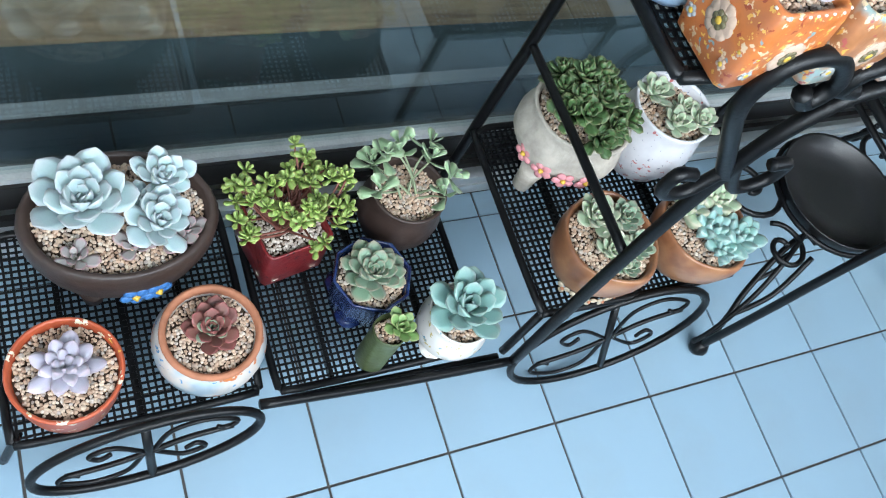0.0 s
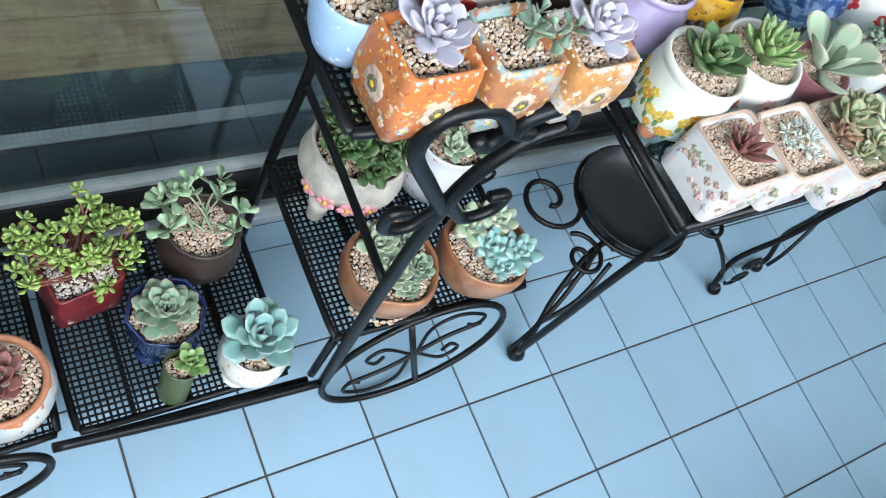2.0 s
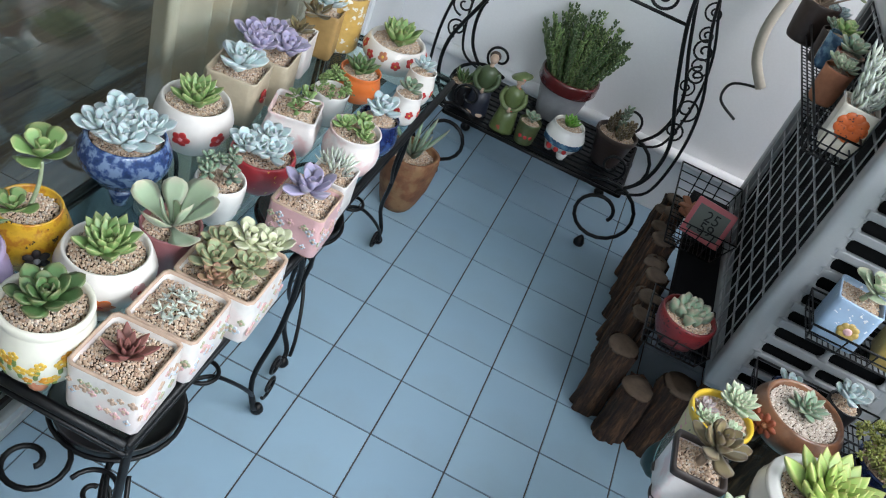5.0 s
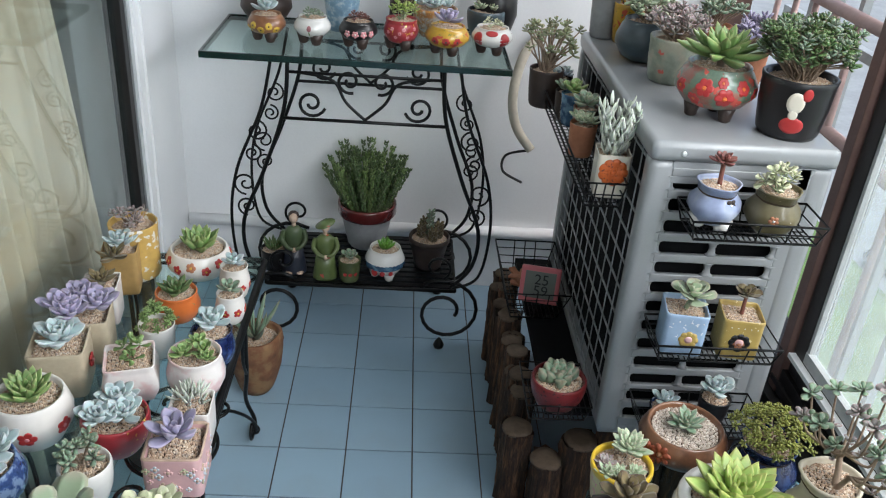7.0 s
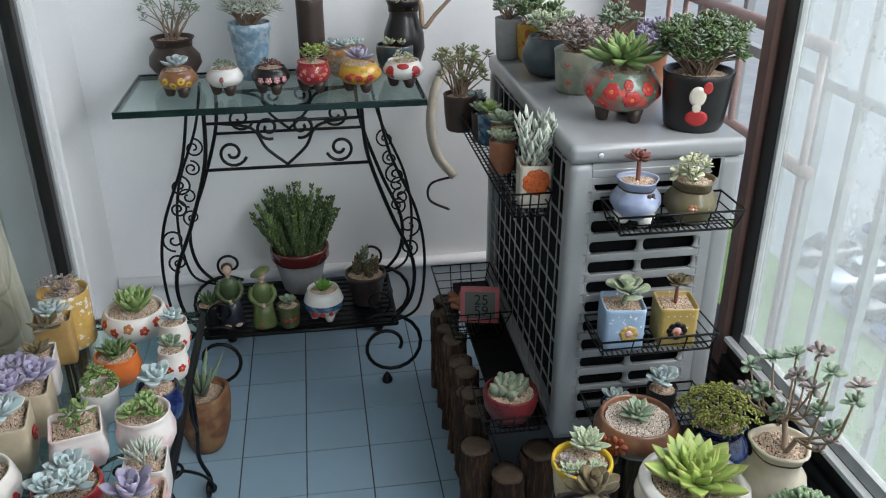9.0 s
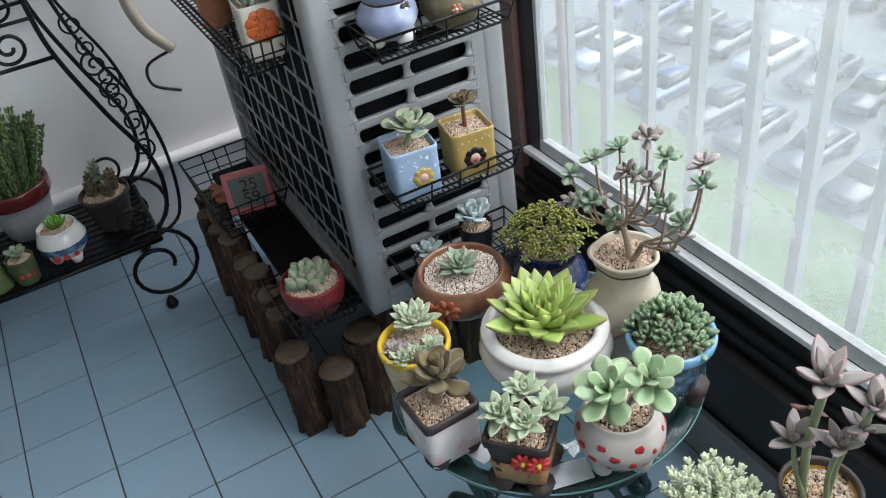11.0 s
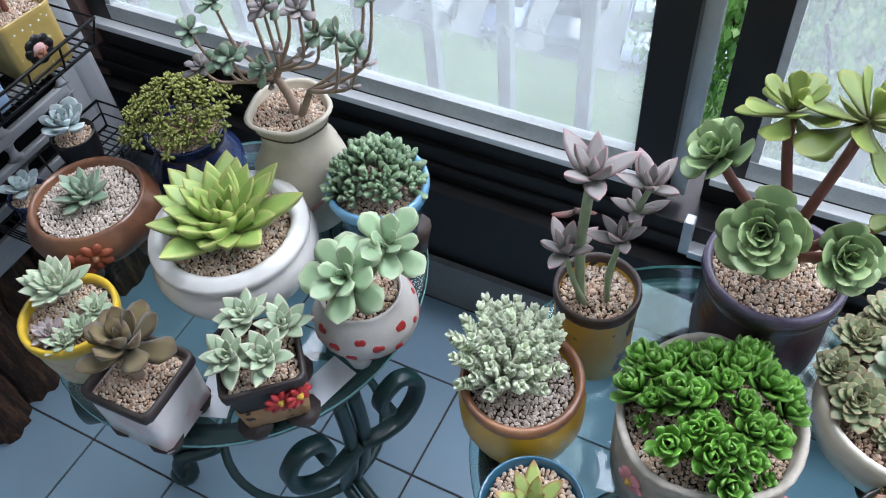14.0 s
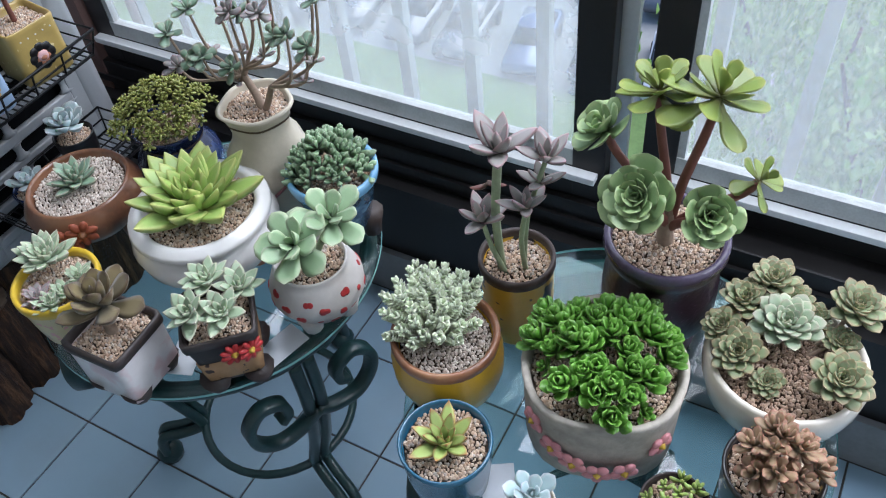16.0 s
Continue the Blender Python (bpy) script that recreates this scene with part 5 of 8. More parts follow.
G_PINKBLUE = surface("white_glaze_with_blue_and_orange_painting", (0.66, 0.60, 0.54), 0.35, 0, 0.15, 80, 0.1, 0.3, other=(0.30, 0.48, 0.60), spots=(((0.55, 0.17, 0.04), 32, 0.2), ((0.10, 0.28, 0.50), 44, 0.16)))
G_RED = surface("red_lacquer_glaze", (0.17, 0.014, 0.016), 0.35, 0, 0.35, 90, 0.5, 0.2, spots=(((0.02, 0.004, 0.005), 75, 0.2),))
G_NAVY = surface("cobalt_blue_glaze", (0.010, 0.018, 0.075), 0.2, 0, 0.5, 70, 0.1, 0.5, other=(0.03, 0.06, 0.16), blotch=40)
G_MOSS = surface("mossy_green_glaze", (0.075, 0.10, 0.035), 0.4, 0, 0.45, 70, 0.5, 0.2)
G_WHITE = surface("white_glaze", (0.70, 0.69, 0.66), 0.25, 0, 0.08, 60, 0.08, 0.5)
G_WHITE_FL = surface("white_glaze_with_painted_flowers", (0.68, 0.66, 0.62), 0.3, 0, 0.1, 60, 0.15, 0.3, spots=(((0.16, 0.28, 0.34), 48, 0.14), ((0.45, 0.36, 0.12), 60, 0.16)))
G_STONE = surface("carved_pale_stone", (0.44, 0.40, 0.34), 0.85, 0, 0.35, 60, 0.9, blotch=40)
G_SPECK = surface("white_glaze_with_pink_speckles", (0.60, 0.60, 0.62), 0.3, 0, 0.15, 60, 0.2, 0.3, spots=(((0.45, 0.12, 0.12), 60, 0.18), ((0.12, 0.14, 0.2), 90, 0.1)))
G_ORANGE = surface("orange_enamel_with_flowers", (0.52, 0.16, 0.04), 0.35, 0, 0.3, 60, 0.3, 0.3, other=(0.36, 0.12, 0.05), blotch=30, spots=(((0.62, 0.46, 0.30), 85, 0.22), ((0.20, 0.30, 0.32), 55, 0.16), ((0.66, 0.38, 0.08), 110, 0.2), ((0.28, 0.05, 0.02), 70, 0.14)))
G_ORBLUE = surface("brown_and_turquoise_enamel", (0.40, 0.17, 0.07), 0.35, 0, 0.4, 60, 0.3, 0.3, other=(0.25, 0.50, 0.52), blotch=25, spots=(((0.62, 0.48, 0.30), 90, 0.22), ((0.35, 0.08, 0.07), 60, 0.16), ((0.62, 0.33, 0.07), 75, 0.2)))
G_ORMIX = surface("orange_and_cream_enamel", (0.48, 0.22, 0.07), 0.35, 0, 0.35, 60, 0.3, 0.3, other=(0.52, 0.60, 0.62), blotch=25, spots=(((0.64, 0.54, 0.42), 80, 0.24), ((0.5, 0.28, 0.03), 100, 0.2), ((0.24, 0.10, 0.06), 55, 0.15)))
G_LILAC = surface("lilac_glaze", (0.36, 0.29, 0.45), 0.25, 0, 0.2, 60, 0.1, 0.5)
G_AMBER = surface("mottled_yellow_brown_glaze", (0.56, 0.33, 0.02), 0.3, 0, 0.3, 60, 0.2, 0.4, other=(0.30, 0.075, 0.012), blotch=48, spots=(((0.03, 0.02, 0.015), 60, 0.16),))
G_YELFL = surface("cream_glaze_with_yellow_flowers", (0.70, 0.68, 0.58), 0.3, 0, 0.08, 60, 0.1, 0.4, spots=())
G_REDFL = surface("white_glaze_with_red_flowers", (0.70, 0.67, 0.63), 0.28, 0, 0.1, 60, 0.1, 0.4)
G_BLUESP = surface("mottled_blue_glaze", (0.03, 0.065, 0.19), 0.25, 0, 0.5, 60, 0.1, 0.5, other=(0.22, 0.31, 0.45), blotch=60)
G_BLUEWHITE = surface("blue_and_white_mottled_glaze", (0.20, 0.33, 0.44), 0.3, 0, 0.4, 60, 0.2, 0.3, other=(0.55, 0.60, 0.62), blotch=35)
G_MAUVE = surface("dusty_rose_glaze", (0.34, 0.13, 0.14), 0.3, 0, 0.25, 60, 0.1, 0.4)
G_REDBOWL = surface("crimson_glaze", (0.36, 0.03, 0.04), 0.3, 0, 0.3, 60, 0.1, 0.4, spots=(((0.62, 0.40, 0.06), 60, 0.15),))
G_BEIGE = surface("beige_stoneware", (0.46, 0.39, 0.28), 0.7, 0, 0.2, 70, 0.3)
G_BISQUE = surface("rubbed_bisque_edge", (0.50, 0.36, 0.27), 0.7, 0, 0.3, 90, 0.3)
G_PINK = surface("pale_pink_glaze", (0.62, 0.38, 0.38), 0.35, 0, 0.15, 60, 0.1, 0.3)
G_WHITEPINK = surface("white_and_pink_glaze", (0.70, 0.66, 0.64), 0.3, 0, 0.1, 60, 0.1, 0.4, other=(0.64, 0.38, 0.38), blotch=18)
G_ORPOT = surface("orange_glaze", (0.62, 0.15, 0.03), 0.3, 0, 0.2, 60, 0.1, 0.4, spots=(((0.10, 0.22, 0.12), 40, 0.13),))
G_MOSAIC = surface("gold_and_white_mosaic_glaze", (0.56, 0.36, 0.10), 0.4, 0, 0.3, 60, 0.3, 0.3, spots=(((0.68, 0.66, 0.6), 45, 0.3),))
G_GOLD = surface("golden_ochre_stoneware", (0.40, 0.25, 0.09), 0.55, 0, 0.3, 60, 0.3)
G_PAINTED = surface("white_glaze_with_fine_flower_painting", (0.66, 0.63, 0.60), 0.4, 0, 0.12, 60, 0.25, 0.2, other=(0.66, 0.56, 0.54), blotch=15)
G_ROCK = surface("rough_brown_stone", (0.20, 0.085, 0.04), 0.7, 0, 0.5, 25, 0.9, other=(0.28, 0.17, 0.08), blotch=18)
G_BLACK = surface("black_glaze", (0.007, 0.0065, 0.0075), 0.35, 0, 0.4, 60, 0.1, 0.1)
G_GREY = surface("grey_stoneware", (0.33, 0.34, 0.35), 0.5, 0, 0.2, 70, 0.2, 0.1)
G_MAROON = surface("maroon_glaze", (0.10, 0.014, 0.014), 0.15, 0, 0.3, 60, 0.1, 0.6)
G_FLORALRED = surface("red_and_teal_flower_glaze", (0.11, 0.17, 0.12), 0.3, 0, 0.4, 60, 0.1, 0.5, other=(0.32, 0.06, 0.04), blotch=22, spots=(((0.50, 0.07, 0.05), 24, 0.30), ((0.22, 0.05, 0.03), 70, 0.12), ((0.60, 0.50, 0.36), 60, 0.08)))
G_MULTI = surface("grey_green_and_red_painted_glaze", (0.26, 0.30, 0.24), 0.35, 0, 0.4, 60, 0.1, 0.4, other=(0.40, 0.36, 0.28), blotch=20, spots=(((0.55, 0.10, 0.08), 25, 0.16),))
G_TEAL = surface("dark_teal_glaze", (0.035, 0.06, 0.075), 0.3, 0, 0.35, 60, 0.1, 0.4)
G_YELRED = surface("yellow_glaze_with_red_flowers", (0.55, 0.32, 0.03), 0.3, 0, 0.3, 60, 0.1, 0.4, spots=(((0.45, 0.06, 0.03), 34, 0.28), ((0.08, 0.16, 0.05), 50, 0.14)))
G_SKY = surface("pale_blue_glaze", (0.30, 0.42, 0.58), 0.35, 0, 0.15, 60, 0.1, 0.3, spots=(((0.70, 0.72, 0.74), 55, 0.15),))
G_MUSTARD = surface("mustard_glaze", (0.42, 0.30, 0.09), 0.4, 0, 0.2, 60, 0.1, 0.3, spots=(((0.66, 0.55, 0.30), 55, 0.13),))
G_OLIVE = surface("olive_brown_glaze", (0.13, 0.11, 0.055), 0.35, 0, 0.35, 60, 0.2, 0.3)
G_PERI = surface("periwinkle_glaze", (0.26, 0.31, 0.46), 0.3, 0, 0.3, 60, 0.1, 0.4, other=(0.42, 0.46, 0.54))
G_YELLOW = surface("yellow_glaze", (0.62, 0.42, 0.03), 0.3, 0, 0.15, 60, 0.1, 0.4)
G_YELPAINT = surface("cream_glaze_with_pink_blossoms", (0.58, 0.48, 0.24), 0.4, 0, 0.2, 60, 0.1, 0.3, spots=(((0.58, 0.26, 0.24), 50, 0.22), ((0.12, 0.12, 0.1), 65, 0.1)))
G_CREAM = surface("cream_glaze", (0.68, 0.63, 0.53), 0.25, 0, 0.12, 60, 0.08, 0.5)
G_DOTS = surface("white_glaze_with_red_dots", (0.60, 0.57, 0.53), 0.4, 0, 0.2, 60, 0.2, 0.2)
G_BLUELT = surface("blue_glaze_with_dark_base", (0.035, 0.09, 0.17), 0.25, 0, 0.4, 60, 0.2, 0.5, other=(0.14, 0.28, 0.38), blotch=40)
G_LTBLUE = surface("light_blue_rim_glaze", (0.16, 0.36, 0.55), 0.25, 0, 0.2, 60, 0.1, 0.5)
G_JUG = surface("cream_stoneware_with_pink_stroke", (0.50, 0.45, 0.35), 0.45, 0, 0.2, 60, 0.2, 0.2)
G_OCHRE = surface("amber_yellow_glaze", (0.60, 0.35, 0.02), 0.28, 0, 0.10, 60, 0.1, 0.3)
G_YELBLACK = surface("yellow_glaze_with_black_shapes", (0.55, 0.34, 0.03), 0.3, 0, 0.12, 60, 0.1, 0.3, spots=(((0.012, 0.012, 0.014), 17, 0.36),))
G_PLUM = surface("dark_plum_glaze", (0.026, 0.012, 0.022), 0.3, 0, 0.5, 120, 0.4, 0.25, spots=(((0.14, 0.09, 0.13), 220, 0.12),))
G_PLUMRIM = surface("bluish_plum_rim", (0.075, 0.055, 0.10), 0.25, 0, 0.5, 150, 0.2, 0.4)
G_STEEL = surface("deep_blue_glaze", (0.018, 0.11, 0.19), 0.25, 0, 0.3, 60, 0.1, 0.5)
G_CARVE = surface("carved_tan_and_black_clay", (0.42, 0.24, 0.11), 0.6, 0, 0.3, 60, 0.4, 0, spots=(((0.04, 0.02, 0.015), 60, 0.22),))
G_DARKCLAY = surface("black_clay", (0.035, 0.026, 0.024), 0.55, 0, 0.35, 80, 0.4)
G_FLOWERPINK = surface("pink_clay", (0.64, 0.27, 0.29), 0.5, 0, 0.2, 80, 0.2)
G_FLOWERYEL = surface("yellow_clay", (0.62, 0.40, 0.05), 0.5, 0, 0.2, 80, 0.2)
G_YELORANGE = surface("orange_yellow_paint", (0.60, 0.27, 0.02), 0.4, 0, 0.2, 80, 0.1)
G_LEAFPALE = surface("pale_leaf_paint", (0.34, 0.38, 0.24), 0.4, 0, 0.2, 80, 0.1)
G_SKYPALE = surface("pale_blue_paint", (0.46, 0.52, 0.58), 0.4, 0, 0.2, 80, 0.1)
G_LEAFPAINT = surface("green_leaf_paint", (0.14, 0.22, 0.07), 0.4, 0, 0.2, 80, 0.1)
G_FLOWERRED = surface("red_clay", (0.42, 0.03, 0.03), 0.45, 0, 0.2, 80, 0.2)
G_FLOWERBLUE = surface("blue_clay", (0.05, 0.16, 0.40), 0.45, 0, 0.2, 80, 0.2)


def clay_flower(e, h, r, angle, size, petal_mat, heart_mat, petals=5, sink=0.0, label=""):
    """A modelled flower stuck on a pot's wall: petals and a heart."""
    m = pose(0, 0, h, 0, 0, angle) @ Matrix.Translation((r - sink, 0, 0)) @ pose(0, 0, 0, 0, 90, 0)
    g = []
    for k in range(petals):
        q = m @ pose(0, 0, 0, 0, 0, 360 * k / petals) @ Matrix.Translation((size * 0.55, 0, size * 0.12)) @ Matrix.Diagonal((size * 0.48, size * (2.0 / petals if petals > 5 else 0.42), size * 0.22, 1))
        v, f = lathe_geo([(0.1, -1), (0.75, -0.6), (1, 0), (0.75, 0.6), (0.1, 0.9)], "round", 8)
        g.append(([tuple(q @ Vector(p)) for p in v], f))
    fl = part("clay_flower", join_geo(g), petal_mat, e, label)
    v, f = lathe_geo([(0.2, -1), (1, 0), (0.2, 1)], "round", 8)
    q = m @ Matrix.Translation((0, 0, size * 0.25)) @ Matrix.Diagonal((size * 0.28, size * 0.28, size * 0.25, 1))
    part("heart", ([tuple(q @ Vector(p)) for p in v], f), heart_mat, fl)


def dot_geo(h, r, angle, size, tall=1.0):
    """A dab of paint that follows the pot's wall: r is its radius there, or a function of the height."""
    v, f = lathe_geo([(size, -0.0015), (size * 0.96, 0.0006), (size * 0.6, 0.0008), (size * 0.2, 0.0008)], "round", 16)
    out = []
    for x, y, z in v:
        q = (r(h + y * tall) if callable(r) else r) + z
        out.append((q * math.cos(radians(angle) + x / q), q * math.sin(radians(angle) + x / q), h + y * tall))
    return out, f


def dot(e, h, r, angle, size, material, name="painted_dot", tall=1.0):
    part(name, dot_geo(h, r, angle, size, tall), material, e)


def skin(place, form, base=0.0):
    """The radius of a pot's wall as a function of the height over its support."""
    rr, hh = place[3], place[4]
    P = [(q * rr, base + t * (hh - base)) for q, t in PROFILES[form]]
    return lambda z: float(np.interp(z, [p[1] for p in P], [p[0] for p in P]))


def blossom(e, wall, h, angle, size, petal_mat, heart_mat=None, petals=5, start=0.0):
    """A painted flower on a pot's wall: petals round a heart."""
    q = wall(h) if callable(wall) else wall
    turns = [2 * math.pi * k / petals + start for k in range(petals)]
    f = part("painted_flower", join_geo([dot_geo(h + size * 0.6 * math.sin(w), wall, angle + math.degrees(size * 0.6 * math.cos(w) / q), size * 0.42) for w in turns]), petal_mat, e)
    if heart_mat:
        dot(f, h, (lambda z: wall(z) + 0.0006) if callable(wall) else wall + 0.0006, angle, size * 0.24, heart_mat, "painted_heart")


def face_blossom(e, r, turn, off, h, size, petal_mat, heart_mat=None, petals=5):
    """A painted flower on the flat side, towards turn, of a square pot."""
    def dab(u, z, lift):
        v, f = lathe_geo([(size * 0.42, -0.001), (size * 0.40, 0.0006 + lift), (size * 0.1, 0.0008 + lift)], "round", 12)
        m = pose(0, 0, h + z, 0, 0, turn) @ Matrix.Translation((r, off + u, 0)) @ pose(0, 0, 0, 0, 90, 0)
        return [tuple(m @ Vector(p)) for p in v], f
    turns = [2 * math.pi * k / petals for k in range(petals)]
    f = part("painted_flower", join_geo([dab(size * 0.6 * math.cos(w), size * 0.6 * math.sin(w), 0.0) for w in turns]), petal_mat, e)
    if heart_mat:
        part("painted_heart", dab(0, 0, 0.0005), heart_mat, f)


GROW = [1.0]


def agave(e, s, R, n=34, mat=L_LIME, kind="lance", at=(0, 0), **kw):
    R *= GROW[0]
    rosette(e, (at[0], at[1], s), R, n, mat, kind, **{"inner": 80, "outer": 22, "width": 0.95, **kw})


def eche(e, s, R, n=30, mat=L_BLUE, at=(0, 0), kind="spoon", **kw):
    R *= GROW[0]
    rosette(e, (at[0], at[1], s + R * 0.14), R, max(9, int(n * 0.82)), mat, kind, **{"inner": 80, "outer": 9, "width": 0.92, "first": 0.3, **kw})


def shrub(e, s, spread, height, tips, mat, kind="spoon", stems=None, leaf=0.013, per=9, seed=1, stem_r=0.0022, at=(0, 0), lean=(0, 0), stem_mat=None):
    """Woody stems that branch from the soil and end in small rosettes."""
    rg = random.Random(seed)
    for k in range(tips):
        a, q = rg.uniform(0, 6.28), spread * math.sqrt(rg.uniform(0.05, 1))
        top = Vector((at[0] + lean[0] + q * math.cos(a), at[1] + lean[1] + q * math.sin(a), s + height * rg.uniform(0.45, 1.0) * (1 - 0.25 * q / spread)))
        foot = Vector((at[0] + rg.uniform(-0.2, 0.2) * spread, at[1] + rg.uniform(-0.2, 0.2) * spread, s - 0.004))
        mid = foot.lerp(top, 0.5) + Vector((rg.uniform(-1, 1), rg.uniform(-1, 1), 0.5)) * spread * 0.15
        stem(e, [foot, mid, top], stem_r, stem_r * 0.6, stem_mat or M_STEM)
        foliage(e, rosette_poses(top, leaf, per, inner=75, outer=-5, width=0.85, rng=rg, tilt=(rg.uniform(-30, 30), rg.uniform(-30, 30)), rise=0.5), mat, kind, "sprig")


def cushion(e, s, R, n, mat, kind="bead", leaf=0.009, per=10, dome=0.5, seed=1, at=(0, 0), inner=75, outer=5, width=0.75, first=0.38):
    """A dome of many small rosettes."""
    rg = random.Random(seed)
    for k in range(n):
        q, a = R * math.sqrt((k + 0.5) / n) * rg.uniform(0.88, 1.06), 2.4 * k + rg.uniform(-0.3, 0.3)
        z = s + R * dome * (1 - (q / R) ** 2) * rg.uniform(0.75, 1.15) + leaf * 0.3
        foliage(e, rosette_poses((at[0] + q * math.cos(a), at[1] + q * math.sin(a), z), leaf * rg.uniform(0.8, 1.15), per, inner=inner, outer=outer, width=width, rng=rg, first=first,
                                 tilt=(-35 * q / R * math.sin(a), 35 * q / R * math.cos(a)), rise=0.5), mat, kind, "sprig")


# ---- pots on the cart ----
e, s, r = pot((-0.359, -1.431, 0.120, 0.114, 0.150), "large oval dark brown bowl with two blue-white echeverias", G_BROWN, "bowl", "oval", feet=4, foot_h=0.03, sx=0.80, sy=1.04, turn=0, gravel=M_PEBBLE, stone=0.0034)
eche(e, s + 0.012, 0.072, 34, L_BLUE, (-0.01, -0.042))
for p, q in (((-0.038, 0.055), 0.050), ((0.026, 0.040), 0.054), ((-0.004, 0.028), 0.036)):
    eche(e, s + 0.008, q, 26, L_BLUE, p, tilt=(-12, 8))
for p in ((0.044, 0.06), (0.03, 0.075), (0.05, -0.06), (0.045, 0.01)):
    eche(e, s - 0.006, 0.03, 14, L_PINK, p)
for a in (2, 20):
    clay_flower(e, 0.088, 0.114 * outline("oval", radians(a), 0, 0.80, 1.04) * 0.97, a, 0.021, G_FLOWERBLUE, G_FLOWERYEL, sink=0.002)
e, s, r = pot((-0.190, -1.523, 0.120, 0.068, 0.090), "round pot with an orange-red rim and lilac ghost-plant rosette", G_REDRIM, "cup", wall=0.09, stone=0.0034)
eche(e, s, 0.050, 26, L_LILAC, kind="bead", outer=14, width=0.85)
e, s, r = pot((-0.201, -1.347, 0.120, 0.064, 0.095), "white pot painted with blue and orange, red-brown echeveria", G_PINKBLUE, "rolled", rim_mat=G_TERRA, stone=0.0034)
eche(e, s, 0.046, 30, L_RED, width=0.9)
eche(e, s + 0.012, 0.026, 16, L_JADE)
e, s, r = pot((-0.342, -1.213, 0.120, 0.056, 0.100), "square red lacquered pot with a bushy green jade shrub", G_RED, "box", "square", feet=4, foot_h=0.01, foot_mat=G_CREAM, turn=12, gravel=M_PEBBLE_G, stone=0.0034)
shrub(e, s, 0.088, 0.105, 54, L_LIME, "spoon", leaf=0.0165, per=10, seed=4, stem_mat=M_STEM_R)
e, s, r = pot((-0.353, -1.028, 0.120, 0.059, 0.120), "dark brown stoneware jug with a pale green trailing plant", G_BROWN, "belly", wall=0.12, stone=0.0034)
shrub(e, s, 0.066, 0.075, 10, L_MINT, "paddle", leaf=0.033, per=6, seed=6, stem_mat=M_STEM_G)
e, s, r = pot((-0.238, -1.115, 0.120, 0.058, 0.100), "cobalt blue octagonal pot with a grey-green echeveria", G_NAVY, "cup", "oct", feet=4, foot_h=0.012, stone=0.0034)
eche(e, s - 0.004, 0.053, 44, L_JADE, width=0.86, outer=2)
e, s, r = pot((-0.147, -1.122, 0.120, 0.024, 0.120), "small mossy green vase with a tiny rosette", G_MOSS, "straight", "lump", turn=40, stone=0.0034)
eche(e, s + 0.01, 0.030, 20, L_GREEN, (0.004, 0.012))
e, s, r = pot((-0.155, -1.003, 0.120, 0.049, 0.100), "white relief pot with a blue-green echeveria", G_WHITE_FL, "belly", feet=3, foot_h=0.01, stone=0.0034)
eche(e, s + 0.012, 0.066, 26, L_TURQ, outer=4, first=0.36)
e, s, r = pot((-0.348, -0.816, 0.270, 0.075, 0.150), "carved pale stone pot with pink flowers, dark green rosette", G_STONE, "belly", "lump", feet=3, foot_h=0.05, foot_r=0.75, stone=0.0034)
cushion(e, s, 0.060, 15, L_DARK, "spoon", 0.034, 16, 0.5, 3, width=0.95)
for a in (-75, -50, -25, 0):
    clay_flower(e, 0.085, (-0.348, -0.816, 0.270, 0.075, 0.150)[3] * 1.04, a, 0.017, G_FLOWERPINK, G_FLOWERYEL)
e, s, r = pot((-0.343, -0.651, 0.270, 0.065, 0.140), "white speckled urn with several mint green rosettes", G_SPECK, "belly", stone=0.0034)
for p, q in (((-0.03, -0.02), 0.036), ((0.0, 0.02), 0.026), ((0.025, -0.01), 0.034), ((0.03, 0.035), 0.034)):
    eche(e, s, q, 22, L_PALE, p)
e, s, r = pot((-0.172, -0.819, 0.270, 0.072, 0.100), "brown terracotta pot with modelled leaves, green rosettes", G_TERRA_BR, "bowl", "lump", wall=0.1, stone=0.0034)
for p, q in (((-0.03, -0.015), 0.036), ((-0.025, 0.03), 0.03), ((0.02, -0.01), 0.032), ((0.02, 0.032), 0.028), ((0.045, 0.005), 0.02)):
    eche(e, s, q * 1.1, 30, L_PALE if q > 0.03 else L_JADE, p)
for k in range(7):
    clay_flower(e, 0.018, (-0.172, -0.819, 0.270, 0.072, 0.100)[3] * 0.84, -60 + 20 * k, 0.012, G_BEIGE, G_TERRA, 3)
e, s, r = pot((-0.164, -0.651, 0.270, 0.072, 0.095), "rough brown clay pot with a pale fleshy cluster", G_TERRA_BR, "bowl", "lump", turn=60, stone=0.0034)
for p, q in (((-0.035, -0.03), 0.036), ((-0.03, 0.02), 0.034), ((0.01, -0.01), 0.034), ((0.03, 0.03), 0.036), ((0.045, -0.005), 0.026)):
    eche(e, s + 0.012, q * 1.22, 20, L_PALE if p[0] < 0 else L_TURQ, p, "bead", width=0.95, outer=20)
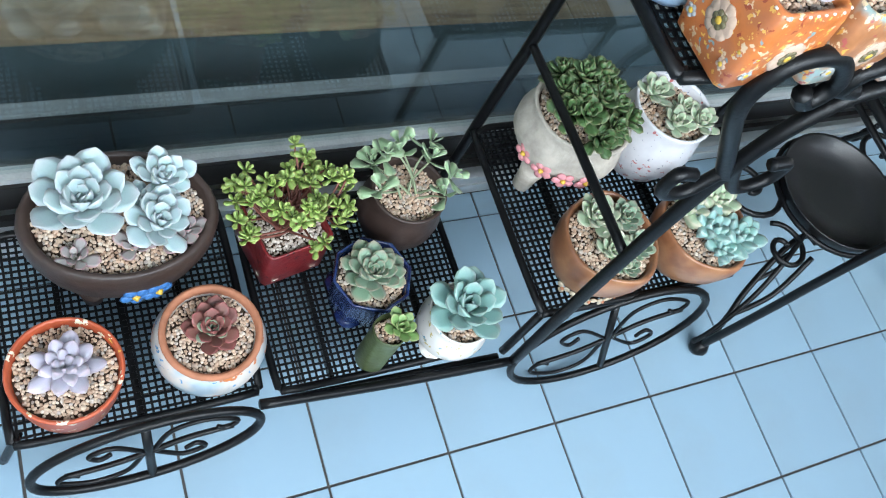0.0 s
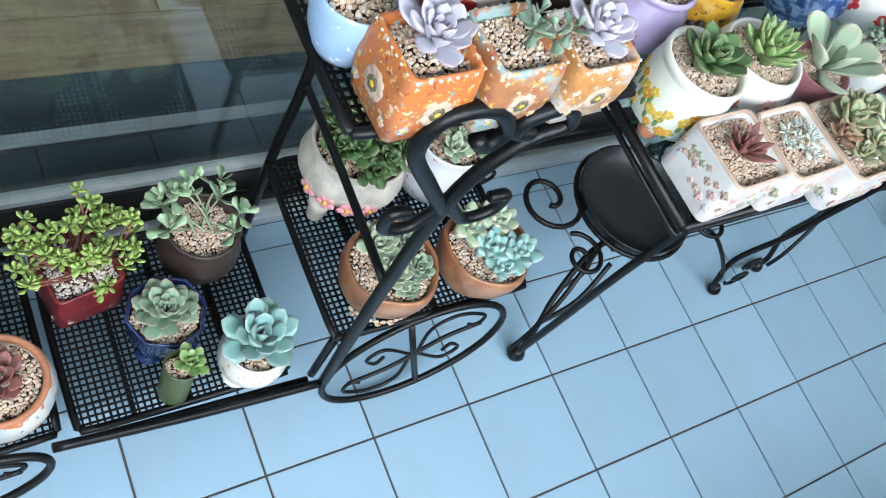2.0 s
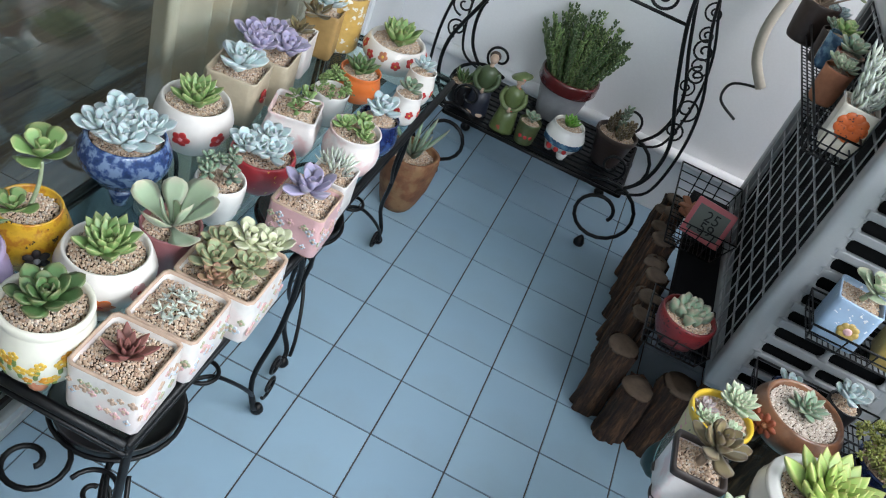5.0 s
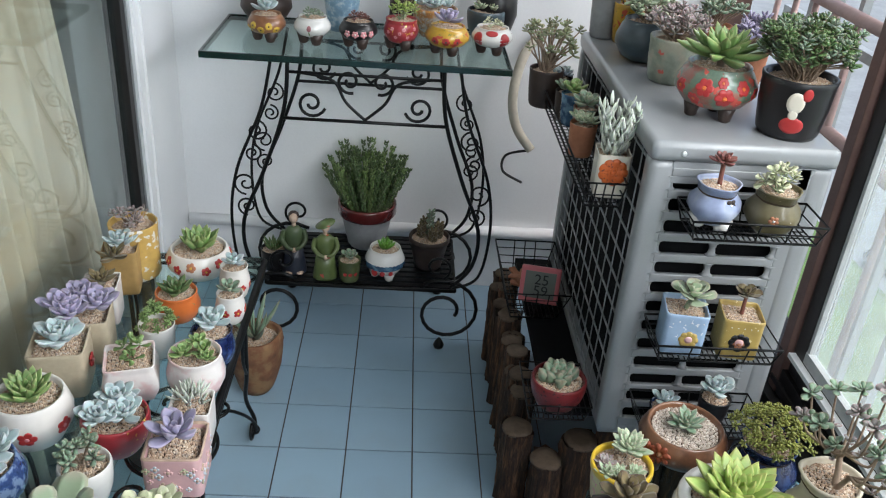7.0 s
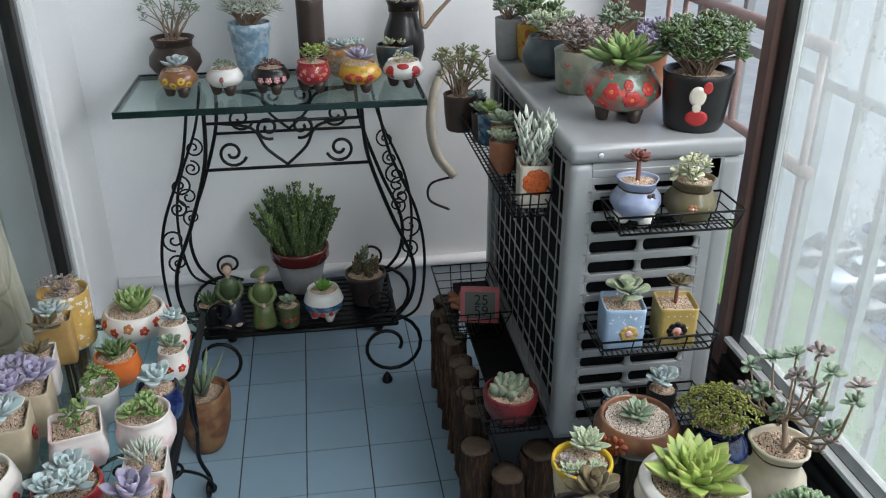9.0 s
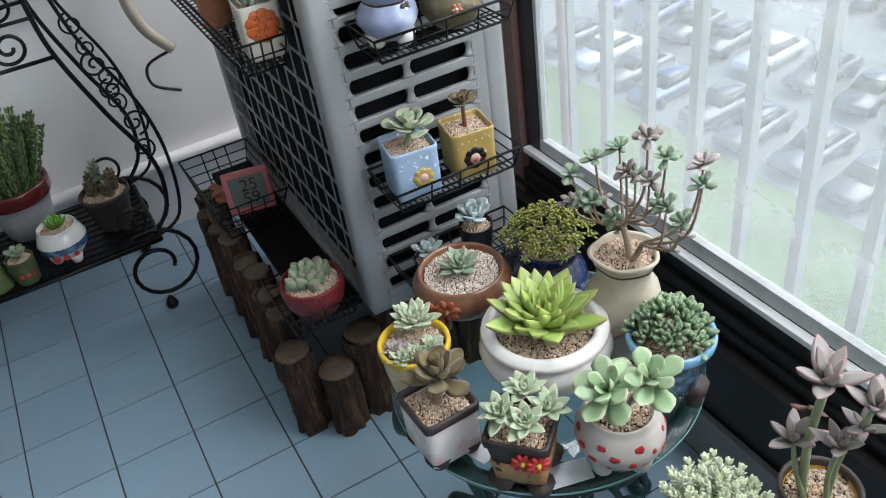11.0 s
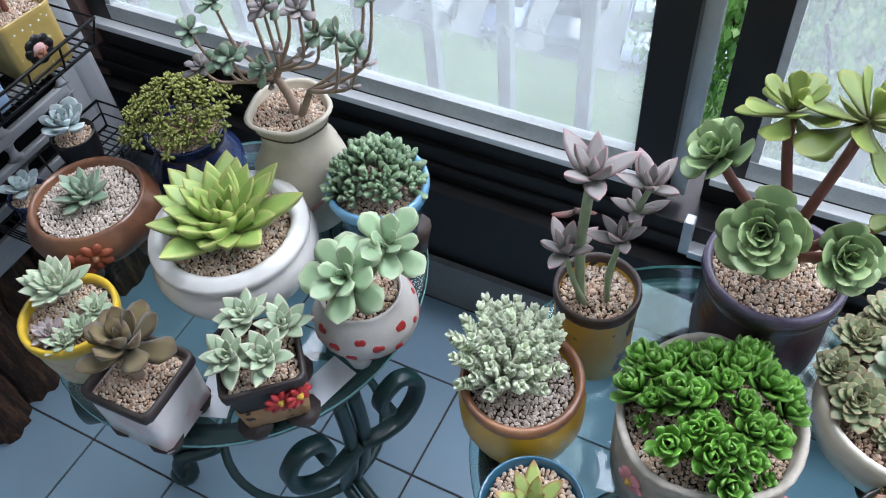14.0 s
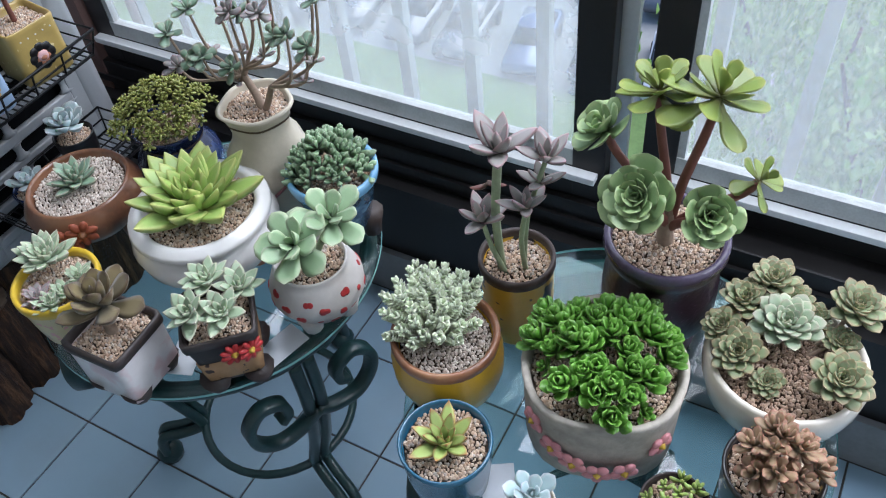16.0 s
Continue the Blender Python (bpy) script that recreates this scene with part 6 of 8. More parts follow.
for key, mat, lab, lf in (((-0.142, -0.990, 0.830, 0.040, 0.085), G_ORANGE, "orange square pot with painted flowers and a pale rosette", L_LILAC), ((-0.138, -0.904, 0.830, 0.040, 0.085), G_ORBLUE, "brown and turquoise square pot with a green sprig", L_GREEN), ((-0.134, -0.816, 0.830, 0.040, 0.080), G_ORMIX, "orange and cream square pot with a blue-lilac rosette", L_LILAC)):
    e, s, r = pot(key, lab, mat, "chest", "square", turn=4, stone=0.0028, wall=0.16)
    q = key[3]
    for face in (-86, 4):
        at = q * 0.92 * 1.12
        face_blossom(e, at, face, 0.0, 0.043, 0.016, G_BISQUE, G_TERRA, 9)
        face_blossom(e, at + 0.0012, face, 0.0, 0.043, 0.008, G_OLIVE, G_FLOWERYEL, 6)
        for u, h, z in ((-0.028, 0.066, 0.0055), (-0.026, 0.024, 0.006), (0.027, 0.060, 0.0055), (0.025, 0.022, 0.005), (-0.030, 0.044, 0.004), (0.030, 0.042, 0.004)):
            face_blossom(e, at - 0.0012 - 0.003 * (h > 0.05), face, u, h, z, G_GREY if u < 0 else G_BISQUE, G_FLOWERYEL, 5)
    dab = lathe_geo([(0.0022, 0), (0.0018, 0.0010), (0.0006, 0.0012)], "round", 8)
    rows = []
    for k in range(28):
        a = 2 * math.pi * k / 28
        w = q * outline("square", a, radians(4)) * 0.985
        rows.append(([(v[0] + w * math.cos(a), v[1] + w * math.sin(a), v[2] + key[4] - 0.0005) for v in dab[0]], dab[1]))
    part("painted_dots", join_geo(rows), G_CREAM, e, "row of cream dots along the rim")
    if lf is L_GREEN:
        shrub(e, s, 0.025, 0.03, 4, L_JADE, "paddle", leaf=0.020, per=6, seed=9, at=(0.0, 0.018), stem_mat=M_STEM_G)
    else:
        eche(e, s + 0.008, 0.040, 28, lf, outer=4)
e, s, r = pot((-0.212, -1.022, 0.830, 0.039, 0.070), "pale blue glazed bowl on the top deck", G_SKY, "bowl", stone=0.0034)
e, s, r = pot((-0.239, -0.899, 0.830, 0.049, 0.090), "white bowl painted with red flowers and a blue butterfly", G_REDFL, "bowl", stone=0.0034)
for h, a, q, m in ((0.05, -30, 0.022, G_FLOWERRED), (0.055, 12, 0.016, G_FLOWERBLUE), (0.05, 50, 0.018, G_FLOWERRED), (0.05, -75, 0.02, G_FLOWERRED)):
    blossom(e, skin((-0.239, -0.899, 0.830, 0.049, 0.090), "bowl"), h, a, q, m, G_FLOWERYEL, 5)
eche(e, s, 0.04, 18, L_JADE)
e, s, r = pot((-0.218, -0.785, 0.830, 0.048, 0.085), "glossy dark brown bowl on the top deck", G_BROWN, "bowl", stone=0.0034)
eche(e, s, 0.03, 18, L_GREEN)

# ---- pots on the long glass stand ----
GROW[0] = 1.22
e, s, r = pot((-0.364, -0.427, 0.580, 0.058, 0.140), "lilac glazed belly pot with a spiky green plant", G_LILAC, "lidded", feet=3, foot_h=0.015)
stem(e, [(0, 0, s - 0.003), (0.002, 0.002, s + 0.06)], 0.019, 0.013, M_STEM)
foliage(e, [Matrix.Translation((0, 0, s + 0.062 * i / 90)) @ pose(0, 0, 0, 0, 0, 137.5 * i) @ Matrix.Translation((0.016 - 0.004 * i / 90, 0, 0)) @ pose(0, 0, 0, 0, -45, 0) @ Matrix.Diagonal((0.008, 0.009, 0.008, 1)) for i in range(90)], L_OLIVE, "bead", "scaly_trunk")
agave(e, s + 0.062, 0.055, 60, L_DARK, "blade", inner=84, outer=-20, width=0.85)
for a in (-90, -50):
    clay_flower(e, 0.07, (-0.364, -0.427, 0.580, 0.058, 0.140)[3] * 1.24, a, 0.021, G_CREAM if a < -80 else G_MAUVE, G_TERRA_BR, 8, 0.002)
e, s, r = pot((-0.378, -0.274, 0.580, 0.051, 0.110), "mottled yellow and brown pot with a tall rosette", G_AMBER, "ball")
stem(e, [(0, 0, s), (0.01, 0.01, s + 0.05), (0.01, 0.015, s + 0.09)], 0.004, 0.003, M_STEM_G)
eche(e, s + 0.09, 0.048, 14, L_GREEN, (0.01, 0.015), "paddle", outer=8)
eche(e, s, 0.032, 14, L_GREEN, (-0.01, -0.02), "paddle")
clay_flower(e, 0.055, (-0.378, -0.274, 0.580, 0.051, 0.110)[3] * 1.25, -40, 0.022, G_DARKCLAY, G_GREY, 6)
e, s, r = pot((-0.217, -0.431, 0.580, 0.063, 0.130), "cream pot painted with yellow flowers, dark green rosette", G_YELFL, "pail", feet=3, foot_h=0.018, foot_mat=G_TERRA, fill=0.93, rim_mat=G_YELFL)
eche(e, s, 0.048, 26, L_DARK, width=0.9)
rg = random.Random(41)
wall = skin((-0.217, -0.431, 0.580, 0.063, 0.130), "pail", 0.018)
for k in range(30):
    a, h = -160 + 7.5 * k, rg.uniform(0.036, 0.094)
    blossom(e, wall, h, a, rg.uniform(0.007, 0.011), G_FLOWERYEL if k % 3 else G_YELORANGE, None, 5, rg.random())
    dot(e, h - 0.014, wall, a + rg.uniform(-3, 3), 0.0036, G_LEAFPAINT, "painted_leaf", 2.4)
e, s, r = pot((-0.235, -0.276, 0.580, 0.066, 0.110), "white pot with a painted flower and bright green rosette", G_REDFL, "rolled", feet=3, foot_h=0.014)
agave(e, s, 0.055, 34, L_GREEN, inner=78, outer=30)
for h, a, q in ((0.05, -60, 0.024), (0.075, -15, 0.016), (0.045, -105, 0.018)):
    blossom(e, skin((-0.235, -0.276, 0.580, 0.066, 0.110), "rolled", 0.014), h, a, q, G_ORPOT if q > 0.02 else G_PINK, G_FLOWERRED, 6)
e, s, r = pot((-0.379, -0.035, 0.580, 0.070, 0.120), "mottled blue glazed pot with blue-grey echeverias", G_BLUESP, "rolled", feet=3, foot_h=0.025)
for p in ((-0.03, -0.03), (0.02, -0.035), (-0.03, 0.03), (0.03, 0.025), (0.0, 0.0)):
    eche(e, s + 0.012, 0.042, 22, L_BLUE, p)
e, s, r = pot((-0.202, -0.158, 0.580, 0.051, 0.100), "dusty rose glazed pot with a broad-leaved succulent", G_MAUVE, "cup")
rosette(e, (0, 0, s), 0.105, 9, L_PALE, "paddle", inner=78, outer=8, width=0.72)
e, s, r = pot((-0.212, 0.009, 0.580, 0.046, 0.090), "white bowl with a small branching green plant", G_WHITE, "bowl")
shrub(e, s, 0.04, 0.05, 8, L_JADE, "bead", leaf=0.022, per=9, seed=12)
e, s, r = pot((-0.204, 0.152, 0.580, 0.063, 0.080), "crimson glazed bowl with a blue-green rosette cluster", G_REDBOWL, "bowl")
for p in ((-0.02, -0.025), (0.02, -0.01), (-0.005, 0.03)):
    eche(e, s + 0.008, 0.040, 26, L_BLUE, p)
e, s, r = pot((-0.369, 0.167, 0.580, 0.067, 0.110), "white pot with a red flower and a green rosette", G_REDFL, "rolled")
for a in (-75, -20):
    blossom(e, skin((-0.369, 0.167, 0.580, 0.067, 0.110), "rolled"), 0.06, a, 0.018, G_FLOWERRED, G_FLOWERPINK, 5)
agave(e, s, 0.055, 34, L_GREEN, inner=78, outer=30)
e, s, r = pot((-0.375, 0.339, 0.580, 0.062, 0.110), "beige square clay pot with a red relief flower", G_BEIGE, "straight", "square", turn=10)
eche(e, s + 0.006, 0.05, 26, L_BLUE)
clay_flower(e, 0.06, (-0.375, 0.339, 0.580, 0.062, 0.110)[3] * 0.93, 10, 0.017, G_FLOWERRED, G_FLOWERPINK)
e, s, r = pot((-0.225, 0.318, 0.580, 0.056, 0.095), "white rounded square pot with a small plant", G_WHITEPINK, "belly", "square", turn=15)
shrub(e, s, 0.03, 0.04, 6, L_GREEN, "paddle", leaf=0.024, per=7, seed=14, stem_mat=M_STEM_R)
for key, lab, mat in (((-0.094, -0.420, 0.580, 0.058, 0.100), "white painted square planter with a dark red rosette", G_PAINTED), ((-0.088, -0.304, 0.580, 0.059, 0.100), "white painted square planter with tiny white flowers", G_PAINTED), ((-0.076, -0.176, 0.580, 0.071, 0.100), "white painted square planter with cream-edged rosettes", G_PAINTED), ((-0.064, 0.062, 0.580, 0.054, 0.100), "pink square planter with a violet rosette", G_PINK)):
    key = (*key[:3], key[3] * 1.07, key[4])
    e, s, r = pot(key, lab, mat, "box", "square", feet=4, foot_h=0.012, foot_mat=G_TERRA, wall=0.09, turn=3)
    rr, hh = key[3], key[4]
    part("rim", lathe_geo([(rr * 1.0, hh + 0.0005), (rr * 0.995, hh + 0.0034), (rr * 0.925, hh + 0.0034), (rr * 0.905, hh - 0.006)], "square", 48, radians(3), close=False), G_BISQUE, e, "rubbed bisque rim")
    rg = random.Random(int(key[3] * 1e5))
    for face in (-87, 3):
        for k in range(17):
            face_blossom(e, key[3] * 0.9165, face, (k / 16 - 0.5) * key[3] * 1.55, rg.uniform(0.028, key[4] - 0.018), rg.uniform(0.005, 0.009), rg.choice((G_PINK, G_PINK, G_BISQUE, G_SKYPALE, G_LEAFPALE)), G_BISQUE, 4)
    if "dark red" in lab:
        agave(e, s, 0.042, 18, L_RED, inner=80, outer=25, width=0.75)
    elif "tiny" in lab:
        cushion(e, s, 0.032, 11, L_WHITE, "lance", 0.017, 8, 0.35, 5)
    elif "cream" in lab:
        for p, q, m in (((-0.02, -0.025), 0.036, L_HOUSE), ((0.0, 0.05), 0.042, L_CREAM), ((0.035, 0.06), 0.038, L_CREAM), ((0.03, 0.0), 0.03, L_HOUSE), ((-0.035, 0.02), 0.032, L_HOUSE), ((0.0, -0.055), 0.026, L_RUST), ((0.035, -0.04), 0.024, L_HOUSE)):
            eche(e, s + 0.012, q, 20, m, p)
    else:
        eche(e, s + 0.015, 0.05, 20, L_PURPLE, width=0.85)
e, s, r = pot((-0.068, 0.19, 0.58, 0.045, 0.085), "white flowered planter with chalky upright leaves", G_PAINTED, "straight", "square", turn=3)
cushion(e, s, 0.025, 7, L_WHITE, "blade", 0.035, 8, 0.3, 6, inner=85, outer=50, width=1.3)
e, s, r = pot((-0.093, 0.334, 0.580, 0.056, 0.100), "white and pink round pot with mixed rosettes", G_WHITEPINK, "belly")
for p, q in (((-0.02, -0.015), 0.026), ((0.018, 0.0), 0.024), ((0.0, 0.028), 0.024), ((0.03, -0.025), 0.02)):
    eche(e, s + 0.01, q, 16, L_GREEN, p)
e, s, r = pot((-0.080, 0.435, 0.580, 0.046, 0.090), "dark blue painted pot with a blue rosette", G_NAVY, "belly")
eche(e, s + 0.012, 0.042, 22, L_BLUE, (0, 0.01))
for key in ((-0.074, 0.607, 0.580, 0.033, 0.080), (-0.085, 0.720, 0.580, 0.035, 0.090)):
    e, s, r = pot(key, "small white pot painted with red flowers", G_REDFL, "belly")
    for a in (-100, -50, 0):
        blossom(e, skin(key, "belly"), 0.04, a, 0.011, G_FLOWERRED, G_FLOWERYEL, 5)
    eche(e, s + 0.01, 0.03, 16, L_BLUE if key[1] > 0.65 else L_JADE)
e, s, r = pot((-0.203, 0.612, 0.580, 0.050, 0.075), "small orange pot with a dark green rosette", G_ORPOT, "belly")
agave(e, s, 0.045, 22, L_DARK)
e, s, r = pot((-0.210, 0.465, 0.580, 0.041, 0.080), "white cup with upright beady green stems", G_WHITE, "cup")
cushion(e, s, 0.038, 26, L_GREEN, "bead", 0.013, 12, 1.3, 7)
e, s, r = pot((-0.197, 0.825, 0.580, 0.074, 0.080), "white bowl with red painting and a green rosette", G_REDFL, "rolled")
for k in range(9):
    blossom(e, skin((-0.197, 0.825, 0.580, 0.074, 0.080), "rolled"), 0.05 + 0.012 * (k % 2), -170 + 26 * k, 0.013, G_FLOWERRED if k % 3 else G_TERRA, G_FLOWERYEL, 5)
agave(e, s, 0.06, 34, L_GREEN, inner=78, outer=30)
e, s, r = pot((-0.362, 0.454, 0.580, 0.060, 0.110), "beige square pot with violet rosettes", G_BEIGE, "straight", "square", turn=10)
for p in ((-0.02, -0.03), (0.03, 0.01), (-0.02, 0.04), (-0.045, -0.005)):
    eche(e, s + 0.015, 0.044, 24, L_PURPLE, p)
e, s, r = pot((-0.369, 0.737, 0.580, 0.047, 0.120), "golden ochre square pot with a pale blue rosette", G_GOLD, "straight", "square", turn=10)
eche(e, s + 0.012, 0.042, 22, L_BLUE)
eche(e, s, 0.045, 16, L_BROWN, (0.0, -0.05), "lance")
e, s, r = pot((-0.358, 0.815, 0.580, 0.062, 0.150), "tall gold and white pot with a pinkish shrub", G_MOSAIC, "straight")
shrub(e, s, 0.05, 0.045, 14, L_PINK, "spoon", leaf=0.018, per=7, seed=17)
e, s, r = pot((-0.375, 0.60, 0.58, 0.045, 0.10), "white relief square pot behind the others", G_PAINTED, "straight", "square", turn=8)
eche(e, s, 0.04, 18, L_BROWN, kind="lance")
e, s, r = pot((*(-0.114, 1.087, 0.000, 0.074, 0.260)[:2], 0.0, 0.085, 0.21), "tall rough brown stone pot standing on the floor", G_ROCK, "bowl", "lump", wall=0.14)
rosette(e, (0, 0, s), 0.16, 11, L_JADE, "blade", inner=78, outer=35, width=0.6)

# ---- the console's lower shelf ----
GROW[0] = 1.05
e, s, r = pot((-0.103, 1.437, 0.250, 0.045, 0.075), "small dark pot with thin green leaves", G_BLACK, "cup")
agave(e, s, 0.055, 24, L_DARK, "blade", inner=85, outer=25, width=1.4)
e, s, r = pot((0.164, 1.378, 0.250, 0.039, 0.080), "small green pot with red dots and a pale rosette", G_MOSS, "cup")
eche(e, s + 0.008, 0.036, 16, L_JADE)
for a in (-110, -80, -50):
    dot(e, 0.035, (0.164, 1.378, 0.250, 0.039, 0.080)[3] * 0.93, a, 0.007, G_FLOWERRED)
e, s, r = pot((0.284, 1.410, 0.250, 0.054, 0.115), "white round pot with a painted blue and red scarf", G_WHITE, "ball", feet=3, foot_h=0.018)
agave(e, s, 0.045, 26, L_VIVID, inner=82, outer=40)
part("scarf", lathe_geo([((0.284, 1.410, 0.250, 0.054, 0.115)[3] * 1.29, 0.055), ((0.284, 1.410, 0.250, 0.054, 0.115)[3] * 1.32, 0.062), ((0.284, 1.410, 0.250, 0.054, 0.115)[3] * 1.28, 0.075)], "round", 30, close=False), G_BLUELT, e, "painted blue scarf")
for a, q in ((-120, 0.012), (-95, 0.009), (-70, 0.008)):
    dot(e, 0.045, (0.284, 1.410, 0.250, 0.054, 0.115)[3] * 1.25, a, q, G_FLOWERRED)
e, s, r = pot((0.208, 1.648, 0.250, 0.104, 0.170), "grey stoneware pot with a maroon band and dense green stems", G_GREY, "cone", rim_mat=G_MAROON)
part("band", lathe_geo([((0.208, 1.648, 0.250, 0.104, 0.170)[3] * 0.97, 0.125), ((0.208, 1.648, 0.250, 0.104, 0.170)[3] * 1.025, 0.135), ((0.208, 1.648, 0.250, 0.104, 0.170)[3] * 1.03, 0.165)], "round", 32, close=False), G_MAROON, e, "glossy maroon band")
rg = random.Random(8)
for k in range(76):
    a, q = 2.4 * k, 0.08 * math.sqrt((k + 0.5) / 76)
    foot, h = Vector((q * math.cos(a), q * math.sin(a), s)), rg.uniform(0.17, 0.25) * (1 - 0.25 * (q / 0.08) ** 2)
    top = foot + Vector((q * 1.1 * math.cos(a) + rg.uniform(-0.01, 0.01), q * 1.1 * math.sin(a), h))
    ps = []
    for i in range(26):
        t = i / 25
        ps += [Matrix.Translation(foot.lerp(top, t)) @ pose(0, 0, 0, 0, 0, 137.5 * i + 120 * j) @ pose(0, 0, 0, 0, -50, 0) @ Matrix.Diagonal((0.014, 0.011, 0.013, 1)) for j in range(2)]
    foliage(e, ps, L_DARK if k % 3 else L_GREEN, "bead", "leafy_stem")
e, s, r = pot((0.437, 1.500, 0.250, 0.073, 0.120), "dark brown pot with a knobbly brown-green cactus", G_BROWN, "cone")
for p, h in (((0, 0.01), 0.10), ((-0.03, 0), 0.05), ((0.03, 0), 0.055), ((0.01, -0.03), 0.045), ((-0.02, 0.03), 0.06), ((0.035, 0.03), 0.04)):
    foliage(e, [Matrix.Translation((p[0], p[1], s + h * i / 30)) @ pose(0, 0, 0, 0, 0, 137.5 * i) @ pose(0, 0, 0, 0, -40, 0) @ Matrix.Diagonal((0.022, 0.016, 0.016, 1)) for i in range(30)], L_BROWN if h < 0.08 else L_JADE, "bead", "knobbly_stem")


def figurine(x, y, z, h, r, material, skirt, hat, label):
    """A slender garden figurine as one mesh: robe, folded arms, plain head and hair or hat."""
    o = "oval"
    robe = lathe_geo([(r, 0), (r * 1.02, h * 0.04), (r * 0.9, h * 0.2), (r * 0.72, h * 0.42)], o, 24, 0, 1.0, 0.75)
    chest = lathe_geo([(r * 0.66, h * 0.42), (r * 0.70, h * 0.46), (r * 0.80, h * 0.60), (r * 0.74, h * 0.69), (r * 0.42, h * 0.745), (r * 0.2, h * 0.76)], o, 24, 0, 1.0, 0.72)
    neck = tube_geo([(0, 0, h * 0.73), (0, -0.002, h * 0.82)], r * 0.17, 10)
    ball = lathe_geo([(0.02, -1), (0.5, -0.87), (0.87, -0.5), (1, 0), (0.87, 0.5), (0.5, 0.87), (0.02, 1)], "round", 16)
    head = [(p[0] * r * 0.36, p[1] * r * 0.36 - 0.003, h * 0.885 + p[2] * h * 0.078) for p in ball[0]], ball[1]
    hair = [(p[0] * r * 0.46, p[1] * r * 0.36 + 0.006, h * 0.905 + p[2] * h * 0.078) for p in ball[0]], ball[1]
    arms = [tube_geo(smooth_line([(k * r * 0.72, 0, h * 0.69), (k * r * 0.95, -r * 0.25, h * 0.56), (k * r * 0.55, -r * 0.72, h * 0.47), (k * r * 0.1, -r * 0.80, h * 0.44)], 5), [r * 0.24 * (1 - 0.025 * i) for i in range(16)], 9) for k in (-1, 1)]
    palms = [(p[0] * r * 0.2, p[1] * r * 0.16 - r * 0.82, h * 0.43 + p[2] * r * 0.24) for p in ball[0]], ball[1]
    pieces = [(robe, 1), (chest, 0), (arms[0], 0), (arms[1], 0), (neck, 2), (head, 2), (palms, 2), (hair, 3)]
    if hat:
        brim = lathe_geo([(r * 0.2, h * 1.0), (r * 0.42, h * 0.97), (r * 0.8, h * 0.93), (r * 0.78, h * 0.922), (r * 0.3, h * 0.95)], "round", 20)
        pieces.append((([(p[0], p[1] + 0.004, p[2] + p[0] * 0.35) for p in brim[0]], brim[1]), 0))
    else:
        pieces += [(([(p[0] * r * 0.34 + k * r * 0.42, p[1] * r * 0.5 - r * 0.45, h * 0.03 + p[2] * h * 0.03) for p in ball[0]], ball[1]), 2) for k in (-1, 1)]
    ob = part("figurine", join_geo([g for g, m in pieces]), material)
    for m in (skirt, G_BISQUE, G_BROWN):
        ob.data.materials.append(m)
    ob.data.polygons.foreach_set("material_index", [m for g, m in pieces for _ in g[1]])
    ob.matrix_basis = pose(x, y, z, 0, 0, 8)
    tagged(ob, label, "figurine", "garden figurines")


M_FIG_A = surface("dark_green_ceramic", (0.055, 0.085, 0.035), 0.45, 0, 0.3, 60, 0.2, 0.1)
M_FIG_B = surface("moss_green_ceramic_with_red_dots", (0.10, 0.14, 0.045), 0.4, 0, 0.25, 60, 0.2, 0.2, spots=(((0.45, 0.06, 0.04), 28, 0.13),))
M_FIG_NAVY = surface("navy_ceramic", (0.014, 0.018, 0.032), 0.45, 0, 0.3, 60, 0.2, 0.1)
figurine(-0.03, 1.42, 0.248, 0.235, 0.042, M_FIG_A, M_FIG_NAVY, False, "slender dark green ceramic garden figurine")
figurine(0.08, 1.39, 0.248, 0.22, 0.042, M_FIG_B, M_FIG_B, True, "slender moss green ceramic figurine with red dots")

